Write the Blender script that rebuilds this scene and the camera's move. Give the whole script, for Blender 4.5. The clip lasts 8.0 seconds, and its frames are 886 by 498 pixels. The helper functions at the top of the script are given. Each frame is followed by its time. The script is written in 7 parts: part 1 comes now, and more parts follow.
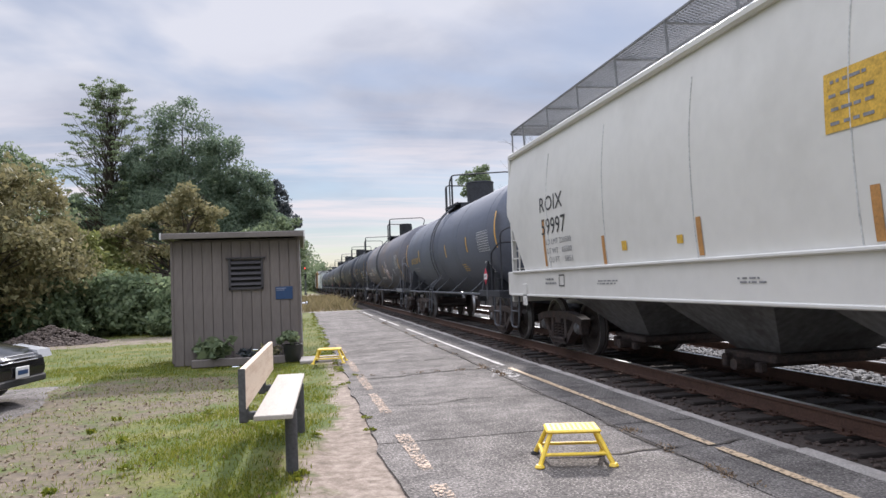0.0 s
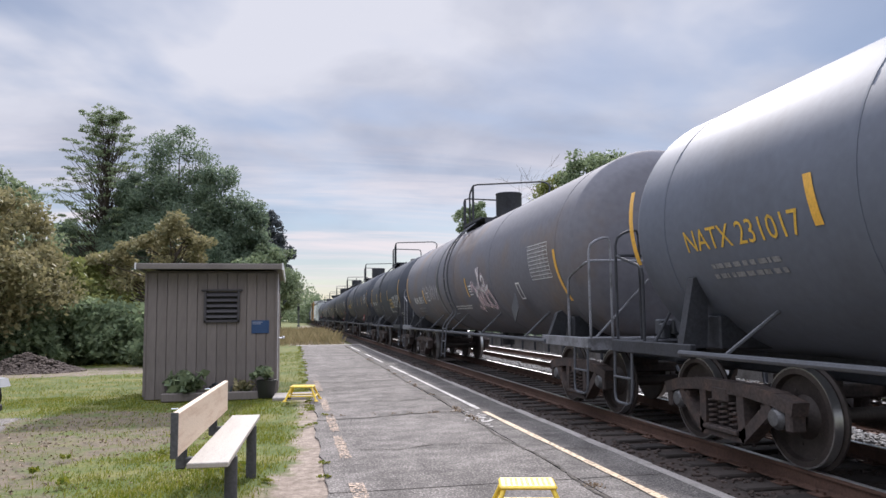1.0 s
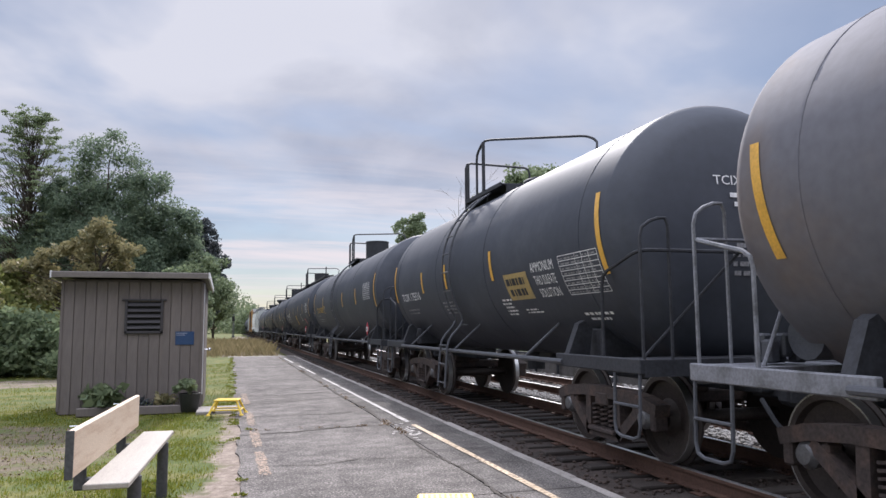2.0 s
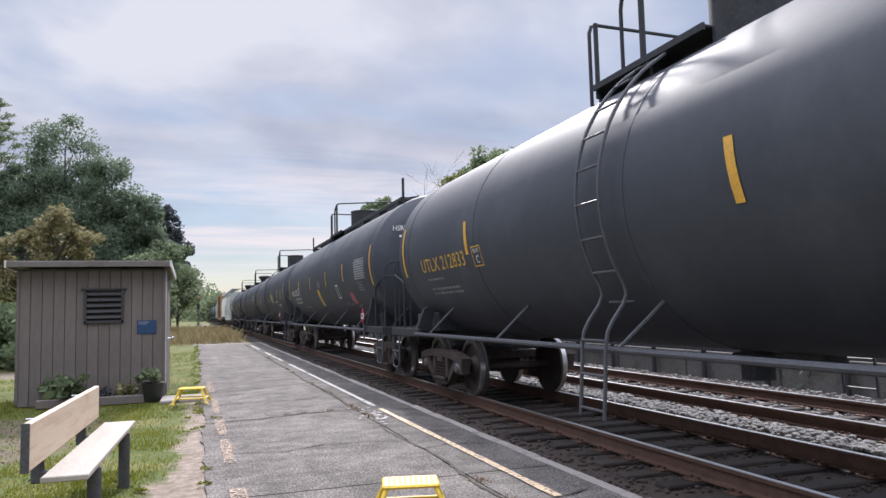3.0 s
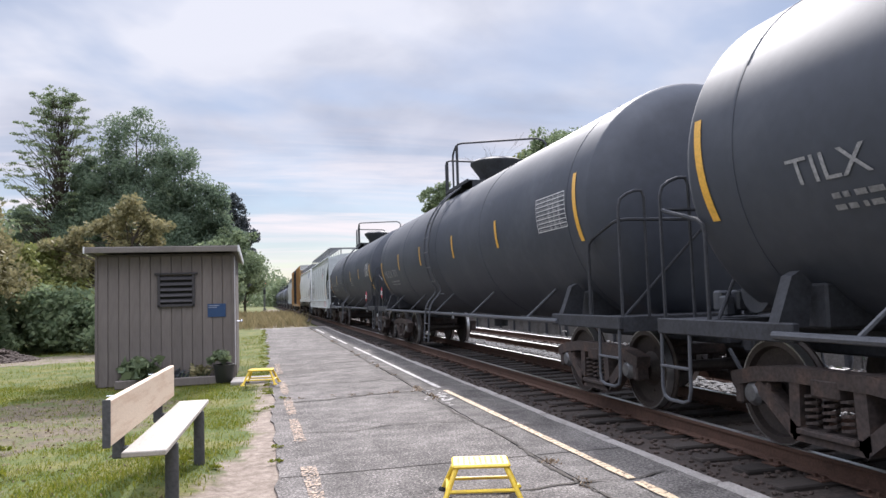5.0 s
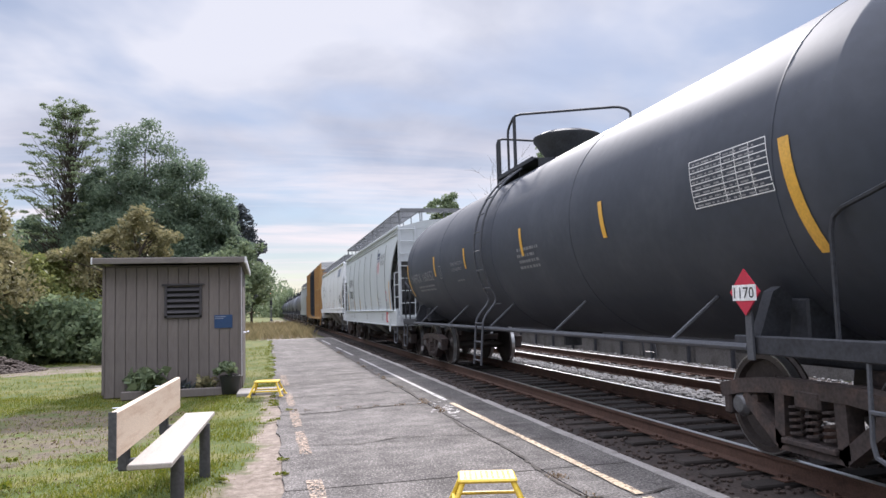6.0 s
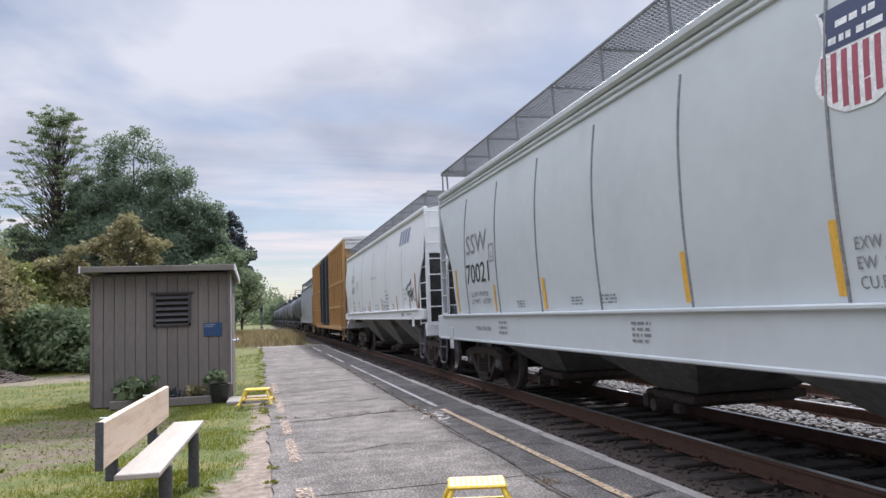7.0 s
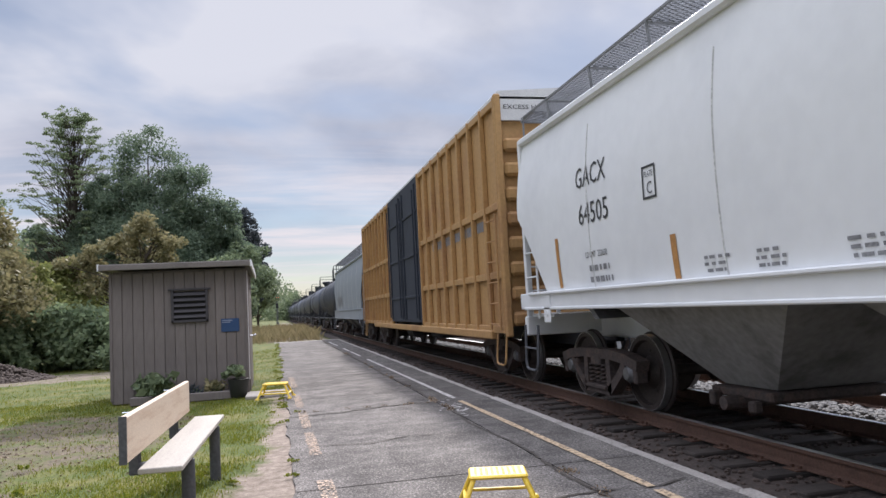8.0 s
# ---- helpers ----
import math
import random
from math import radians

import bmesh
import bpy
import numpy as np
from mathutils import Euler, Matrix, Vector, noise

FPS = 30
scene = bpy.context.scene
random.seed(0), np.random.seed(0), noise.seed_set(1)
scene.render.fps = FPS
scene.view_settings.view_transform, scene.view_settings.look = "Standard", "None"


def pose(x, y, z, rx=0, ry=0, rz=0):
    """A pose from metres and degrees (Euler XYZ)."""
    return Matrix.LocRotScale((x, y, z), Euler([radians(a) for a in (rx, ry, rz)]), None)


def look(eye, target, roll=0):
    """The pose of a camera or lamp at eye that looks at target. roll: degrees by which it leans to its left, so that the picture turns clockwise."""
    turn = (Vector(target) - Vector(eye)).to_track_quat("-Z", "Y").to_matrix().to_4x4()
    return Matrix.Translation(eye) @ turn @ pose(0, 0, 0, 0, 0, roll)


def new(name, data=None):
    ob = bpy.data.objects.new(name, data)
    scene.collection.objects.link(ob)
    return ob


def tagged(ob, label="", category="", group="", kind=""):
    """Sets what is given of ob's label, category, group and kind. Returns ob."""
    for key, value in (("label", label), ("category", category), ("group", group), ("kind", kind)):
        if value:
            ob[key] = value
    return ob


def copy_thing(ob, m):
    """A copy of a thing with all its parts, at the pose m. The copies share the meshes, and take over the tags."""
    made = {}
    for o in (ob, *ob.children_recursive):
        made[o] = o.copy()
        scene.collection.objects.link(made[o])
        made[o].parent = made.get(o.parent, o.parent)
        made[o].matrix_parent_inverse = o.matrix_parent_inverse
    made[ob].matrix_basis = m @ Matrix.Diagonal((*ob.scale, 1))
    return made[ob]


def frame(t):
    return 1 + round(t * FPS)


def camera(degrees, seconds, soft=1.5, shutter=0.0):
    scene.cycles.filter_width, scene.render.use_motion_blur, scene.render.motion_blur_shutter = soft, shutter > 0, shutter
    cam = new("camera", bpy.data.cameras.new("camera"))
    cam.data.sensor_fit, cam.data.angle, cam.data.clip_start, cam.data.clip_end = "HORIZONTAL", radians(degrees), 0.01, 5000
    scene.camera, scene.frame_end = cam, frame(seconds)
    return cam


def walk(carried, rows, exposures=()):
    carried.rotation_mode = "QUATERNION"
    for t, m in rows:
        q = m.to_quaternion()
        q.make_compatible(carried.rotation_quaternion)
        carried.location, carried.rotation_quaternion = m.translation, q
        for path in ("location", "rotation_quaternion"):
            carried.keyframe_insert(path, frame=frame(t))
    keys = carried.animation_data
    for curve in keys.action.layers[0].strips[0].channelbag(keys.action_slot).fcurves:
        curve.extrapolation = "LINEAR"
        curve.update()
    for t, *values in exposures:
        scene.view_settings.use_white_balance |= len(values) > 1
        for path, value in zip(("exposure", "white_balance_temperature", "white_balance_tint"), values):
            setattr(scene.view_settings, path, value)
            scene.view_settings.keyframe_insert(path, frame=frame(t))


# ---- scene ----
cam = camera(63.2, 8.0)
PATH = [
    (0, (-0.542, -0.101, 1.475), (-0.151, 1.858, 1.564), -2.2),
    (0.5, (-0.369, 0.049, 1.487), (-0.001, 2.01, 1.619), -1.3),
    (1, (-0.181, 0.048, 1.534), (0.219, 1.999, 1.72), -0.6),
    (1.5, (-0.091, 0.116, 1.548), (0.38, 2.047, 1.766), -0.3),
    (2, (-0.012, 0.113, 1.543), (0.548, 2.021, 1.758), -0.4),
    (3.3, (0.035, 0.094, 1.544), (0.687, 1.978, 1.697), -1.5),
    (3.5, (0.04, 0.105, 1.541), (0.677, 1.995, 1.683), -1.8),
    (4, (0.009, 0.156, 1.511), (0.59, 2.065, 1.636), -2.2),
    (4.5, (0.005, 0.186, 1.496), (0.523, 2.114, 1.617), -2.2),
    (6, (0.003, 0.211, 1.513), (0.474, 2.148, 1.675), -1.6),
    (6.5, (0.02, 0.196, 1.508), (0.509, 2.127, 1.685), -1.7),
    (7, (0.021, 0.198, 1.516), (0.517, 2.128, 1.693), -2.1),
    (7.5, (0.009, 0.197, 1.499), (0.493, 2.13, 1.67), -2.6),
    (8, (0.0, 0.218, 1.498), (0.459, 2.158, 1.658), -3.0),
]
walk(cam, [(t, look(e, a, r)) for t, e, a, r in PATH], [(0, 0.27, 6150, 14), (2.0, 0.20, 6110, 15), (4.5, 0.43, 6130, 14), (6.0, 0.39, 6110, 15), (7.0, 0.28, 6080, 14), (8.0, 0.20, 6120, 14)])

# ---- light ----
SUN_AZ, SUN_EL = 15.0, 37.0   # degrees clockwise from the track's direction, and above the horizon


def make_world():
    world = bpy.data.worlds.new("sky")
    world.use_nodes = True
    scene.world = world
    nt = world.node_tree
    nt.nodes.clear()
    N, Lk = nt.nodes.new, nt.links.new
    out, bg = N("ShaderNodeOutputWorld"), N("ShaderNodeBackground")
    sky = N("ShaderNodeTexSky")
    sky.sky_type, sky.sun_disc = "NISHITA", False
    sky.sun_elevation, sky.sun_rotation = radians(SUN_EL), radians(SUN_AZ)
    sky.air_density, sky.dust_density, sky.ozone_density = 1.0, 0.4, 1.5
    sky_dim = N("ShaderNodeVectorMath"); sky_dim.operation = "SCALE"; sky_dim.inputs["Scale"].default_value = 0.075
    Lk(sky.outputs[0], sky_dim.inputs[0])
    co, sep = N("ShaderNodeTexCoord"), N("ShaderNodeSeparateXYZ")
    Lk(co.outputs["Generated"], sep.inputs[0])
    up = N("ShaderNodeMath"); up.operation = "MAXIMUM"; up.inputs[1].default_value = 0.0
    Lk(sep.outputs["Z"], up.inputs[0])
    lift = N("ShaderNodeMath"); lift.inputs[1].default_value = 0.20
    Lk(up.outputs[0], lift.inputs[0])
    plane = N("ShaderNodeVectorMath"); plane.operation = "DIVIDE"
    both = N("ShaderNodeCombineXYZ")
    for k in "XYZ":
        Lk(lift.outputs[0], both.inputs[k])
    Lk(co.outputs["Generated"], plane.inputs[0]); Lk(both.outputs[0], plane.inputs[1])

    def clouds(scale, stretch, detail, rough, lo, hi, turn, shift=0.0):
        mp = N("ShaderNodeMapping")
        mp.inputs["Scale"].default_value = (scale, scale * stretch, 0.0)
        mp.inputs["Rotation"].default_value = (0, 0, radians(turn))
        mp.inputs["Location"].default_value = (shift, shift * 0.7, 0)
        nz, rg = N("ShaderNodeTexNoise"), N("ShaderNodeMapRange")
        nz.inputs["Scale"].default_value, nz.inputs["Detail"].default_value, nz.inputs["Roughness"].default_value = 1.0, detail, rough
        nz.inputs["Distortion"].default_value = 0.3
        rg.interpolation_type = "SMOOTHSTEP"
        rg.inputs["From Min"].default_value, rg.inputs["From Max"].default_value = lo, hi
        Lk(plane.outputs[0], mp.inputs[0]); Lk(mp.outputs[0], nz.inputs["Vector"]); Lk(nz.outputs["Fac"], rg.inputs["Value"])
        return rg.outputs[0]

    def by_height(lo, hi, a, b):
        rg = N("ShaderNodeMapRange"); rg.interpolation_type = "SMOOTHSTEP"
        rg.inputs["From Min"].default_value, rg.inputs["From Max"].default_value = lo, hi
        rg.inputs["To Min"].default_value, rg.inputs["To Max"].default_value = a, b
        Lk(sep.outputs["Z"], rg.inputs["Value"])
        return rg.outputs[0]

    def maths(op, a, b):
        n = N("ShaderNodeMath"); n.operation = op; n.use_clamp = True
        for k, v in ((0, a), (1, b)):
            if isinstance(v, float):
                n.inputs[k].default_value = v
            else:
                Lk(v, n.inputs[k])
        return n.outputs[0]

    # a closed deck high up, thinning to streaks over pale blue low down
    cover = maths("MULTIPLY", maths("ADD", clouds(0.95, 1.2, 5, 0.5, 0.34, 0.62, 8), 0.30), by_height(0.05, 0.27, 0.22, 1.0))
    tone = maths("ADD", maths("MULTIPLY", clouds(1.3, 1.0, 6, 0.5, 0.32, 0.66, -12, 3.1), 0.85), by_height(0.25, 0.44, 0.05, 0.42))
    streak = maths("MULTIPLY", clouds(0.55, 6.0, 7, 0.6, 0.44, 0.66, 4, 7.7), by_height(0.13, 0.27, 0.9, 0.0))
    grey, white = (0.385, 0.42, 0.51, 1), (0.75, 0.755, 0.79, 1)
    body = N("ShaderNodeMix"); body.data_type = "RGBA"
    body.inputs["A"].default_value, body.inputs["B"].default_value = grey, white
    Lk(tone, body.inputs["Factor"])
    m1 = N("ShaderNodeMix"); m1.data_type = "RGBA"
    Lk(cover, m1.inputs["Factor"]); Lk(sky_dim.outputs[0], m1.inputs["A"]); Lk(body.outputs["Result"], m1.inputs["B"])
    m2 = N("ShaderNodeMix"); m2.data_type = "RGBA"
    m2.inputs["B"].default_value = (0.90, 0.82, 0.80, 1)
    Lk(streak, m2.inputs["Factor"]); Lk(m1.outputs["Result"], m2.inputs["A"])
    Lk(m2.outputs["Result"], bg.inputs["Color"])
    # an overcast sky grows brighter towards the zenith
    zen = N("ShaderNodeMapRange"); zen.interpolation_type = "SMOOTHSTEP"
    zen.inputs["From Min"].default_value, zen.inputs["From Max"].default_value = 0.40, 0.95
    zen.inputs["To Min"].default_value, zen.inputs["To Max"].default_value = 0.85, 3.8
    Lk(sep.outputs["Z"], zen.inputs["Value"]); Lk(zen.outputs[0], bg.inputs["Strength"])
    Lk(bg.outputs[0], out.inputs[0])


make_world()
sun = new("sun", bpy.data.lights.new("sun", "SUN"))
sun.data.energy, sun.data.angle, sun.data.color = 4.1, radians(3), (1.0, 0.94, 0.86)
_d = Vector((math.sin(radians(SUN_AZ)) * math.cos(radians(SUN_EL)), math.cos(radians(SUN_AZ)) * math.cos(radians(SUN_EL)), math.sin(radians(SUN_EL))))
sun.matrix_world = look(_d * 60, (0, 0, 0))

# ---- materials ----
def mat(name, base, rough=0.7, metal=0.0, var=0.25, scale=3.0, fine=40.0, bump=0.15, second=None, lo=0.45, hi=0.7,
        piece=0.0, stretch=(1, 1, 1), emit=None, spec=0.5, depth=0.01):
    """Base colour with blotches of a second colour, fine grain and relief, in object space."""
    m = bpy.data.materials.new(name)
    m.use_nodes = True
    nt = m.node_tree
    N, Lk = nt.nodes.new, nt.links.new
    b = nt.nodes["Principled BSDF"]
    b.inputs["Roughness"].default_value, b.inputs["Metallic"].default_value = rough, metal
    b.inputs["Specular IOR Level"].default_value = spec
    if emit:
        b.inputs["Emission Color"].default_value, b.inputs["Emission Strength"].default_value = (*emit[:3], 1), emit[3]
    co, mp = N("ShaderNodeTexCoord"), N("ShaderNodeMapping")
    mp.inputs["Scale"].default_value = stretch
    Lk(co.outputs["Object"], mp.inputs[0])
    big, small = N("ShaderNodeTexNoise"), N("ShaderNodeTexNoise")
    big.inputs["Scale"].default_value, big.inputs["Detail"].default_value, big.inputs["Roughness"].default_value = scale, 6, 0.6
    small.inputs["Scale"].default_value, small.inputs["Detail"].default_value = fine, 4
    Lk(mp.outputs[0], big.inputs["Vector"]); Lk(mp.outputs[0], small.inputs["Vector"])
    rg = N("ShaderNodeMapRange"); rg.interpolation_type = "SMOOTHSTEP"
    rg.inputs["From Min"].default_value, rg.inputs["From Max"].default_value = lo, hi
    Lk(big.outputs["Fac"], rg.inputs["Value"])
    mx = N("ShaderNodeMix"); mx.data_type = "RGBA"
    two = second or tuple(c * (1 - var) for c in base)
    mx.inputs["A"].default_value, mx.inputs["B"].default_value = (*base, 1), (*two, 1)
    Lk(rg.outputs[0], mx.inputs["Factor"])
    fr = N("ShaderNodeMapRange")
    fr.inputs["From Min"].default_value, fr.inputs["From Max"].default_value = 0.25, 0.75
    fr.inputs["To Min"].default_value, fr.inputs["To Max"].default_value = 1 - var, 1 + var
    Lk(small.outputs["Fac"], fr.inputs["Value"])
    sc = N("ShaderNodeVectorMath"); sc.operation = "SCALE"
    Lk(mx.outputs["Result"], sc.inputs[0]); Lk(fr.outputs[0], sc.inputs["Scale"])
    last = sc.outputs[0]
    if piece:
        oi, pr, ps = N("ShaderNodeObjectInfo"), N("ShaderNodeMapRange"), N("ShaderNodeVectorMath")
        pr.inputs["To Min"].default_value, pr.inputs["To Max"].default_value = 1 - piece, 1 + piece
        ps.operation = "SCALE"
        Lk(oi.outputs["Random"], pr.inputs["Value"]); Lk(last, ps.inputs[0]); Lk(pr.outputs[0], ps.inputs["Scale"])
        last = ps.outputs[0]
    Lk(last, b.inputs["Base Color"])
    if bump:
        bp = N("ShaderNodeBump")
        bp.inputs["Strength"].default_value, bp.inputs["Distance"].default_value = bump, depth
        Lk(small.outputs["Fac"], bp.inputs["Height"]); Lk(bp.outputs[0], b.inputs["Normal"])
    return m


def leaf_mat(name, a, b2, glow=0.38):
    m = bpy.data.materials.new(name)
    m.use_nodes = True
    nt = m.node_tree
    N, Lk = nt.nodes.new, nt.links.new
    b, out = nt.nodes["Principled BSDF"], nt.nodes["Material Output"]
    b.inputs["Roughness"].default_value = 0.6
    b.inputs["Specular IOR Level"].default_value = 0.25
    ge, rp = N("ShaderNodeNewGeometry"), N("ShaderNodeValToRGB")
    rp.color_ramp.elements[0].color, rp.color_ramp.elements[1].color = (*a, 1), (*b2, 1)
    Lk(ge.outputs["Random Per Island"], rp.inputs[0]); Lk(rp.outputs[0], b.inputs["Base Color"])
    tr, mx = N("ShaderNodeBsdfTranslucent"), N("ShaderNodeMixShader")
    mx.inputs[0].default_value = glow
    Lk(rp.outputs[0], tr.inputs[0]); Lk(b.outputs[0], mx.inputs[1]); Lk(tr.outputs[0], mx.inputs[2]); Lk(mx.outputs[0], out.inputs[0])
    return m


def asphalt_mat(name, low, high, fleck):
    """Old asphalt: broad tone, stains, pale stone flecks and fine relief."""
    m = mat(name, low, 0.95, var=0.8, scale=0.55, fine=42, bump=1.0, second=high, lo=0.35, hi=0.65, depth=0.012, spec=0.25)
    nt = m.node_tree
    N, Lk = nt.nodes.new, nt.links.new
    b = nt.nodes["Principled BSDF"]
    src = b.inputs["Base Color"].links[0].from_socket
    co = N("ShaderNodeTexCoord")
    vo, rg = N("ShaderNodeTexVoronoi"), N("ShaderNodeMapRange")
    vo.inputs["Scale"].default_value = 42
    rg.inputs["From Min"].default_value, rg.inputs["From Max"].default_value = 0.18, 0.34
    rg.inputs["To Min"].default_value, rg.inputs["To Max"].default_value = 0.75, 0.0
    Lk(co.outputs["Object"], vo.inputs["Vector"]); Lk(vo.outputs["Distance"], rg.inputs["Value"])
    mx = N("ShaderNodeMix"); mx.data_type = "RGBA"
    mx.inputs["B"].default_value = (*fleck, 1)
    Lk(rg.outputs[0], mx.inputs["Factor"]); Lk(src, mx.inputs["A"])
    st, sr, sm = N("ShaderNodeTexNoise"), N("ShaderNodeMapRange"), N("ShaderNodeVectorMath")
    st.inputs["Scale"].default_value, st.inputs["Detail"].default_value, st.inputs["Roughness"].default_value = 2.3, 8, 0.7
    sr.inputs["From Min"].default_value, sr.inputs["From Max"].default_value = 0.3, 0.7
    sr.inputs["To Min"].default_value, sr.inputs["To Max"].default_value = 0.52, 1.48
    sm.operation = "SCALE"
    Lk(co.outputs["Object"], st.inputs["Vector"]); Lk(st.outputs["Fac"], sr.inputs["Value"])
    Lk(mx.outputs["Result"], sm.inputs[0]); Lk(sr.outputs[0], sm.inputs["Scale"])
    Lk(sm.outputs[0], b.inputs["Base Color"])
    return m


def ground_mat():
    """Lawn that gives way to bare soil where the ground's own soil value is high."""
    m = mat("soil_grass", (0.066, 0.088, 0.013), 1.0, var=0.5, scale=1.1, fine=30, bump=0.8, second=(0.128, 0.122, 0.030), lo=0.42, hi=0.62)
    nt = m.node_tree
    N, Lk = nt.nodes.new, nt.links.new
    b = nt.nodes["Principled BSDF"]
    src = b.inputs["Base Color"].links[0].from_socket
    co, at = N("ShaderNodeTexCoord"), N("ShaderNodeAttribute")
    at.attribute_name = "soil"
    n1, n2 = N("ShaderNodeTexNoise"), N("ShaderNodeTexNoise")
    n1.inputs["Scale"].default_value, n1.inputs["Detail"].default_value, n1.inputs["Roughness"].default_value = 2.2, 8, 0.68
    n2.inputs["Scale"].default_value, n2.inputs["Detail"].default_value, n2.inputs["Roughness"].default_value = 9.0, 8, 0.8
    Lk(co.outputs["Object"], n1.inputs["Vector"]); Lk(co.outputs["Object"], n2.inputs["Vector"])
    ad, rg = N("ShaderNodeMath"), N("ShaderNodeMapRange")
    Lk(n1.outputs["Fac"], ad.inputs[0]); Lk(at.outputs["Fac"], ad.inputs[1])
    rg.inputs["From Min"].default_value, rg.inputs["From Max"].default_value = 0.92, 1.12
    Lk(ad.outputs[0], rg.inputs["Value"])
    rp = N("ShaderNodeValToRGB")
    e = rp.color_ramp.elements
    e[0].position, e[0].color = 0.32, (0.10, 0.075, 0.055, 1)
    e[1].position, e[1].color = 0.68, (0.35, 0.29, 0.24, 1)
    mid = e.new(0.5); mid.color = (0.22, 0.174, 0.138, 1)
    Lk(n2.outputs["Fac"], rp.inputs[0])
    dark_soil = N("ShaderNodeValToRGB")     # darker brown soil with litter, where the dry value is low
    h = dark_soil.color_ramp.elements
    h[0].position, h[0].color = 0.34, (0.045, 0.036, 0.024, 1)
    h[1].position, h[1].color = 0.70, (0.20, 0.155, 0.105, 1)
    Lk(n2.outputs["Fac"], dark_soil.inputs[0])
    dry, soils = N("ShaderNodeAttribute"), N("ShaderNodeMix")
    dry.attribute_name = "dry"
    soils.data_type = "RGBA"
    Lk(dry.outputs["Fac"], soils.inputs["Factor"]); Lk(dark_soil.outputs[0], soils.inputs["A"]); Lk(rp.outputs[0], soils.inputs["B"])
    mx = N("ShaderNodeMix"); mx.data_type = "RGBA"
    Lk(rg.outputs[0], mx.inputs["Factor"]); Lk(src, mx.inputs["A"]); Lk(soils.outputs["Result"], mx.inputs["B"])
    Lk(mx.outputs["Result"], b.inputs["Base Color"])
    return m


def spray_mat(name, base, lo, hi, scale=5.0):
    """Thin sprayed paint: patchy, part of the steel shows through."""
    m = mat(name, base, 0.7, var=0.1, scale=6, bump=0.0)
    nt = m.node_tree
    N, Lk = nt.nodes.new, nt.links.new
    co, nz, rg = N("ShaderNodeTexCoord"), N("ShaderNodeTexNoise"), N("ShaderNodeMapRange")
    nz.inputs["Scale"].default_value, nz.inputs["Detail"].default_value = scale, 5
    rg.inputs["From Min"].default_value, rg.inputs["From Max"].default_value = 0.32, 0.68
    rg.inputs["To Min"].default_value, rg.inputs["To Max"].default_value = lo, hi
    Lk(co.outputs["Object"], nz.inputs["Vector"]); Lk(nz.outputs["Fac"], rg.inputs["Value"])
    Lk(rg.outputs[0], nt.nodes["Principled BSDF"].inputs["Alpha"])
    return m


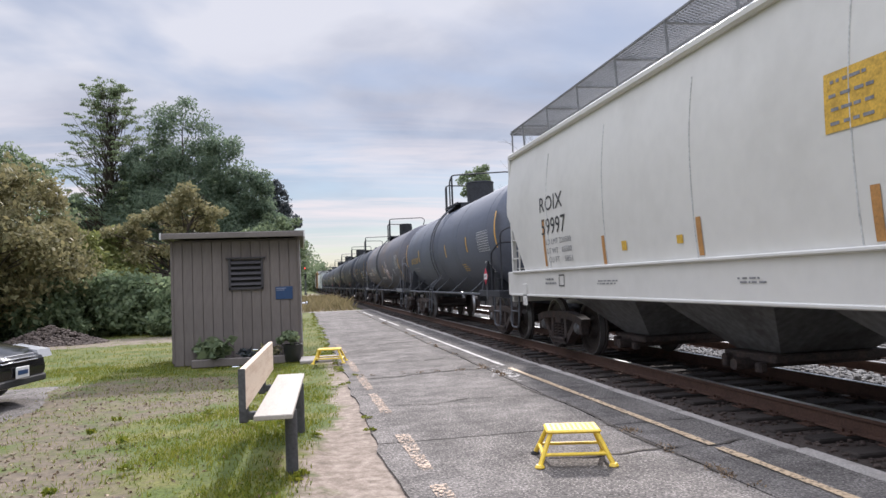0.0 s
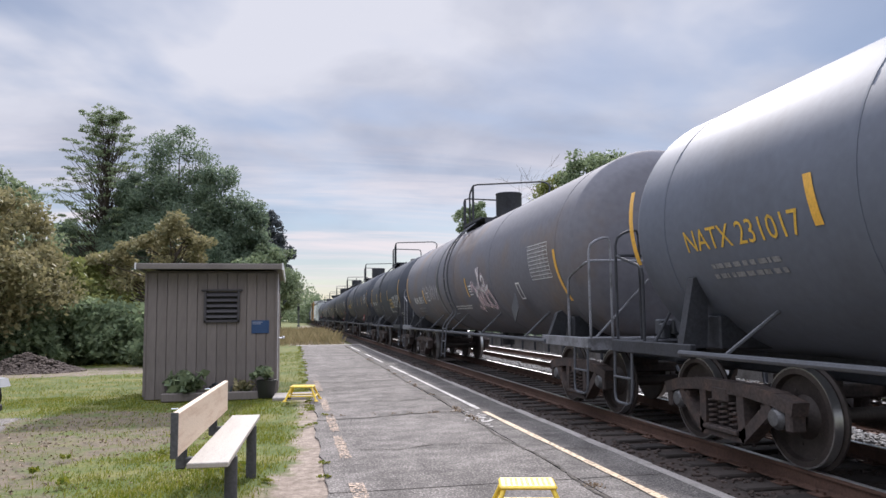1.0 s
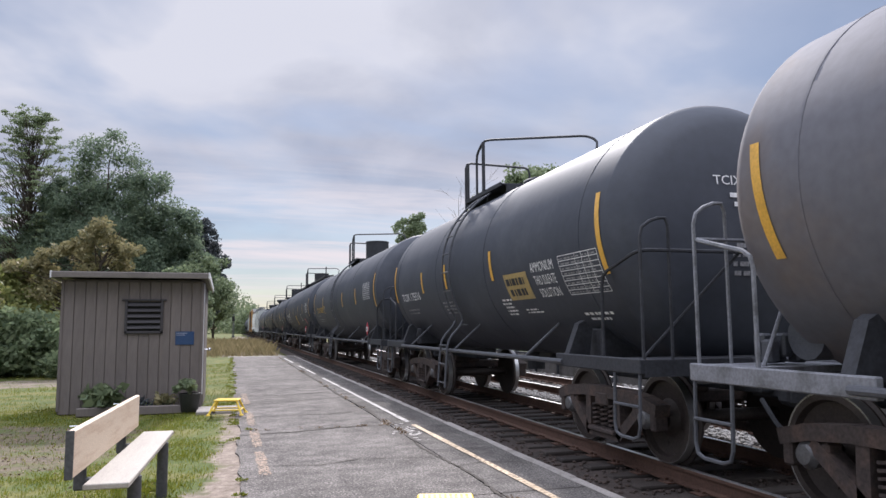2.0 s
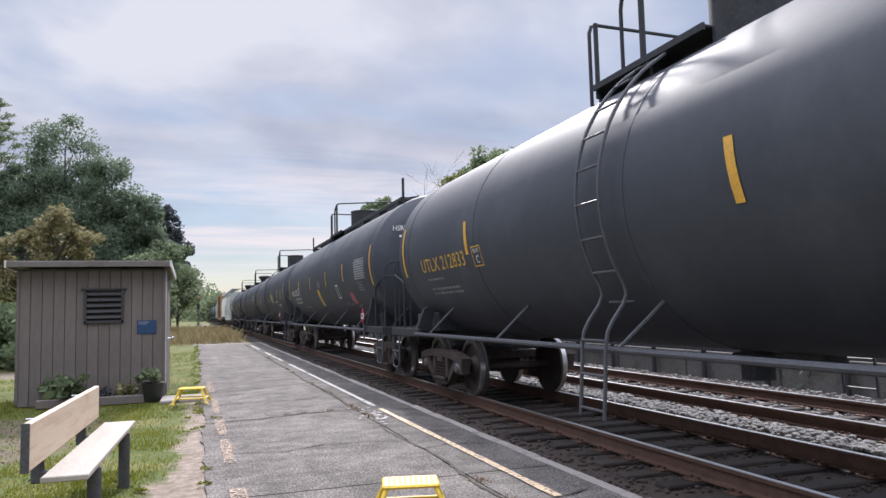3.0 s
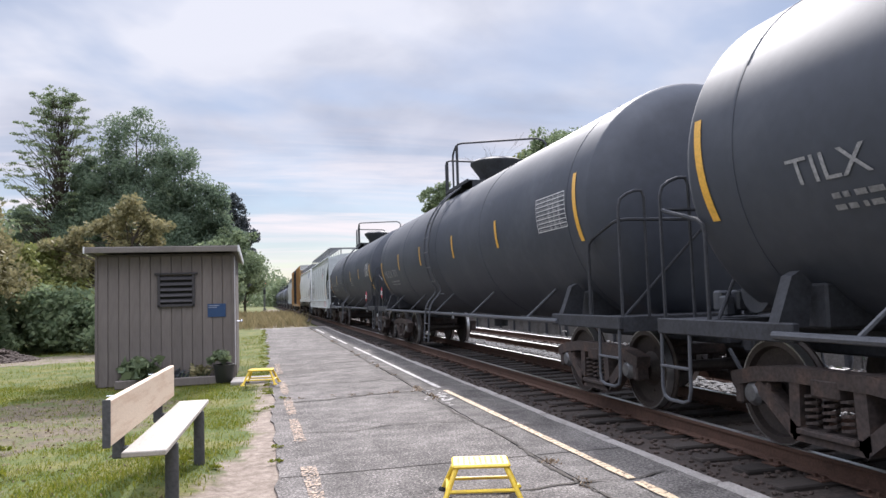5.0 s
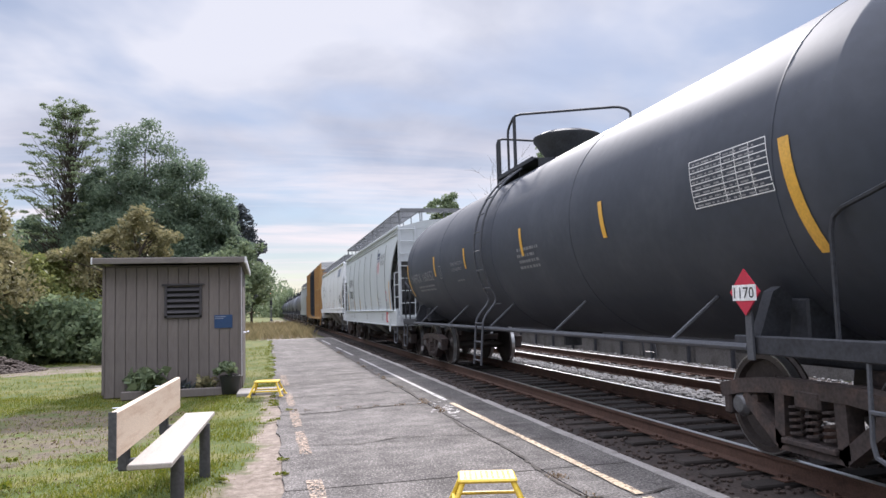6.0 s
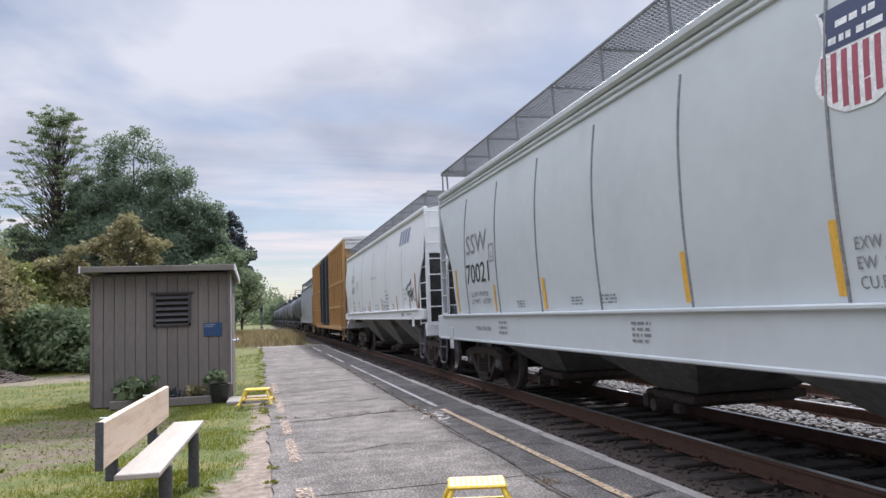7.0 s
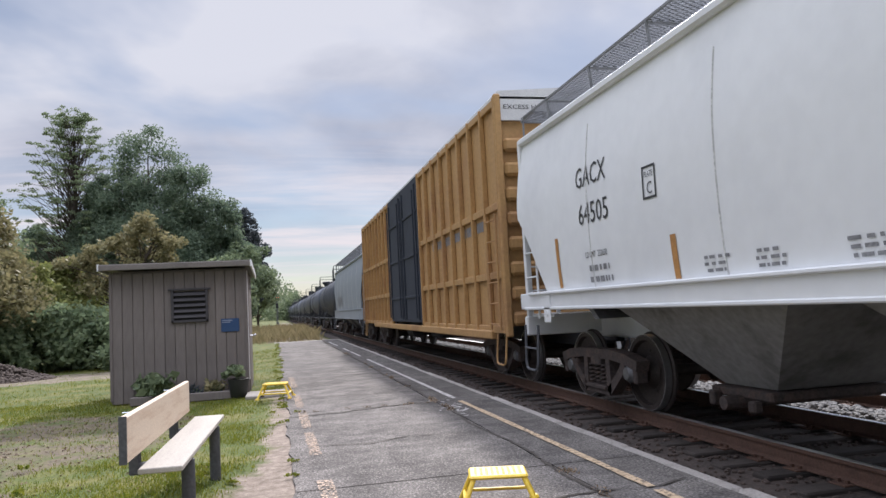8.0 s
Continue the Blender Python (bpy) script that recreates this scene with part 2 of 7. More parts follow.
M = dict(
    asphalt=asphalt_mat("asphalt", (0.100, 0.090, 0.082), (0.146, 0.132, 0.121), (0.37, 0.335, 0.31)),
    asphalt_dark=asphalt_mat("asphalt_dark", (0.088, 0.080, 0.074), (0.127, 0.116, 0.107), (0.27, 0.25, 0.235)),
    concrete=mat("concrete", (0.31, 0.285, 0.262), 0.9, var=0.25, scale=2.5, fine=45, bump=0.4, second=(0.22, 0.2, 0.18), piece=0.12),
    crack=mat("crack_dirt", (0.07, 0.06, 0.05), 1.0, var=0.3),
    faded_line=mat("faded_line", (0.33, 0.25, 0.18), 0.9, var=0.3, scale=7, fine=60, second=(0.24, 0.20, 0.16), lo=0.45, hi=0.6),
    white_line=mat("white_line", (0.47, 0.445, 0.42), 0.85, var=0.25, scale=8, second=(0.22, 0.21, 0.195), lo=0.5, hi=0.62),
    ground=ground_mat(),
    ballast_bed=mat("ballast_bed", (0.060, 0.046, 0.039), 1.0, var=0.5, scale=3, fine=28, bump=0.9, second=(0.042, 0.034, 0.030)),
    stone=mat("ballast_stone", (0.26, 0.25, 0.24), 0.9, var=0.35, scale=6, fine=50, piece=0.3),
    stone_brown=mat("ballast_stone_rusty", (0.075, 0.055, 0.046), 0.95, var=0.4, scale=6, fine=50),
    tie=mat("tie_wood", (0.046, 0.037, 0.032), 0.95, var=0.35, scale=4, fine=40, stretch=(0.3, 4, 4), piece=0.3),
    rail_side=mat("rail_rust", (0.10, 0.054, 0.037), 0.85, var=0.3, scale=6, fine=60),
    rail_head=mat("rail_head_steel", (0.78, 0.78, 0.79), 0.36, 0.95, var=0.05, bump=0.0),
    siding=mat("siding_paint", (0.165, 0.142, 0.130), 0.75, var=0.14, scale=1.5, fine=30, stretch=(1, 1, 0.15), piece=0.08),
    trim=mat("roof_trim", (0.17, 0.15, 0.135), 0.6, var=0.2),
    trim_white=mat("white_trim", (0.7, 0.7, 0.7), 0.5, var=0.08),
    louvre=mat("louvre_metal", (0.05, 0.046, 0.05), 0.6, var=0.15),
    dark_hole=mat("dark_inside", (0.012, 0.012, 0.012), 0.9),
    sign_blue=mat("sign_blue", (0.02, 0.055, 0.14), 0.4, var=0.1, bump=0.0),
    white_paint=mat("white_lettering", (0.80, 0.80, 0.80), 0.6, var=0.2, scale=9, bump=0.0),
    dim_paint=mat("faded_lettering", (0.27, 0.27, 0.28), 0.7, var=0.35, scale=9, bump=0.0),
    black_paint=mat("black_lettering", (0.03, 0.03, 0.032), 0.6, var=0.2, scale=9, bump=0.0),
    grey_paint=mat("grey_lettering", (0.22, 0.22, 0.23), 0.6, var=0.3, scale=9, bump=0.0),
    yellow_paint=mat("yellow_lettering", (0.62, 0.38, 0.05), 0.6, var=0.25, scale=9, bump=0.0),
    faded_yellow=mat("faded_yellow_panel", (0.40, 0.29, 0.11), 0.7, var=0.2, scale=5, bump=0.0, second=(0.30, 0.24, 0.13)),
    tape=mat("reflective_tape", (0.72, 0.40, 0.06), 0.4, var=0.15, scale=6, bump=0.0),
    tape_brown=mat("reflective_tape_dull", (0.44, 0.22, 0.07), 0.5, var=0.2, scale=6, bump=0.0),
    red_paint=mat("placard_red", (0.5, 0.03, 0.06), 0.5, var=0.1, bump=0.0),
    blue_paint=mat("faded_blue", (0.29, 0.325, 0.42), 0.6, var=0.25, scale=6, bump=0.0),
    bench_wood=mat("bench_wood", (0.62, 0.50, 0.38), 0.65, var=0.14, scale=5, fine=60, stretch=(3, 0.35, 3), second=(0.52, 0.38, 0.27), piece=0.06),
    bench_wood2=mat("bench_seat_wood", (0.38, 0.345, 0.30), 0.75, var=0.16, scale=5, fine=60, stretch=(3, 0.35, 3), second=(0.35, 0.31, 0.27)),
    bench_post=mat("bench_post", (0.075, 0.075, 0.078), 0.8, var=0.3),
    stool_paint=mat("stool_yellow", (0.80, 0.56, 0.05), 0.4, var=0.1, scale=9, second=(0.68, 0.46, 0.06)),
    rubber=mat("rubber", (0.02, 0.02, 0.02), 0.8, var=0.2),
    tank_black=mat("tank_black", (0.042, 0.048, 0.064), 0.63, var=0.10, scale=0.8, fine=9, bump=0.02, second=(0.060, 0.066, 0.083), spec=0.5),
    tank_grey=mat("tank_grey", (0.110, 0.123, 0.158), 0.66, var=0.08, scale=0.7, fine=12, bump=0.04, second=(0.095, 0.104, 0.13), spec=0.45),
    tank_brown=mat("tank_weathered", (0.150, 0.150, 0.172), 0.80, var=0.10, scale=0.6, fine=10, bump=0.05, second=(0.175, 0.145, 0.132), spec=0.3),
    frame_black=mat("underframe", (0.032, 0.034, 0.041), 0.7, var=0.35, scale=4, fine=30),
    end_grey=mat("end_gear_grey", (0.20, 0.205, 0.225), 0.6, var=0.25, scale=4, second=(0.10, 0.10, 0.105)),
    pipe_grey=mat("pipe_grey", (0.080, 0.084, 0.096), 0.5, var=0.2),
    truck=mat("cast_steel", (0.060, 0.046, 0.042), 0.8, var=0.4, scale=5, fine=30, second=(0.095, 0.064, 0.052)),
    wheel=mat("wheel_steel", (0.06, 0.048, 0.043), 0.6, 0.3, var=0.3, scale=5),
    tread=mat("wheel_tread", (0.5, 0.5, 0.5), 0.3, 0.9, var=0.1, bump=0),
    bearing=mat("bearing_cap", (0.16, 0.16, 0.165), 0.5, 0.5, var=0.25),
    hop_beige=mat("hopper_beige", (0.64, 0.625, 0.59), 0.5, var=0.03, scale=0.5, fine=5, bump=0.03, second=(0.58, 0.565, 0.53)),
    hop_grey=mat("hopper_grey", (0.52, 0.55, 0.56), 0.5, var=0.03, scale=0.5, fine=5, bump=0.03, second=(0.47, 0.495, 0.505)),
    hop_white=mat("hopper_white", (0.72, 0.73, 0.74), 0.45, var=0.03, scale=0.5, fine=5, bump=0.03, second=(0.66, 0.67, 0.685)),
    hop_blue=mat("hopper_bluegrey", (0.27, 0.295, 0.33), 0.5, var=0.08, scale=0.6, fine=9, bump=0.03),
    hop_seam=mat("faint_seam", (0.56, 0.56, 0.55), 0.7, var=0.25, scale=3),
    wall_old=mat("old_concrete", (0.15, 0.142, 0.135), 0.95, var=0.3, scale=1.5, fine=25, second=(0.09, 0.085, 0.075), piece=0.15),
    spray_mist=spray_mat("spray_mist", (0.78, 0.66, 0.68), 0.12, 0.36),
    spray_line=spray_mat("spray_line", (0.74, 0.56, 0.60), 0.4, 0.8),
    spray_white=spray_mat("spray_white", (0.80, 0.78, 0.79), 0.35, 0.8),
    # car undersides: greys darkened to carry the shade below, with random darker blotches
    hop_under_pale=mat("shaded_under_pale", (0.25, 0.245, 0.24), 0.85, var=0.2, scale=1.2, fine=12, second=(0.14, 0.135, 0.13)),
    hop_under=mat("shaded_under", (0.15, 0.15, 0.155), 0.85, var=0.3, scale=1.2, fine=12, second=(0.075, 0.072, 0.072)),
    shield_red=mat("shield_red", (0.36, 0.085, 0.12), 0.5, var=0.1, bump=0.0),
    shield_blue=mat("shield_blue", (0.05, 0.065, 0.13), 0.5, var=0.1, bump=0.0),
    hop_rib=mat("weathered_seam", (0.24, 0.245, 0.25), 0.7, var=0.3, scale=3),
    mesh_walk=mat("grating", (0.20, 0.205, 0.215), 0.6, var=0.2),
    box_yellow=mat("boxcar_yellow", (0.40, 0.235, 0.09), 0.65, var=0.14, scale=0.9, fine=14, second=(0.33, 0.18, 0.075)),
    box_white=mat("boxcar_white", (0.6, 0.6, 0.6), 0.6, var=0.1),
    box_door=mat("boxcar_door", (0.022, 0.027, 0.040), 0.8, var=0.25, scale=2),
    bark=mat("bark", (0.07, 0.055, 0.045), 0.95, var=0.35, scale=5, fine=30, stretch=(1, 1, 0.3)),
    bark_dead=mat("bark_dead", (0.16, 0.14, 0.125), 0.95, var=0.3),
    car_paint=mat("car_paint", (0.012, 0.012, 0.014), 0.12, var=0.05, bump=0.0),
    glass=mat("dark_glass", (0.01, 0.011, 0.013), 0.03, var=0.05, bump=0.0),
    chrome=mat("chrome", (0.75, 0.75, 0.77), 0.12, 1.0, var=0.03, bump=0.0),
    lamp_glass=mat("lamp_glass", (0.62, 0.63, 0.65), 0.05, 0.3, var=0.05, bump=0.0),
    signal_red=mat("signal_red", (0.6, 0.02, 0.02), 0.4, emit=(1.0, 0.05, 0.05, 6.0), bump=0.0),
    pot=mat("plant_pot", (0.02, 0.022, 0.02), 0.6, var=0.2),
    rubble=mat("rubble", (0.115, 0.09, 0.076), 0.95, var=0.4, scale=5, fine=30),
    leaf_dark=leaf_mat("leaf_dark", (0.110, 0.155, 0.108), (0.20, 0.25, 0.165), 0.55),
    leaf_mid=leaf_mat("leaf_mid", (0.14, 0.185, 0.11), (0.26, 0.31, 0.17)),
    leaf_olive=leaf_mat("leaf_olive", (0.17, 0.168, 0.085), (0.34, 0.295, 0.155)),
    leaf_bush=leaf_mat("leaf_bush", (0.125, 0.175, 0.10), (0.28, 0.335, 0.185), 0.56),
    leaf_plum=leaf_mat("leaf_plum", (0.06, 0.072, 0.08), (0.105, 0.115, 0.12)),
    leaf_light=leaf_mat("leaf_light", (0.13, 0.165, 0.055), (0.29, 0.29, 0.10)),
    leaf_fallen=leaf_mat("leaf_fallen", (0.090, 0.060, 0.040), (0.340, 0.250, 0.160), 0.1),
    leaf_dry=leaf_mat("leaf_dry", (0.16, 0.14, 0.07), (0.31, 0.25, 0.14)),
    grass=leaf_mat("grass_blade", (0.090, 0.134, 0.011), (0.245, 0.238, 0.035), 0.44),
)

# ---- mesh helpers ----
def box(bm, c, s, turn=None, bev=0.0):
    """A box of size s round c; turn: a matrix; bev: the edges' bevel."""
    r = bmesh.ops.create_cube(bm, size=1.0, matrix=(Matrix.Translation(c) @ (turn or Matrix())) @ Matrix.Diagonal((*s, 1)))
    if bev:
        es = list({e for v in r["verts"] for e in v.link_edges})
        bmesh.ops.bevel(bm, geom=es, offset=bev, segments=1, affect="EDGES", profile=0.5)


def rod(bm, a, b, r, n=8, r2=None):
    a, b = Vector(a), Vector(b)
    d = b - a
    m = Matrix.Translation((a + b) / 2) @ d.to_track_quat("Z", "Y").to_matrix().to_4x4()
    bmesh.ops.create_cone(bm, cap_ends=True, segments=n, radius1=r, radius2=r if r2 is None else r2, depth=d.length, matrix=m)


def bent(bm, pts, r, n=8):
    """A pipe through pts, with round corners."""
    pts = [Vector(p) for p in pts]
    fine = [pts[0]]
    for i in range(1, len(pts) - 1):
        p, u, v = pts[i], (pts[i - 1] - pts[i]), (pts[i + 1] - pts[i])
        k = min(0.12, u.length * 0.4, v.length * 0.4)
        s, e = p + u.normalized() * k, p + v.normalized() * k
        fine += [s, (s + e) * 0.25 + p * 0.5, e]
    fine.append(pts[-1])
    rings = []
    side = None
    for i, p in enumerate(fine):
        d = ((fine[min(i + 1, len(fine) - 1)] - p).normalized() + (p - fine[max(i - 1, 0)]).normalized()).normalized()
        if side is None:
            side = d.orthogonal().normalized()
        side = (side - d * side.dot(d)).normalized()
        up = d.cross(side)
        rings.append([bm.verts.new(p + (side * math.cos(2 * math.pi * k / n) + up * math.sin(2 * math.pi * k / n)) * r) for k in range(n)])
    for a, b in zip(rings, rings[1:]):
        for k in range(n):
            bm.faces.new((a[k], a[(k + 1) % n], b[(k + 1) % n], b[k]))
    bm.faces.new(rings[0][::-1]); bm.faces.new(rings[-1])


def lathe(bm, profile, n=32, axis="y", c=(0, 0, 0), closed=False):
    """Turns (position along the axis, radius) rows round the axis."""
    rings = []
    for p, r in profile:
        row = []
        for k in range(n):
            a = 2 * math.pi * k / n
            u, v = r * math.cos(a), r * math.sin(a)
            q = {"y": (u, p, v), "x": (p, u, v), "z": (u, v, p)}[axis]
            row.append(bm.verts.new(Vector(q) + Vector(c)))
        rings.append(row)
    for a, b in zip(rings, rings[1:]):
        for k in range(n):
            bm.faces.new((a[k], a[(k + 1) % n], b[(k + 1) % n], b[k]))
    if closed:
        for k in range(n):
            bm.faces.new((rings[-1][k], rings[-1][(k + 1) % n], rings[0][(k + 1) % n], rings[0][k]))
    else:
        bm.faces.new(rings[0]); bm.faces.new(rings[-1])
    return rings


def slab(bm, outline, axis, a, b):
    """Extrudes an outline (pairs) along an axis from a to b: axis x takes (y, z), y takes (x, z), z takes (x, y)."""
    def at(p, w):
        return {"x": (w, p[0], p[1]), "y": (p[0], w, p[1]), "z": (p[0], p[1], w)}[axis]
    lo, hi = [bm.verts.new(at(p, a)) for p in outline], [bm.verts.new(at(p, b)) for p in outline]
    n = len(outline)
    bm.faces.new(lo); bm.faces.new(hi[::-1])
    for i in range(n):
        bm.faces.new((lo[i], hi[i], hi[(i + 1) % n], lo[(i + 1) % n]))


def mesh_of(name, bm, material, smooth=False):
    bmesh.ops.recalc_face_normals(bm, faces=bm.faces)
    if smooth:
        for e in bm.edges:
            e.smooth = len(e.link_faces) != 2 or e.calc_face_angle(0) < radians(38)
        for f in bm.faces:
            f.smooth = True
    me = bpy.data.meshes.new(name)
    bm.to_mesh(me)
    bm.free()
    me.materials.append(material)
    return me


def part(name, bm, material, parent, label="", smooth=False):
    """Links a bmesh (or a mesh shared by alike parts) as one object under a thing or part."""
    me = bm if isinstance(bm, bpy.types.Mesh) else mesh_of(name, bm, material, smooth)
    ob = new(name, me)
    ob.parent = parent
    return tagged(ob, label)


def thing(name, label, category, m=None, group="", kind=""):
    ob = new(name)
    ob.empty_display_size = 0.2
    if m is not None:
        ob.matrix_basis = m
    return tagged(ob, label, category, group, kind)


def BM():
    return bmesh.new()

# ---- ground, platform and tracks ----
XC, RAIL_Z = 5.38, 0.05          # the train's track: middle and top of rail
RAILS = (4.62, 6.14)
XC2, RAILS2 = 8.48, (7.72, 9.24)
PL_L, PL_R, PL_END = 0.12, 3.34, 41.0


def grid_sheet(xs, ys, zfun):
    bm = BM()
    vs = [[bm.verts.new((x, y, zfun(x, y))) for x in xs] for y in ys]
    for a, b in zip(vs, vs[1:]):
        for k in range(len(xs) - 1):
            bm.faces.new((a[k], a[k + 1], b[k + 1], b[k]))
    return bm


def smooth_step(a, b, x):
    t = min(1.0, max(0.0, (x - a) / (b - a)))
    return t * t * (3 - 2 * t)


def ground_z(x, y):
    """Lawn near the platform, a trough under the tracks, flat far away."""
    z = -0.05 + 0.03 * noise.noise((x * 0.4, y * 0.4, 0.0)) + 0.012 * noise.noise((x * 2.1, y * 2.1, 3.0))
    if y < 43:
        z = z * (1 - smooth_step(-0.5, -0.05, x)) - 0.022 * smooth_step(-0.5, -0.05, x) - 0.25 * smooth_step(0.35, 0.6, x) * (1 - smooth_step(11.3, 12.2, x))
    else:
        z -= 0.25 * smooth_step(2.6, 3.6, x) * (1 - smooth_step(11.3, 12.2, x))
    # the lawn swells under the bench
    return z + 0.11 * math.exp(-((x + 1.15) / 0.75) ** 2 - ((y - 6.9) / 2.2) ** 2) * (1 - smooth_step(-0.5, -0.2, x))


PATCHES = [   # bare soil: outline and how bare it is
    ([(-0.60, 1.5), (-0.66, 4.5), (-0.55, 6.5), (-0.22, 8.4), (-0.12, 11.5), (-0.1, 15.0), (0.6, 15.0), (0.6, 1.5)], 0.75),
    ([(-9.0, 3.0), (-2.2, 3.0), (-1.35, 4.2), (-1.9, 6.6), (-2.5, 8.2), (-3.1, 9.8), (-3.8, 11.4), (-9.0, 11.6)], 0.58),
    ([(-16.0, 20.5), (-5.6, 22.3), (-3.2, 23.2), (-3.4, 26.0), (-6.0, 26.2), (-16.0, 24.6)], 0.60),
    ([(-4.6, 10.2), (-3.0, 8.6), (-1.5, 9.4), (-1.2, 11.2), (-1.3, 12.9), (-3.4, 13.9), (-5.2, 12.6)], 0.56),
    ([(-0.6, 42.0), (3.4, 42.0), (3.2, 60), (3.2, 160), (0.2, 160), (-0.4, 60)], 0.6),
]


def inside(p, poly):
    x, y = p
    hit = False
    for (x0, y0), (x1, y1) in zip(poly, poly[1:] + poly[:1]):
        if (y0 > y) != (y1 > y) and x < (x1 - x0) * (y - y0) / (y1 - y0) + x0:
            hit = not hit
    return hit


def soil_at(x, y):
    """How bare the ground is, from 0 (lawn) to 1."""
    best = 0.12
    for poly, v in PATCHES:
        if not (min(p[0] for p in poly) - 1 < x < max(p[0] for p in poly) + 1 and min(p[1] for p in poly) - 1 < y < max(p[1] for p in poly) + 1):
            continue
        d = 9.0
        for (x0, y0), (x1, y1) in zip(poly, poly[1:] + poly[:1]):
            lx, ly = x1 - x0, y1 - y0
            t = min(1, max(0, ((x - x0) * lx + (y - y0) * ly) / (lx * lx + ly * ly)))
            d = min(d, math.hypot(x - x0 - t * lx, y - y0 - t * ly))
        d = d if inside((x, y), poly) else -d
        best = max(best, 0.12 + (v - 0.12) * smooth_step(-0.45, 0.35, d))
    return best


def make_ground():
    xs = [-900, -400, -200, -100, -60, -40, -30] + [-24 + 0.6 * i for i in range(23)] + [-10 + 0.16 * i for i in range(70)] + [1.4, 2.0, 2.6, 3.2, 3.8, 5, 7, 9, 10, 11, 12, 13.5, 15] + [18, 24, 32, 45, 70, 120, 250, 500, 900]
    ys = [-300, -100, -40, -20, -10, -5, 0] + [1 + 0.17 * i for i in range(100)] + [18.2 + 0.5 * i for i in range(85)] + [62, 66, 72, 80, 95, 120, 160, 220, 320, 500, 900, 2000]
    me = mesh_of("ground", grid_sheet(xs, ys, ground_z), M["ground"], True)
    soil = me.attributes.new("soil", "FLOAT", "POINT")
    soil.data.foreach_set("value", [soil_at(v.co.x, v.co.y) for v in me.vertices])
    dry = me.attributes.new("dry", "FLOAT", "POINT")
    dry.data.foreach_set("value", [max(smooth_step(-0.95, -0.55, v.co.x), (1 - smooth_step(-4.0, -2.4, v.co.x + 0.45 * (v.co.y - 6))) * (1 - smooth_step(11.5, 13.0, v.co.y)), 0.6 * smooth_step(19, 21, v.co.y)) for v in me.vertices])
    tagged(new("ground", me), "patchy green lawn and bare brown soil", "ground", kind="structure")


def edge_x(y):
    return PL_L + 0.10 * noise.noise((0.0, y * 0.55, 1.0)) + 0.05 * noise.noise((0.0, y * 2.3, 5.0))


make_ground()

# asphalt slabs, each between two joints
platform = thing("platform", "old grey asphalt station platform with cracked slabs", "platform", kind="structure")
JOINTS = [-6.0, 2.4, 6.6, 11.55, 14.8, 18.9, 23.0, 27.3, 31.5, 36.0, PL_END]
for a, b in zip(JOINTS, JOINTS[1:]):
    for lo, hi, m, nm in ((None, 2.42, "asphalt", "asphalt_slab"), (2.44, PL_R - 0.02, "asphalt_dark", "edge_slab")):
        bm = BM()
        n = max(4, int((b - a) / 0.25))
        ys = [a + 0.012 + (b - a - 0.024) * i / n for i in range(n + 1)]
        left = [(edge_x(y) if lo is None else lo + 0.02 * noise.noise((3.0, y * 1.5, 0))) for y in ys]
        right = [hi + 0.02 * noise.noise((3.0, y * 1.5, 0)) for y in ys]
        top, bot = [], []
        cols = 8
        for y, l, r in zip(ys, left, right):
            top.append([bm.verts.new((l + (r - l) * k / cols, y, 0.006 * noise.noise((l + (r - l) * k / cols, y * 0.8, 9.0)))) for k in range(cols + 1)])
            bot.append([bm.verts.new((x, y, -0.2)) for x in (l, r)])
        for i in range(n):
            for k in range(cols):
                bm.faces.new((top[i][k], top[i][k + 1], top[i + 1][k + 1], top[i + 1][k]))
            bm.faces.new((bot[i][0], top[i][0], top[i + 1][0], bot[i + 1][0]))
            bm.faces.new((top[i][-1], bot[i][1], bot[i + 1][1], top[i + 1][-1]))
        part(nm, bm, M[m], platform, smooth=False)
bm = BM()
box(bm, ((PL_L + PL_R) / 2, (PL_END - 6) / 2, -0.10), (PL_R - PL_L - 0.3, PL_END + 5.9, 0.15))
part("joint_bed", bm, M["crack"], platform)
bm = BM()
box(bm, ((PL_L + PL_R) / 2 - 0.1, PL_END + 0.35, -0.09), (PL_R - PL_L + 0.3, 0.62, 0.18), bev=0.02)
part("end_kerb", bm, M["concrete"], platform, "pale concrete strip across the platform end")

# painted lines, worn, in lengths with gaps
random.seed(4)
def dash(x0, y0, x1, y1, w, m, z=0.012):
    bm = BM()
    n = max(2, int(abs(y1 - y0) / 0.3))
    row = []
    for i in range(n + 1):
        t = i / n
        x, y = x0 + (x1 - x0) * t, y0 + (y1 - y0) * t
        ww = w * (0.8 + 0.35 * noise.noise((x, y * 3, 2.0)))
        row.append((bm.verts.new((x - ww / 2, y, z)), bm.verts.new((x + ww / 2, y, z))))
    for a, b in zip(row, row[1:]):
        bm.faces.new((a[0], a[1], b[1], b[0]))
    part("painted_line", bm, M[m], platform)


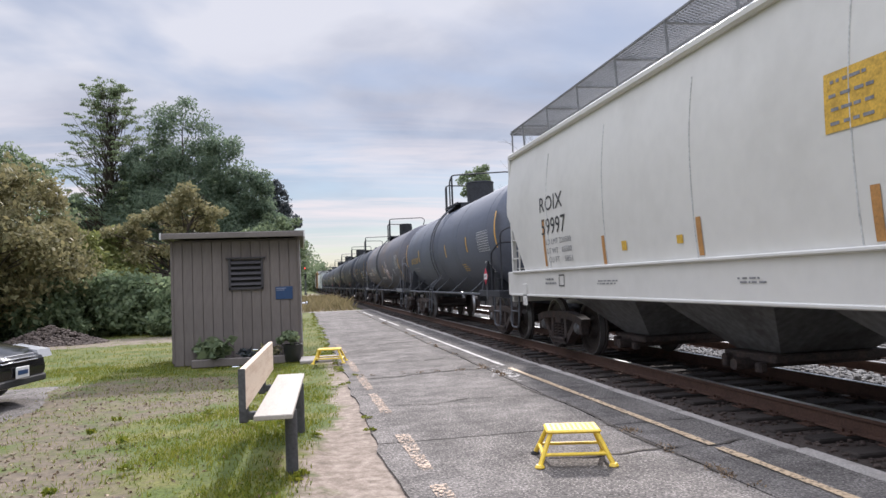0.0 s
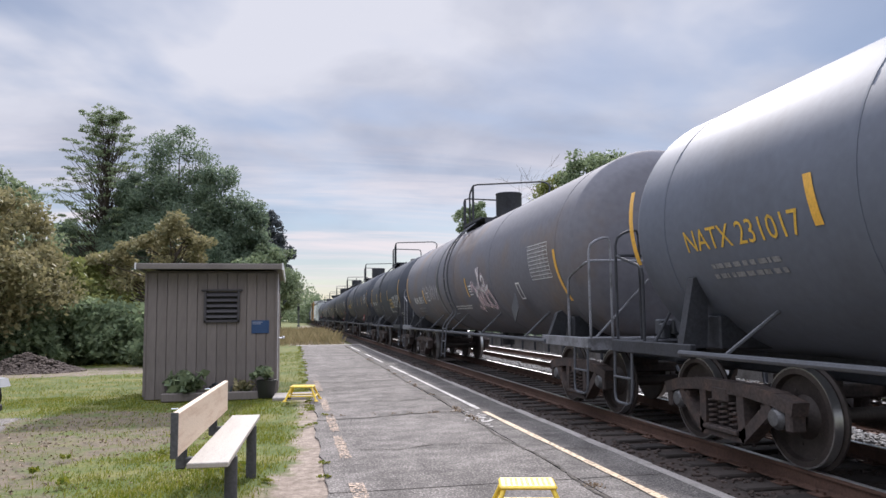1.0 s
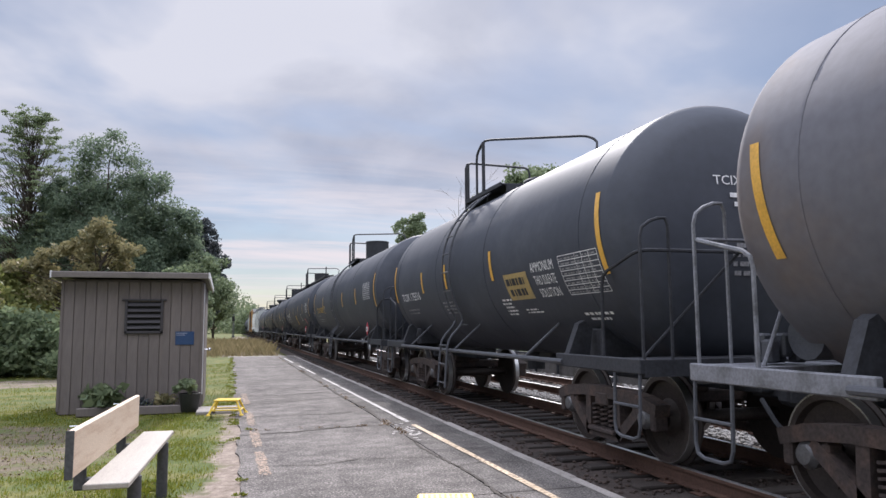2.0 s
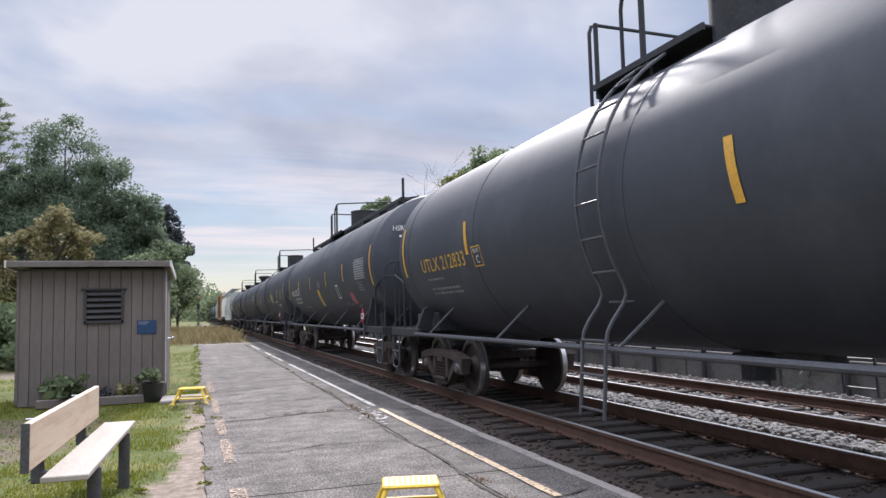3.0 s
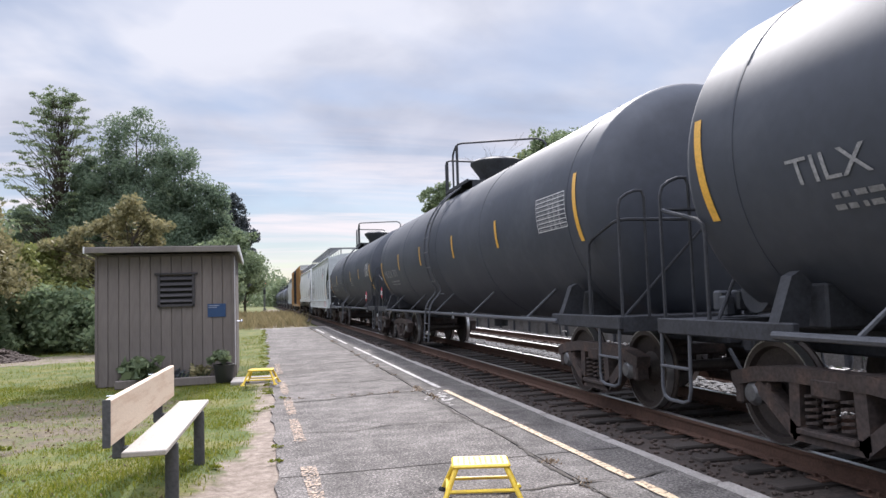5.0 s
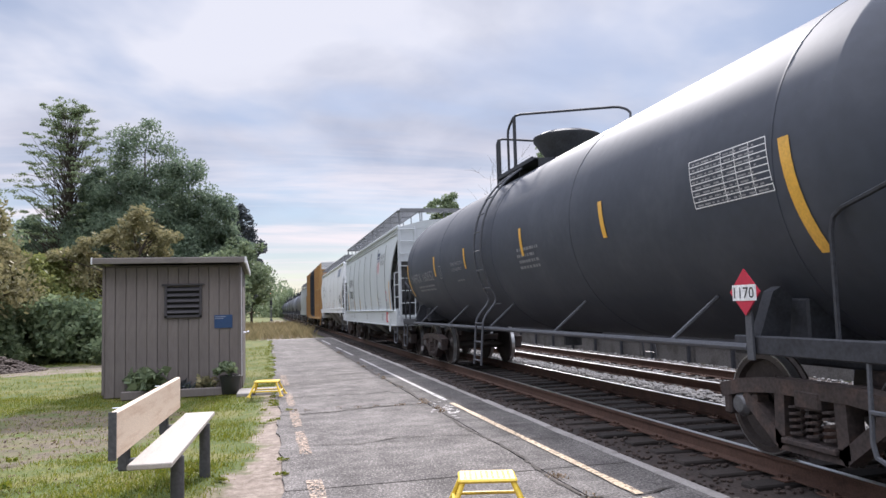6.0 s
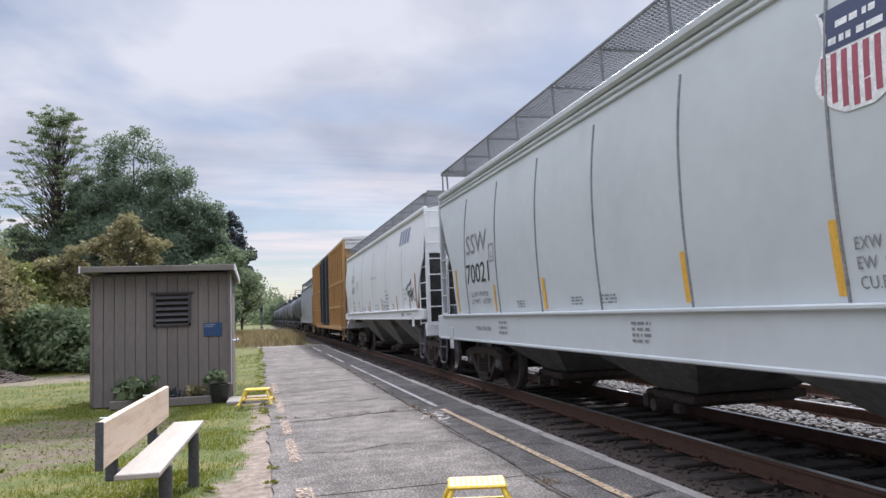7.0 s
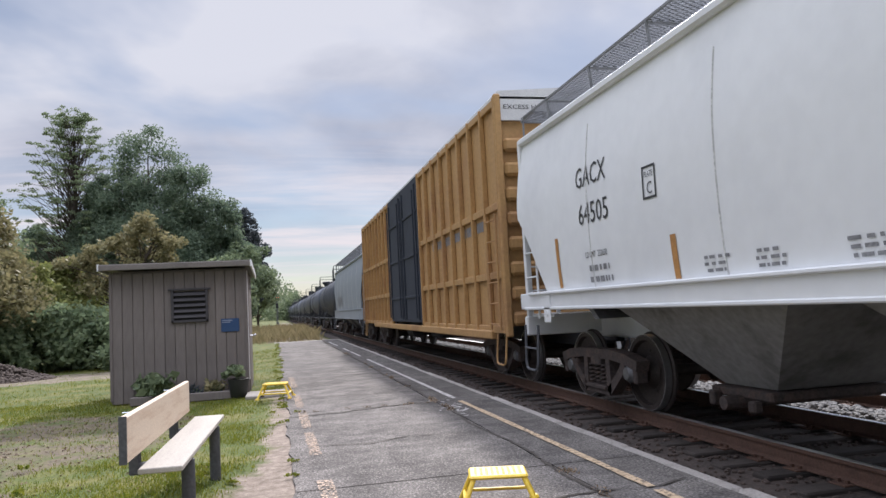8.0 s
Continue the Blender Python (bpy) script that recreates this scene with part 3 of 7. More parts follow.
M["edge_line"] = spray_mat("worn_edge_line", (0.52, 0.39, 0.25), 0.25, 1.6, 30.0)
for a, b, m in ((3.0, 5.4, "edge_line"), (5.5, 11.4, "edge_line"), (11.75, 19.0, "white_line"), (19.2, 22.6, "white_line"),
                (24.5, 27.5, "white_line"), (28.0, 30.2, "white_line"), (33.0, 38.0, "white_line")):
    dash(2.86 - 0.006 * a, a, 2.86 - 0.006 * b, b, 0.10, m)
def flakes(x, y0, y1, w, count, m, z=0.0105):
    """Paint worn down to scattered flakes."""
    bm = BM()
    for _ in range(count):
        fx, fy, s = random.gauss(x, w * 0.32), random.uniform(y0, y1), random.uniform(0.004, 0.012)
        if noise.noise((fx * 4, fy * 2.2, 3.0)) < -0.05:
            continue
        bmesh.ops.create_circle(bm, cap_ends=True, segments=6, radius=s, matrix=Matrix.Translation((fx, fy, z + random.uniform(0, 0.001))) @ Matrix.Rotation(random.uniform(0, 3), 4, "Z") @ Matrix.Diagonal((random.uniform(0.5, 1.2), random.uniform(0.8, 2.2), 1, 1)))
    tagged(part("worn_paint", bm, M[m], platform, "flaked remains of a painted line"), kind="stuff")


M["worn_line"] = spray_mat("worn_yellow_line", (0.38, 0.265, 0.18), -0.9, 1.5, 34.0)
for a, b in ((3.0, 4.3), (4.6, 5.1), (5.5, 6.9), (8.1, 9.6), (10.0, 11.5), (12.2, 14.0), (15.5, 18.0)):
    dash(0.42 - 0.006 * a, a, 0.42 - 0.006 * b, b, 0.15, "worn_line", 0.0112)
flakes(0.30, 11.6, 20, 0.12, 300, "faded_line")

# edge kerb of broken blocks
kerb = thing("platform_kerb", "pale worn concrete kerb along the platform edge", "kerb", kind="structure")
y = -4.0
while y < PL_END:
    ln = random.uniform(0.8, 2.0)
    bm = BM()
    box(bm, (PL_R + 0.065 + random.uniform(-0.022, 0.022), y + ln / 2, -0.09 + random.uniform(-0.02, 0.0)), (0.13 + random.uniform(-0.03, 0.02), ln - 0.03, 0.2), turn=Matrix.Rotation(random.uniform(-0.016, 0.016), 4, "Z"), bev=0.025)
    part("kerb_block", bm, M["concrete"], kerb)
    y += ln


def make_track(name, rails, label, top):
    ob = thing(name, label, "railway track", kind="structure")
    for x in rails:
        bm = BM()
        w = [(-0.068, 0), (0.068, 0), (0.068, 0.012), (0.012, 0.03), (0.012, 0.13), (0.034, 0.138), (0.034, 0.168), (-0.034, 0.168), (-0.034, 0.138), (-0.012, 0.13), (-0.012, 0.03), (-0.068, 0.012)]
        slab(bm, [(x + u, top - 0.175 + v) for u, v in w], "y", -40, 420)
        r = part("rail", bm, M["rail_side"], ob, "rusty steel rail")
        bm = BM()
        box(bm, (x + 0.004, 190, top - 0.004), (0.05, 460, 0.008))
        part("running_surface", bm, M["rail_head"], r, "polished rail head")
    return ob


track = make_track("track", RAILS, "railway track with rusty rails and dark ties", RAIL_Z)
track_far = make_track("track_far", RAILS2, "second railway track with polished rails", RAIL_Z)

# ---- track bed, ties, stones ----
def stone_template(seed):
    rnd = random.Random(seed)
    bm = BM()
    bmesh.ops.create_icosphere(bm, subdivisions=1, radius=0.5)
    for v in bm.verts:
        v.co *= rnd.uniform(0.75, 1.15)
    vs = [tuple(v.co) for v in bm.verts]
    fs = [tuple(v.index for v in f.verts) for f in bm.faces]
    bm.free()
    return np.array(vs), np.array(fs)


def scatter(name, label, category, count, place, size, material, seed, flat=0.7):
    """Many small stones in one mesh."""
    rng = np.random.default_rng(seed)
    temps = [stone_template(k) for k in range(4)]
    V, F, base = [], [], 0
    for i in range(count):
        p = place(rng)
        v, f = temps[i % 4]
        a = rng.uniform(0, 6.28)
        s = size * rng.uniform(0.6, 1.4)
        ca, sa = math.cos(a) * s, math.sin(a) * s
        V.append(np.stack([v[:, 0] * ca - v[:, 1] * sa + p[0], v[:, 0] * sa + v[:, 1] * ca + p[1], v[:, 2] * s * flat + p[2]], 1))
        F.append(f + base)
        base += len(v)
    me = bpy.data.meshes.new(name)
    me.from_pydata(np.concatenate(V).tolist(), [], np.concatenate(F).tolist())
    me.materials.append(material)
    return tagged(new(name, me), label, category, kind="stuff")


def bed_z(x, y):
    z = -0.17 + 0.02 * noise.noise((x * 1.3, y * 1.3, 4.0))
    if 6.75 < x < 7.3:
        z += 0.07
    if x > 10:
        z -= 0.02 * (x - 10)
    return z


bed_xs = [3.44, 3.7, 4.0, 4.3, 4.62, 5.0, 5.4, 5.8, 6.14, 6.5, 6.8, 7.05, 7.3, 7.7, 8.2, 8.8, 9.3, 9.8, 10.3, 11.0, 11.4]
bed_ys = [-40, -20, -10] + [-6 + 0.6 * i for i in range(110)] + [64, 70, 80, 95, 120, 160, 220, 320, 420]
tagged(new("track_bed", mesh_of("track_bed", grid_sheet(bed_xs, bed_ys, bed_z), M["ballast_bed"], True)), "dark dirty ballast bed under the tracks", "track bed", kind="structure")


def tie_mesh():
    bm = BM()
    box(bm, (0, 0, 0), (2.6, 0.23, 0.16), bev=0.015)
    return mesh_of("tie", bm, M["tie"])


random.seed(11)
tie_me = tie_mesh()


def far_ties(ob, xc, y0, y1):
    bm = BM()
    y = y0
    while y < y1:
        box(bm, (xc, y, RAIL_Z - 0.24), (2.6, 0.23, 0.16))
        y += 0.55
    tagged(part("far_ties", bm, M["tie"], ob), "dark wooden ties")["kind"] = "stuff"


def plate_mesh():
    bm = BM()
    box(bm, (0, 0, 0), (0.34, 0.19, 0.016), bev=0.004)
    for x in (-0.1, 0.1):
        for y in (-0.05, 0.05):
            box(bm, (x, y, 0.02), (0.03, 0.025, 0.03))
    return mesh_of("tie_plate", bm, M["rail_side"])


plate_me = plate_mesh()
for ob, xc, rails, y1 in ((track, XC, RAILS, 62), (track_far, XC2, RAILS2, 45)):
    y = 1.0
    while y < y1:
        t = part("tie", tie_me, None, ob)
        t.location = (xc + random.uniform(-0.06, 0.06), y + random.uniform(-0.03, 0.03), RAIL_Z - 0.262 + random.uniform(-0.012, 0.006))
        t.rotation_euler = (0, 0, random.uniform(-0.02, 0.02))
        if y < 26:
            for x in rails:
                p = part("tie_plate", plate_me, None, t)
                p.location = (x - t.location.x, 0, 0.089)
        y += 0.55
    far_ties(ob, xc, y, 200)


def between(rng):
    y = 1.5 + 44 * rng.uniform() ** 1.4
    x = rng.uniform(6.62, 7.45)
    return x, y, bed_z(x, y) + 0.05 * rng.uniform()


def verge(rng):
    y = 1.0 + 40 * rng.uniform() ** 1.5
    x = rng.uniform(3.5, 6.6)
    return x, y, bed_z(x, y) + 0.01


def beyond(rng):
    y = 3 + 50 * rng.uniform() ** 1.3
    x = rng.uniform(7.45, 11.2)
    return x, y, bed_z(x, y) + 0.02


scatter("ballast", "pale grey crushed stone between the tracks", "ballast", 9000, between, 0.075, M["stone"], 1)
scatter("ballast", "dark rusty crushed stone around the rails", "ballast", 7000, verge, 0.05, M["stone_brown"], 2)
scatter("ballast", "grey crushed stone round the far track", "ballast", 6000, beyond, 0.07, M["stone"], 3)

# ---- the train: parts that all cars share ----
SPEED = 21.8
CARS = []       # (car, place of its middle along the track at the start)
WHEELS = []     # (wheelset, its pose on the car)
SHARED = {}
WB, WR = 0.89, 0.483    # half the wheelbase; the wheel's radius


def shared(key, build):
    if key not in SHARED:
        SHARED[key] = build()
    return SHARED[key]


def beam(bm, pts, w, x0, x1):
    """A bar of height w that follows pts (y, z), between x0 and x1."""
    for (ya, za), (yb, zb) in zip(pts, pts[1:]):
        d = math.hypot(yb - ya, zb - za)
        box(bm, ((x0 + x1) / 2, (ya + yb) / 2, (za + zb) / 2), (abs(x1 - x0), d + w * 0.6, w), turn=Matrix.Rotation(math.atan2(zb - za, yb - ya), 4, "X"))


def side_frame_mesh():
    bm = BM()
    beam(bm, [(-1.12, 0.60), (-0.86, 0.66), (-0.45, 0.70), (0.45, 0.70), (0.86, 0.66), (1.12, 0.60)], 0.13, -0.09, 0.09)
    beam(bm, [(-0.80, 0.56), (-0.36, 0.22), (0.36, 0.22), (0.80, 0.56)], 0.12, -0.08, 0.08)
    for s in (-1, 1):
        beam(bm, [(s * 0.36, 0.24), (s * 0.34, 0.68)], 0.12, -0.08, 0.08)
        box(bm, (0, s * 1.08, 0.50), (0.17, 0.1, 0.26), bev=0.02)
        box(bm, (0, s * 0.70, 0.50), (0.15, 0.08, 0.2), bev=0.02)
    box(bm, (0, 0, 0.25), (0.24, 0.62, 0.05), bev=0.01)
    return mesh_of("side_frame", bm, M["truck"])


def spring_mesh():
    bm = BM()
    n = 10
    for k in range(5):
        z = 0.30 + 0.055 * k
        ring = []
        for i in range(n):
            a = 2 * math.pi * i / n
            c = Vector((0.055 * math.cos(a), 0.055 * math.sin(a), z + 0.05 * i / n))
            out = Vector((math.cos(a), math.sin(a), 0))
            ring.append([bm.verts.new(c + out * 0.016 * math.cos(b) + Vector((0, 0, 0.016 * math.sin(b)))) for b in (0.8, 2.4, 3.9, 5.5)])
        for a, b in zip(ring, ring[1:] + ring[:1]):
            for j in range(4):
                bm.faces.new((a[j], a[(j + 1) % 4], b[(j + 1) % 4], b[j]))
    return mesh_of("spring", bm, M["truck"])


def bolster_mesh():
    bm = BM()
    box(bm, (0, 0, 0.62), (2.2, 0.30, 0.16), bev=0.02)
    box(bm, (0, 0, 0.74), (0.6, 0.4, 0.14), bev=0.02)
    box(bm, (0, 0.48, 0.42), (1.7, 0.08, 0.12)); box(bm, (0, -0.48, 0.42), (1.7, 0.08, 0.12))
    return mesh_of("bolster", bm, M["truck"])


def bearing_mesh():
    bm = BM()
    lathe(bm, [(-0.10, 0.10), (0.02, 0.115), (0.05, 0.09), (0.07, 0.075), (0.075, 0.03)], 16, "x")
    return mesh_of("bearing", bm, M["bearing"], True)


def wheelset_mesh():
    bm = BM()
    for s in (-1, 1):
        prof = [(0.66, 0.09), (0.70, 0.30), (0.675, 0.39), (0.675, 0.484), (0.70, 0.487), (0.715, 0.46), (0.82, 0.452), (0.82, 0.39), (0.765, 0.37), (0.74, 0.20), (0.83, 0.14), (0.83, 0.085)]
        lathe(bm, [(s * p, r * WR / 0.457) for p, r in prof], 36, "x")
    rod(bm, (-0.98, 0, 0), (0.98, 0, 0), 0.075, 12)
    for k in range(5):   # marks that let the turning be seen
        a = 2 * math.pi * k / 5
        for s in (-1, 1):
            box(bm, (s * 0.752, 0.27 * math.cos(a), 0.27 * math.sin(a)), (0.012, 0.03, 0.03))
    return mesh_of("wheelset", bm, M["wheel"], True)


def tread_mesh(s):
    bm = BM()
    if s:
        lathe(bm, [(s * 0.718, 0.4855), (s * 0.82, 0.4800), (s * 0.82, 0.465), (s * 0.718, 0.465)], 36, "x", closed=True)
    return mesh_of("tread", bm, M["tread"], True)


def add_trucks(car, L, off=2.05):
    for s in (-1, 1):
        yc = s * (L / 2 - off)
        truck = part("truck", shared("bolster", bolster_mesh), None, car, "dark cast steel wheel truck")
        truck.location = (0, yc, 0)
        for sx in (-1, 1):
            f = part("side_frame", shared("side_frame", side_frame_mesh), None, truck)
            f.location = (sx * 1.0, 0, 0)
            for k in (-0.19, 0.0, 0.19):
                p = part("spring", shared("spring", spring_mesh), None, truck)
                p.location = (sx * 1.03, k, 0)
            for k in (-WB, WB):
                p = part("bearing", shared("bearing", bearing_mesh), None, truck, "grey roller bearing cap")
                p.location, p.rotation_euler = (sx * 1.03, k, WR), (0, 0, math.pi if sx < 0 else 0)
        for k in (-WB, WB):
            w = part("wheelset", shared("wheelset", wheelset_mesh), None, car, "steel wheels on an axle")
            for s2 in (-1, 1):
                part("tread", shared(("tread", s2), lambda: tread_mesh(s2)), None, w, "polished wheel tread")
            WHEELS.append((w, yc + k))
            w.location = (0, yc + k, WR)


def coupler_mesh():
    bm = BM()
    box(bm, (0, -0.30, 0.83), (0.16, 0.7, 0.16), bev=0.02)
    box(bm, (0.02, -0.02, 0.83), (0.30, 0.22, 0.28), bev=0.05)
    box(bm, (-0.14, 0.06, 0.83), (0.1, 0.2, 0.24), bev=0.04)
    bent(bm, [(0.28, -0.25, 0.75), (0.3, 0.0, 0.5), (0.2, 0.12, 0.42)], 0.025, 6)
    return mesh_of("coupler", bm, M["frame_black"])


def add_couplers(car, L):
    for s in (-1, 1):
        c = part("coupler", shared("coupler", coupler_mesh), None, car)
        c.location, c.rotation_euler = (0, s * L / 2, 0), (0, 0, 0 if s > 0 else math.pi)


# ---- lettering and marks laid on a car's side ----
def flat_text(s):
    cu = bpy.data.curves.new("lettering", "FONT")
    cu.body, cu.size, cu.resolution_u = s, 1.0, 2
    ob = new("lettering", cu)
    me = bpy.data.meshes.new_from_object(ob)
    bpy.data.objects.remove(ob)
    bpy.data.curves.remove(cu)
    return me


def lay(parent, name, bm, surf, m, step=0.09):
    """Bends a flat mesh (x: along the side to the right, y: up) on to a surface."""
    ys = [v.co.y for v in bm.verts]
    lo, hi = min(ys), max(ys)
    k = math.ceil(lo / step)
    while k * step < hi:
        bmesh.ops.bisect_plane(bm, geom=bm.verts[:] + bm.edges[:] + bm.faces[:], plane_co=(0, k * step, 0), plane_no=(0, 1, 0))
        k += 1
    for v in bm.verts:
        v.co = surf(-v.co.x, v.co.y)
    me = bpy.data.meshes.new(name)
    bm.to_mesh(me); bm.free()
    me.materials.append(M[m])
    ob = new(name, me)
    ob.parent = parent
    return ob


def text_on(parent, surf, s, yl, yr, v, h, m):
    """Words from yl (the reader's left) to yr, their foot at v, h high."""
    me = flat_text(s)
    bm = BM()
    bm.from_mesh(me)
    xs, zs = [q.co.x for q in bm.verts], [q.co.y for q in bm.verts]
    x0, x1, z0, z1 = min(xs), max(xs), min(zs), max(zs)
    for q in bm.verts:
        q.co = (-yl + (q.co.x - x0) / (x1 - x0) * (yl - yr), v + (q.co.y - z0) / (z1 - z0) * h, 0)
    return lay(parent, "lettering", bm, surf, m)


def quad(bm, x0, y0, x1, y1):
    bm.faces.new([bm.verts.new(p) for p in ((x0, y0, 0), (x1, y0, 0), (x1, y1, 0), (x0, y1, 0))])


def patch_on(parent, surf, yl, yr, v0, v1, m, name="marking"):
    bm = BM()
    quad(bm, -yl, v0, -yr, v1)
    return lay(parent, name, bm, surf, m, 0.12)


def bars_on(parent, surf, yl, yr, v0, v1, rows, m, seed=1, fill=0.6):
    """Rows of short bars, for writing too small to read."""
    rnd = random.Random(seed)
    bm = BM()
    h = (v1 - v0) / rows
    for r in range(rows):
        x = -yl + rnd.uniform(0, 0.06)
        end = -yr - rnd.uniform(0, 0.25) * (yl - yr)
        while x < end:
            w = rnd.uniform(0.03, 0.13)
            quad(bm, x, v0 + h * (r + 0.25), min(end, x + w), v0 + h * (r + 0.25 + fill * 0.8))
            x += w + rnd.uniform(0.015, 0.05)
    return tagged(lay(parent, "small_print", bm, surf, m), kind="stuff")


def table_on(parent, surf, yl, yr, v0, v1, rows, m="white_paint", cols=(0.45, 0.62, 0.8)):
    """A stencilled test table: ruled lines and bars."""
    bm = BM()
    t = 0.009
    for r in range(rows + 1):
        v = v0 + (v1 - v0) * r / rows
        quad(bm, -yl, v - t / 2, -yr, v + t / 2)
    for c in (0.0, *cols, 1.0):
        x = -yl + (yl - yr) * c
        quad(bm, x - t / 2, v0, x + t / 2, v1)
    tagged(lay(parent, "test_table", bm, surf, m), kind="stuff")
    bars_on(parent, surf, yl - 0.02, yr + 0.02, v0, v1, rows, "dim_paint", 7, 0.36)


def frame_on(parent, surf, yl, yr, v0, v1, m, t=0.025):
    bm = BM()
    quad(bm, -yl, v0, -yr, v0 + t); quad(bm, -yl, v1 - t, -yr, v1)
    quad(bm, -yl, v0, -yl + t, v1); quad(bm, -yr - t, v0, -yr, v1)
    return lay(parent, "marking", bm, surf, m)


def stroke_on(parent, surf, pts, w, m, name="graffiti"):
    """A sprayed line through pts (y, v)."""
    pts = [Vector((-a, b, 0)) for a, b in pts]
    fine = []
    for i in range(len(pts) - 1):
        p0, p1, p2, p3 = pts[max(i - 1, 0)], pts[i], pts[i + 1], pts[min(i + 2, len(pts) - 1)]
        for k in range(6):
            t = k / 6
            fine.append(0.5 * ((2 * p1) + (p2 - p0) * t + (2 * p0 - 5 * p1 + 4 * p2 - p3) * t * t + (3 * p1 - p0 - 3 * p2 + p3) * t ** 3))
    fine.append(pts[-1])
    bm = BM()
    row = []
    for i, p in enumerate(fine):
        d = (fine[min(i + 1, len(fine) - 1)] - fine[max(i - 1, 0)]).normalized()
        nrm = Vector((-d.y, d.x, 0)) * w / 2
        row.append((bm.verts.new(p - nrm), bm.verts.new(p + nrm)))
    for a, b in zip(row, row[1:]):
        bm.faces.new((a[0], b[0], b[1], a[1]))
    return lay(parent, name, bm, surf, m)


def hazard_placard(car, y, x, z, number, side=-1):
    bm = BM()
    slab(bm, [(y - 0.19, z), (y, z - 0.19), (y + 0.19, z), (y, z + 0.19)], "x", x, x - 0.012)
    p = part("placard", bm, M["red_paint"], car, "red diamond hazard placard")
    bm = BM()
    slab(bm, [(y - 0.15, z - 0.07), (y + 0.15, z - 0.07), (y + 0.15, z + 0.06), (y - 0.15, z + 0.06)], "x", x - 0.013, x - 0.016)
    part("number_panel", bm, M["white_paint"], p, "white panel")
    me = flat_text(number)
    bm = BM(); bm.from_mesh(me)
    xs, zs = [q.co.x for q in bm.verts], [q.co.y for q in bm.verts]
    for q in bm.verts:
        q.co = (x - 0.019, y + 0.125 - 0.25 * (q.co.x - min(xs)) / (max(xs) - min(xs)), z - 0.05 + 0.09 * (q.co.y - min(zs)) / (max(zs) - min(zs)))
    part("number", bm, M["black_paint"], p)
    bm = BM()
    box(bm, (x + 0.02, y, z - 0.3), (0.02, 0.08, 0.5))
    part("placard_holder", bm, M["pipe_grey"], car)


# ---- tank cars ----
TR, TZ = 1.52, 2.75     # the nominal tank, by which marks are given in degrees
TANK = [1.52, 2.58]     # radius and axis height of the tank that is being lettered


def tank_surf(lift=0.006):
    """Marks keep the height that they have on the nominal tank."""
    def f(y, v):
        r, z = TANK
        a = math.asin(max(-0.98, min(0.98, (TZ + TR * math.sin(v / TR) - z) / r)))
        x = (r + lift) * math.cos(a)
        return Vector((-x, y - 1.15 * (x - TR * math.cos(v / TR)), z + (r + lift) * math.sin(a)))
    return f


def arc(deg):
    return TR * radians(deg)


def railing(bm, r, z):
    bent(bm, [(-0.78, 1.75, z - 0.2), (-0.78, 1.75, z + 0.83), (0.65, 1.75, z + 0.80), (0.65, 1.75, z - 0.15)], r, 6)
    rod(bm, (-0.78, 1.60, z - 0.15), (-0.78, 1.60, z + 0.78), r * 1.2, 6)
    bent(bm, [(-0.78, 1.05, z - 0.1), (-0.78, 1.05, z + 0.84), (-0.78, 0.62, z + 1.03), (0.95, -0.30, z + 1.0), (1.05, -0.55, z + 0.84), (0.85, -0.62, z + 0.3), (0.80, -0.7, z - 0.2)], r, 6)
    rod(bm, (-0.78, 0.66, z - 0.05), (-0.78, 0.66, z + 1.0), r * 1.4, 6)


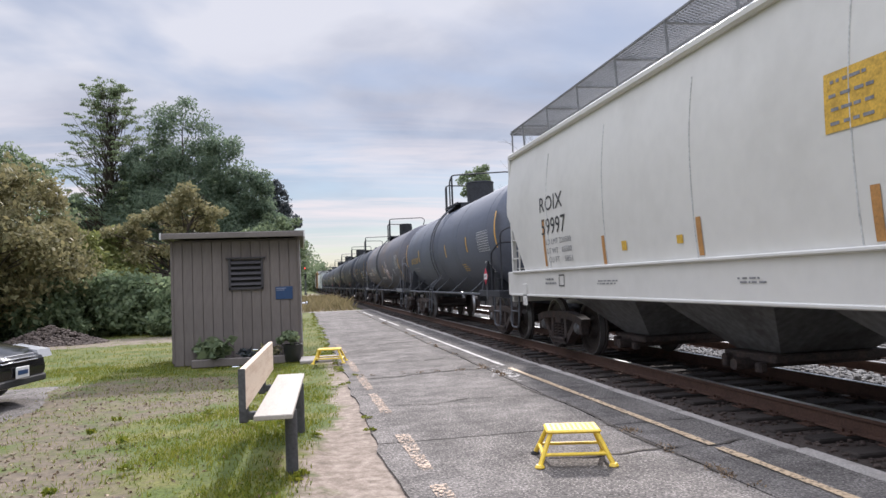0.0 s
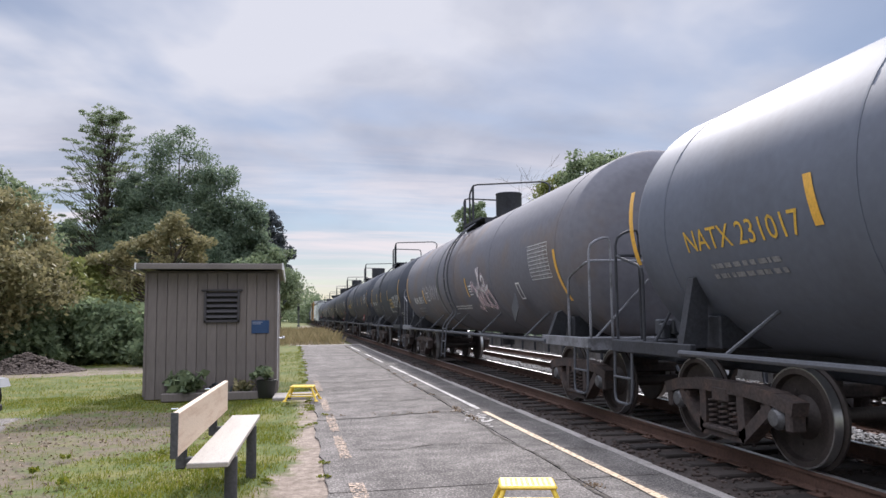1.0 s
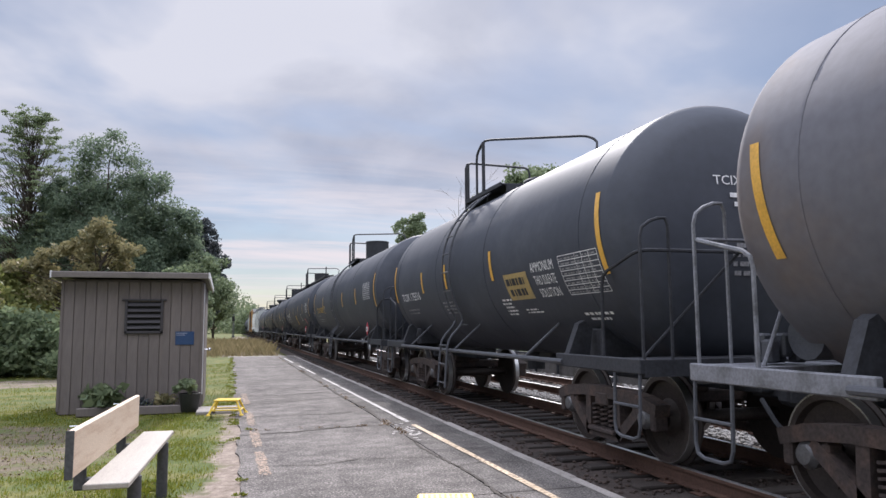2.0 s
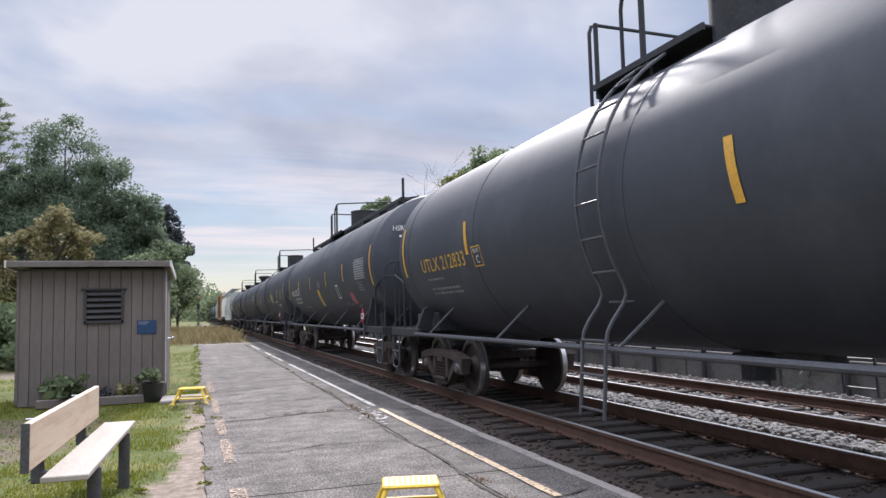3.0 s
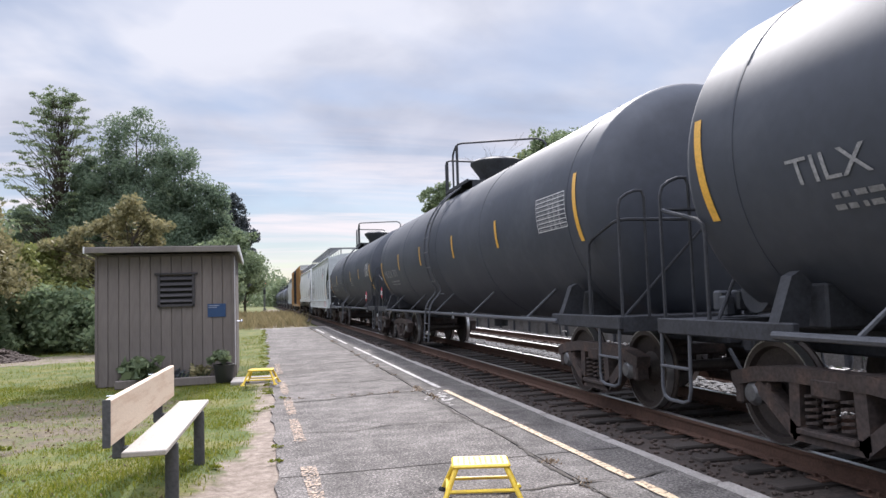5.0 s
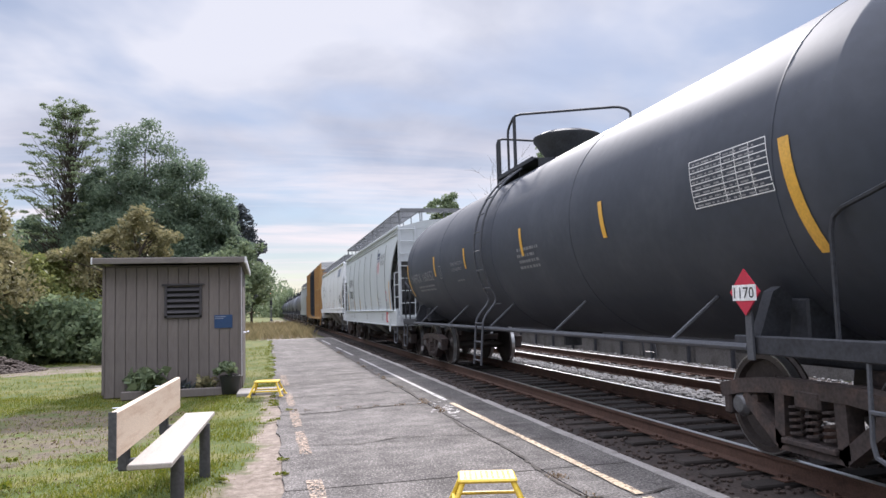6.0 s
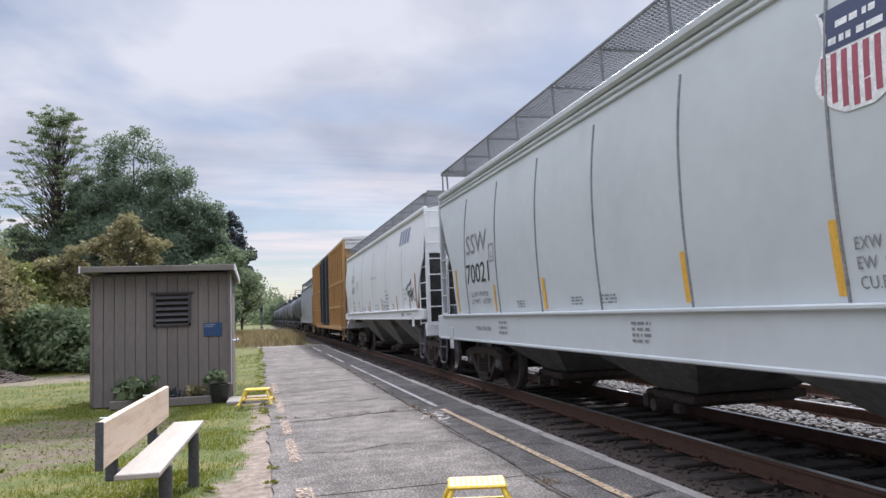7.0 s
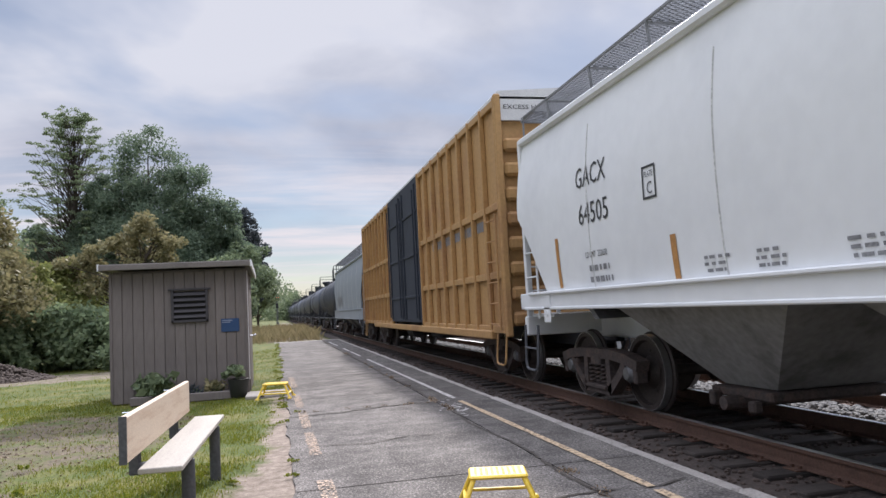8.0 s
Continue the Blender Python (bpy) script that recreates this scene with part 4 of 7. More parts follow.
def make_tank(L, m, dome="drum", small=1.0, ladder=True, braces=5, walkway=False, band=False, size=(1.52, 2.58)):
    """A tank car of length L over its couplers, with its middle at the origin; nothing written on it.
    size: the radius of the tank and the height of its axis."""
    TANK[:] = R, Z = size
    car = thing("tank_car", "x", "tank car", group="freight cars of the train")
    T = L / 2 - 0.62
    gear = "end_grey" if m == "tank_brown" else "frame_black"
    bm = BM()
    head = [(-T + 0.46 * (1 - math.cos(a)) * 0.86, (R - 0.2) * math.sin(a) / math.sin(radians(62))) for a in [radians(62) * i / 8 for i in range(9)]]
    y_k = head[-1][0]
    head += [(y_k + 0.27 * math.sin(b) + 0.02, R - 0.2 * (1 - math.sin(b)) ** 1.6) for b in [radians(18 * i) for i in range(1, 6)]]
    head[0] = (head[0][0], 0.02)
    prof = head + [(-p, r) for p, r in head[::-1]]
    lathe(bm, prof, 64, "y", (0, 0, Z))
    tank = part("tank", bm, M[m], car, smooth=True)
    nb = 5 if L > 14 else 4
    for k in range(nb):
        y = (-1 + 2 * k / (nb - 1)) * (T - 1.1) + 0.25 * (k % 2)
        bm = BM()
        lathe(bm, [(y - 0.018, R - 0.01), (y - 0.014, R + 0.006), (y + 0.014, R + 0.006), (y + 0.018, R - 0.01)], 64, "y", (0, 0, Z), closed=True)
        part("jacket_seam", bm, M[m], tank, smooth=True)
    z = Z + R
    # top platform, its rails and the valve housing
    bm = BM()
    box(bm, (-0.62, 0.62, z - 0.02), (0.42, 2.0, 0.03), bev=0.008)
    box(bm, (-0.83, 0.62, z - 0.025), (0.03, 2.0, 0.07)); box(bm, (-0.42, 0.62, z + 0.0), (0.03, 2.0, 0.05))
    for y in (-0.4, 0.6, 1.65):
        box(bm, (-0.52, y, z - 0.10), (0.42, 0.05, 0.15))
    part("top_platform", bm, M["frame_black"], car, "black grated platform over the tank")
    bm = BM()
    railing(bm, 0.024, z)
    part("railing", bm, M["frame_black"], car, "black pipe railing", True)
    bm = BM()
    if dome == "drum":
        lathe(bm, [(-0.15, 0.44 * small), (0.62, 0.44 * small), (0.645, 0.46 * small), (0.67, 0.44 * small), (0.70, 0.10)], 24, "z", (0, -0.15, z))
    elif dome == "low":
        lathe(bm, [(-0.15, 0.40), (0.16, 0.40), (0.20, 0.36), (0.22, 0.08)], 24, "z", (0.25, 0.1, z))
    else:
        lathe(bm, [(-0.15, 0.40), (0.12, 0.42), (0.40, 0.62), (0.46, 0.62), (0.52, 0.5), (0.56, 0.1)], 24, "z", (0, 0, z))
    part("valve_housing", bm, M["frame_black"], car, "black round valve housing", True)
    if walkway:
        bm = BM()
        run = T - 1.3
        for x, h in ((-0.62, z + 0.02), (-0.2, z + 0.06)):
            box(bm, (x, 0, h), (0.04, 2 * run, 0.10), bev=0.006)
        k = -run
        while k < run - 0.3:      # expanded metal
            rod(bm, (-0.62, k, z + 0.05), (-0.2, k + 0.3, z + 0.09), 0.012, 3); rod(bm, (-0.62, k + 0.3, z + 0.052), (-0.2, k, z + 0.092), 0.012, 3)
            k += 0.1
        for k in range(8):
            y = -run + 0.3 + (2 * run - 0.6) * k / 7
            box(bm, (-0.5, y, z - 0.05), (0.3, 0.06, 0.16))
        part("walkway", bm, M["frame_black"], car, "black lengthwise grated walkway")
        for s in (-1, 1):
            bm = BM()
            box(bm, (-0.60, s * (run + 0.02), z + 0.22), (0.05, 0.10, 0.62), bev=0.02)
            part("grab_post", bm, M["frame_black"], car)
    # ladder that follows the tank's curve on both sides
    if ladder:
        for s in (-1, 1):
            bm = BM()
            for dy in (0.22, 0.66):
                pts = [(s * 1.72, dy, 0.42), (s * 1.66, dy, 1.25)]
                pts += [(s * (R + 0.13) * math.cos(a), dy, Z + (R + 0.13) * math.sin(a)) for a in [radians(d) for d in range(-35, 72, 12)]]
                bent(bm, pts, 0.02, 6)
            zz = [(s * (1.72 - 0.02 * k), 0.5 + 0.33 * k) for k in range(3)]
            zz += [(s * (R + 0.13) * math.cos(radians(d)), Z + (R + 0.13) * math.sin(radians(d))) for d in range(-38, 68, 12)]
            for x, h in zz:
                rod(bm, (x, 0.22, h), (x, 0.66, h), 0.013, 6)
            part("ladder", bm, M["pipe_grey"], car, "steel ladder up the tank side", True)
    # side pipes with their braces
    for s in (-1, 1):
        bm = BM()
        yy = L / 2 - 2.1
        rod(bm, (s * 1.56, -yy, 1.07), (s * 1.56, yy, 1.07), 0.032, 8)
        part("side_pipe", bm, M["pipe_grey"], car, smooth=True)
        for k in range(braces):
            y = -yy + 1.2 + (2 * yy - 2.0) * k / (braces - 1)
            bm = BM()
            a = radians(-42)
            rod(bm, (s * 1.56, y, 1.07), (s * R * math.cos(a), y - 0.22, Z + R * math.sin(a)), 0.020, 6)
            part("brace", bm, M["pipe_grey"], car)
    # stub sills, saddles and end platforms
    for s in (-1, 1):
        bm = BM()
        box(bm, (0, s * (L / 2 - 1.9), 0.98), (0.5, 3.2, 0.36), bev=0.02)
        box(bm, (0, s * (L / 2 - 2.05), 1.28), (2.3, 0.32, 0.36), bev=0.02)
        part("stub_sill", bm, M["frame_black"], car)
        for sx in (-1, 1):
            bm = BM()
            top = 1.86 if walkway or m == "tank_grey" else 1.52
            slab(bm, [(sx * 1.54, 1.12), (sx * 1.25, 1.12), (sx * 1.20, top - 0.06), (sx * 1.30, top + 0.04), (sx * 1.38, top)], "y", s * (L / 2 - 2.12), s * (L / 2 - 2.0))
            part("saddle", bm, M["frame_black"], car)
        bm = BM()
        box(bm, (0, s * (L / 2 - 0.72), 1.13), (3.0, 0.62, 0.05))
        for sx in (-1, 1):
            box(bm, (sx * 1.52, s * (L / 2 - 1.35), 1.09), (0.07, 1.9, 0.15), bev=0.01)
        box(bm, (0, s * (L / 2 - 0.42), 1.07), (3.0, 0.06, 0.16))
        part("end_platform", bm, M[gear], car, "end platform over the coupler")
        bm = BM()
        ye = s * (L / 2 - 0.44)
        bent(bm, [(-1.5, s * (L / 2 - 1.2), 1.15), (-1.5, s * (L / 2 - 1.2), 2.05), (-1.5, ye, 2.25), (1.5, ye, 2.25), (1.5, s * (L / 2 - 1.2), 2.05), (1.5, s * (L / 2 - 1.2), 1.15)], 0.02, 6)
        bent(bm, [(-1.48, ye, 1.1), (-1.48, ye, 2.5), (-1.15, ye, 2.62), (-1.15, ye, 1.1)], 0.018, 6)
        rod(bm, (-0.3, ye, 2.25), (-1.2, s * (L / 2 - 0.9), 1.15), 0.018, 6)
        part("end_handrail", bm, M[gear], car, smooth=True)
        for sx in (-1, 1):
            bm = BM()
            y0, y1 = s * (L / 2 - 0.44), s * (L / 2 - 0.92)
            bent(bm, [(sx * 1.53, y0, 1.05), (sx * 1.55, y0, 0.38), (sx * 1.55, y1, 0.38), (sx * 1.53, y1, 1.05)], 0.018, 6)
            rod(bm, (sx * 1.55, y0, 0.70), (sx * 1.55, y1, 0.70), 0.016, 6)
            part("step", bm, M["pipe_grey"], car, "steel corner step")
    # brake gear at the rear end, outlet valve below
    bm = BM()
    rod(bm, (-0.9, L / 2 - 1.05, 1.40), (0.3, L / 2 - 1.05, 1.40), 0.2, 14)
    part("air_tank", bm, M["pipe_grey"], car, "grey air tank", True)
    bm = BM()
    for k in range(6):
        box(bm, (-1.0 + 0.14 * (k % 3), L / 2 - 0.75 + 0.08 * (k // 3), 1.27 + 0.05 * (k % 2)), (0.11, 0.13, 0.2), bev=0.02)
    part("brake_valve", bm, M["pipe_grey"], car, "grey brake valve")
    bm = BM()
    rod(bm, (0, 0.1, 1.3), (0, 0.1, 0.72), 0.16, 14); rod(bm, (0, 0.1, 0.98), (0, 0.1, 0.90), 0.24, 14)
    box(bm, (0, -0.6, 1.05), (0.3, 0.5, 0.3), bev=0.03)
    part("outlet_valve", bm, M["frame_black"], car)
    if band:
        bm = BM()
        lathe(bm, [(2.05, R - 0.01), (2.08, R + 0.012), (2.34, R + 0.012), (2.37, R - 0.01)], 64, "y", (0, 0, Z), closed=True)
        part("jacket_band", bm, M["pipe_grey"], tank, "pale patched jacket band", True)
    add_trucks(car, L)
    add_couplers(car, L)
    return car


def put_car(car, y0, y1, label):
    y = (y0 + y1) / 2
    car["label"] = label
    car.matrix_basis = pose(XC, y, RAIL_Z)
    CARS.append((car, y))
    return car


def tapes(car, L, rows, m="tape"):
    s = tank_surf(0.008)
    for y, a0, a1, w in rows:
        o = patch_on(car, s, y + w / 2, y - w / 2, arc(a0), arc(a1), m, "reflective_strip")


ENDS = [-3.0, 15.1, 31.0, 49.6, 62.3, 80.3, 98.3, 116.1, 134.1, 152.3, 169.0, 185.95, 206.3, 222.6]
S = tank_surf()

# grey tank car
L = ENDS[2] - ENDS[1]
c = put_car(make_tank(L, "tank_grey", size=(1.48, 2.49)), ENDS[1], ENDS[2], "dull blue-grey tank car with yellow stencilled lettering")
text_on(c, S, "NATX 231017", 5.85, 4.05, arc(-24), arc(9), "yellow_paint")
bars_on(c, S, 5.6, 4.3, arc(-38), arc(-29), 2, "grey_paint", 3)
tapes(c, L, [(3.85, -22, -5, 0.1), (7.0, -26, 10, 0.1), (-7.1, -23, 10, 0.1), (-4.1, -22, -6, 0.1), (-1.2, -23, -8, 0.1)])
table_on(c, S, -5.35, -6.4, arc(-24), arc(-5), 8)
frame_on(c, S, -5.45, -5.85, arc(-49), arc(-35), "white_paint", 0.035)
bars_on(c, S, -2.9, -3.5, arc(-45), arc(-34), 4, "yellow_paint", 5)
hazard_placard(c, -6.5, -1.58, 1.50, "1693")

# weathered tank car with sprayed tags
L = ENDS[3] - ENDS[2]
c = put_car(make_tank(L, "tank_brown", small=0.78, band=True, size=(1.51, 2.55)), ENDS[2], ENDS[3], "weathered grey-brown tank car with sprayed graffiti")
text_on(c, S, "ADMX 28715", 6.9, 5.15, arc(-33), arc(9), "white_paint")
bars_on(c, S, 6.7, 5.2, arc(-48), arc(-38), 2, "dim_paint", 8)
table_on(c, S, -6.2, -7.2, arc(-25), arc(-2), 9)
frame_on(c, S, -5.12, -5.35, arc(-39), arc(-25), "white_paint", 0.035)
tapes(c, L, [(-7.5, -43, -8, 0.1), (-1.2, -32, -13, 0.1), (4.85, -34, -16, 0.12), (8.0, -30, 6, 0.1)])
bars_on(c, S, -1.35, -1.75, arc(-31), arc(-20), 4, "white_paint", 12)
bars_on(c, S, 0.9, -1.15, arc(-46), arc(-40), 2, "white_paint", 13)
g = tank_surf(0.010)
cy, cv = -2.45, arc(-29)
lift = [0.009]


def sprayed(pts, w, m, mist=True):
    """A sprayed stroke with wider, thinner mist round it."""
    for ww, mm in (((w * 3.2, "spray_mist"), (w * 2.0, "spray_mist")) if mist else ()) + ((w, m),):
        stroke_on(c, tank_surf(lift[0]), pts, ww, mm)
        lift[0] += 0.0008


def loop(y, v, ry, rv, a0, a1, n=9):
    return [(y + ry * math.cos(radians(a0 + (a1 - a0) * k / n)), v + rv * math.sin(radians(a0 + (a1 - a0) * k / n))) for k in range(n + 1)]


sprayed(loop(cy + 0.62, cv - 0.12, 0.20, 0.34, -40, -330), 0.07, "spray_line")
sprayed([(cy + 0.40, cv + 0.12), (cy + 0.30, cv - 0.38), (cy + 0.20, cv - 0.02), (cy + 0.08, cv - 0.40), (cy - 0.02, cv + 0.10)], 0.055, "spray_line")
sprayed(loop(cy - 0.20, cv - 0.16, 0.15, 0.24, 60, 400), 0.055, "spray_line")
sprayed(loop(cy - 0.56, cv - 0.20, 0.20, 0.24, 120, 560, 14), 0.06, "spray_line")
sprayed([(cy + 0.50, cv - 0.10), (cy + 0.1, cv + 0.14), (cy - 0.3, cv + 0.02), (cy - 0.75, cv + 0.16)], 0.06, "spray_white")
sprayed([(cy - 0.02, cv + 0.05), (cy - 0.06, cv + 0.35), (cy + 0.02, cv + 0.58)], 0.06, "spray_white")
sprayed([(cy - 0.06, cv + 0.33), (cy - 0.14, cv + 0.42), (cy - 0.16, cv + 0.60)], 0.05, "spray_white")
sprayed(loop(cy - 0.42, cv + 0.26, 0.11, 0.12, 0, 330), 0.045, "spray_white")
for i in range(4):
    y = 4.75 - 0.62 * i
    stroke_on(c, g, [(y, cv + 0.05), (y - 0.1, cv + 0.45), (y - 0.22, cv - 0.05), (y - 0.36, cv + 0.4), (y - 0.48, cv + 0.0), (y - 0.62, cv + 0.2)], 0.03, "spray_white")
frame_on(c, S, 4.35, 4.05, arc(-31), arc(-20), "white_paint", 0.025)
bm = BM(); slab(bm, [(-5.62, 1.62), (-5.4, 1.35), (-5.18, 1.62), (-5.4, 1.9)], "x", -1.5, -1.515)
part("placard_holder", bm, M["pipe_grey"], c, "empty diamond placard holder")

# short black tank car
L = ENDS[4] - ENDS[3]
c = put_car(make_tank(L, "tank_black", dome="low", braces=3, size=(1.51, 2.54)), ENDS[3], ENDS[4], "short black tank car with white product lettering")
for i, w in enumerate(("AMMONIUM", "THIO SULFATE", "SOLUTION")):
    text_on(c, S, w, -3.1 - 0.03 * i, -3.82 + 0.02 * i, arc(-20.5 - 7.2 * i), arc(5.2), "white_paint")
patch_on(c, S, -2.05, -2.92, arc(-35), arc(-19), "faded_yellow")
short_car, short_len = c, L
bars_on(c, tank_surf(0.01), -2.1, -2.88, arc(-34), arc(-21), 2, "black_paint", 20, 0.8)
table_on(c, S, -4.0, -5.0, arc(-35), arc(-15), 8)
bars_on(c, S, -1.6, -2.05, arc(-46), arc(-33), 5, "white_paint", 21)
bars_on(c, S, -2.3, -2.9, arc(-45), arc(-41), 2, "white_paint", 22)
bars_on(c, S, -4.0, -4.7, arc(-52), arc(-45), 2, "white_paint", 23)
text_on(c, S, "TCIX 175516", 4.62, 3.0, arc(-26), arc(7), "white_paint")
bars_on(c, S, 4.5, 3.4, arc(-40), arc(-33), 2, "dim_paint", 24)
bars_on(c, S, 1.5, 0.7, arc(-42), arc(-30), 4, "dim_paint", 25)
tapes(c, L, [(-1.6, -21, -3, 0.1), (0.92, -21, -3, 0.1), (2.65, -21, -4, 0.1), (-5.1, -27, 9, 0.1), (5.2, -26, 8, 0.1)])

# black tank car with yellow lettering
L = ENDS[5] - ENDS[4]
c = put_car(make_tank(L, "tank_black", size=(1.56, 2.57)), ENDS[4], ENDS[5], "black tank car with bold yellow stencilled lettering")
text_on(c, S, "UTLX 212833", 6.6, 4.43, arc(-23), arc(9), "yellow_paint")
frame_on(c, S, 4.1, 3.75, arc(-25), arc(-13), "yellow_paint", 0.02)
text_on(c, S, "PLATE", 4.03, 3.82, arc(-16.8), arc(2.2), "white_paint")
text_on(c, S, "C", 3.98, 3.87, arc(-23), arc(4.4), "white_paint")
bars_on(c, S, 6.5, 5.6, arc(-30), arc(-27), 1, "dim_paint", 30)
bars_on(c, S, 6.5, 5.0, arc(-41), arc(-34), 2, "dim_paint", 31)
tapes(c, L, [(4.27, -17, 2, 0.11), (7.66, -24, 12, 0.1), (-4.3, -20, 0, 0.1), (-7.5, -26, 10, 0.1), (-1.4, -20, 0, 0.1)])
table_on(c, S, -5.7, -6.8, arc(-16), arc(2), 8)
hazard_placard(c, -6.85, -1.60, 1.45, "1987")

# black tank car with a lengthwise walkway
L = ENDS[6] - ENDS[5]
c = put_car(make_tank(L, "tank_black", walkway=True, ladder=False, size=(1.58, 2.62)), ENDS[5], ENDS[6], "black tank car with walkway and white lettering")
text_on(c, S, "HSRX 3232", 6.96, 5.05, arc(-21.5), arc(8.6), "white_paint")
frame_on(c, S, 5.0, 4.79, arc(-22), arc(-10.5), "white_paint", 0.02)
text_on(c, S, "PLATE", 4.96, 4.83, arc(-14), arc(2), "white_paint")
text_on(c, S, "C", 4.94, 4.86, arc(-20.5), arc(4), "white_paint")
text_on(c, S, "LD LMT   196700 LB  89200 KG", 6.37, 4.75, arc(-28.5), arc(3.2), "white_paint")
text_on(c, S, "LT WT    89300 LB  40500 KG", 6.35, 4.75, arc(-34.5), arc(3.2), "white_paint")
bars_on(c, S, 4.6, 2.9, arc(-45), arc(-40), 2, "dim_paint", 40)
table_on(c, S, -5.72, -6.85, arc(-16.5), arc(1.5), 8)
bars_on(c, S, -5.85, -6.5, arc(-29), arc(-19), 4, "dim_paint", 41)
tapes(c, L, [(-7.5, -25, 11, 0.1), (-4.2, -16, 2, 0.1), (-1.43, -17, 0, 0.1), (4.68, -18, -1, 0.12), (7.66, -27, 8, 0.1), (1.8, -17, 0, 0.08)])
patch_on(c, S, 0.42, 0.08, arc(-43), arc(-19), "yellow_paint")
bars_on(c, S, 0.2, -0.3, arc(-17), arc(-8), 4, "dim_paint", 42)
frame_on(c, S, -2.85, -3.2, arc(-34), arc(-18), "white_paint", 0.035)
patch_on(c, S, -4.55, -4.95, arc(-43), arc(-29), "red_paint")
bars_on(c, tank_surf(0.01), -4.58, -4.92, arc(-42), arc(-30), 5, "dim_paint", 43)
stroke_on(c, g, [(-3.2, arc(-44)), (-3.4, arc(-41)), (-3.55, arc(-45)), (-3.8, arc(-38)), (-3.85, arc(-45)), (-4.1, arc(-42)), (-4.3, arc(-45)), (-4.5, arc(-36)), (-4.7, arc(-46)), (-5.2, arc(-44))], 0.03, "dim_paint")
hazard_placard(c, -6.9, -1.60, 1.40, "1987")
HEAD = -(L / 2 - 0.62)


def head_y(x, z):
    """Where the dished end stands at a point of it."""
    R, Z = TANK
    r = min(1.3, math.hypot(x, z - Z))
    return HEAD + 0.3956 * (1 - math.sqrt(1 - (r * math.sin(radians(62)) / (R - 0.2)) ** 2)) - 0.012


def head_quad(bm, x0, z0, x1, z1):
    bm.faces.new([bm.verts.new((x, head_y(x, z), z)) for x, z in ((x0, z0), (x1, z0), (x1, z1), (x0, z1))])


bm = BM()
bm.from_mesh(flat_text("HSRX 3232"))
bmesh.ops.triangulate(bm, faces=bm.faces)
mx = max(q.co.x for q in bm.verts)
for q in bm.verts:
    x, z = -1.18 + 0.68 * q.co.x / mx, 3.30 + 0.17 * q.co.y
    q.co = (x, head_y(x, z), z)
part("lettering", bm, M["white_paint"], c)
rnd = random.Random(3)
for r in range(8):
    bm = BM()
    z = 3.15 - 0.10 * r - (0.06 if r > 1 else 0)
    x = -1.06 + rnd.uniform(0, 0.1)
    while x < -0.62 - rnd.uniform(0, 0.06):
        w = rnd.uniform(0.05, 0.12)
        head_quad(bm, x, z, x + w, z + 0.045)
        x += w + 0.03
    tagged(part("small_print", bm, M["white_paint"] if r < 5 else M["dim_paint"], c), kind="stuff")

# the same kind of marks on the dished end of the short car
TANK[:] = 1.51, 2.54
HEAD = -(short_len / 2 - 0.62)
bm = BM()
bm.from_mesh(flat_text("TCIX 175516"))
bmesh.ops.triangulate(bm, faces=bm.faces)
mx = max(q.co.x for q in bm.verts)
for q in bm.verts:
    x, z = -0.42 + 0.86 * q.co.x / mx, 3.01 + 0.15 * q.co.y
    q.co = (x, head_y(x, z), z)
part("lettering", bm, M["white_paint"], short_car)
for r in range(6):
    bm = BM()
    x, z = -0.24 + rnd.uniform(0, 0.06), 2.87 - 0.10 * r - (0.35 if r > 1 else 0)
    while x < 0.28:
        w = rnd.uniform(0.05, 0.12)
        head_quad(bm, x, z, x + w, z + 0.05)
        x += w + 0.03
    tagged(part("small_print", bm, M["white_paint"] if r < 2 else M["dim_paint"], short_car), kind="stuff")

# black tank car with orange strips
L = ENDS[7] - ENDS[6]
c = put_car(make_tank(L, "tank_black", size=(1.56, 2.57)), ENDS[6], ENDS[7], "glossy black tank car with orange reflective strips")
text_on(c, S, "TILX 199965", 6.67, 4.75, arc(-22), arc(8), "dim_paint")
bars_on(c, S, 6.4, 5.0, arc(-32), arc(-25), 2, "grey_paint", 50)
tapes(c, L, [(-4.73, -19, 0, 0.13), (-1.84, -20, -1, 0.11), (1.5, -22, -4, 0.11), (4.6, -22, -4, 0.1), (-7.6, -30, 7, 0.11), (7.7, -28, 8, 0.1)])
patch_on(c, S, -1.92, -2.7, arc(-22.5), arc(-9), "faded_yellow")
bars_on(c, tank_surf(0.01), -2.0, -2.62, arc(-20), arc(-11.5), 2, "grey_paint", 51, 0.5)
bars_on(c, S, -1.95, -2.75, arc(-26), arc(-23.5), 1, "white_paint", 52)
bars_on(c, S, -3.72, -4.75, arc(-27.5), arc(-23.5), 2, "white_paint", 53, 0.5)
bars_on(c, S, -4.9, -5.7, arc(-35), arc(-30), 2, "white_paint", 54)
table_on(c, S, -5.9, -7.0, arc(-22), arc(-4), 8, "dim_paint")
for i, w in enumerate(("REMOVE", "RESIDUAL", "COMMODITY")):
    text_on(c, S, w, -0.31, -0.62 - 0.05 * i, arc(-19.5 - 3.4 * i), arc(2.4), "white_paint")
hazard_placard(c, -6.75, -1.60, 1.45, "1987")

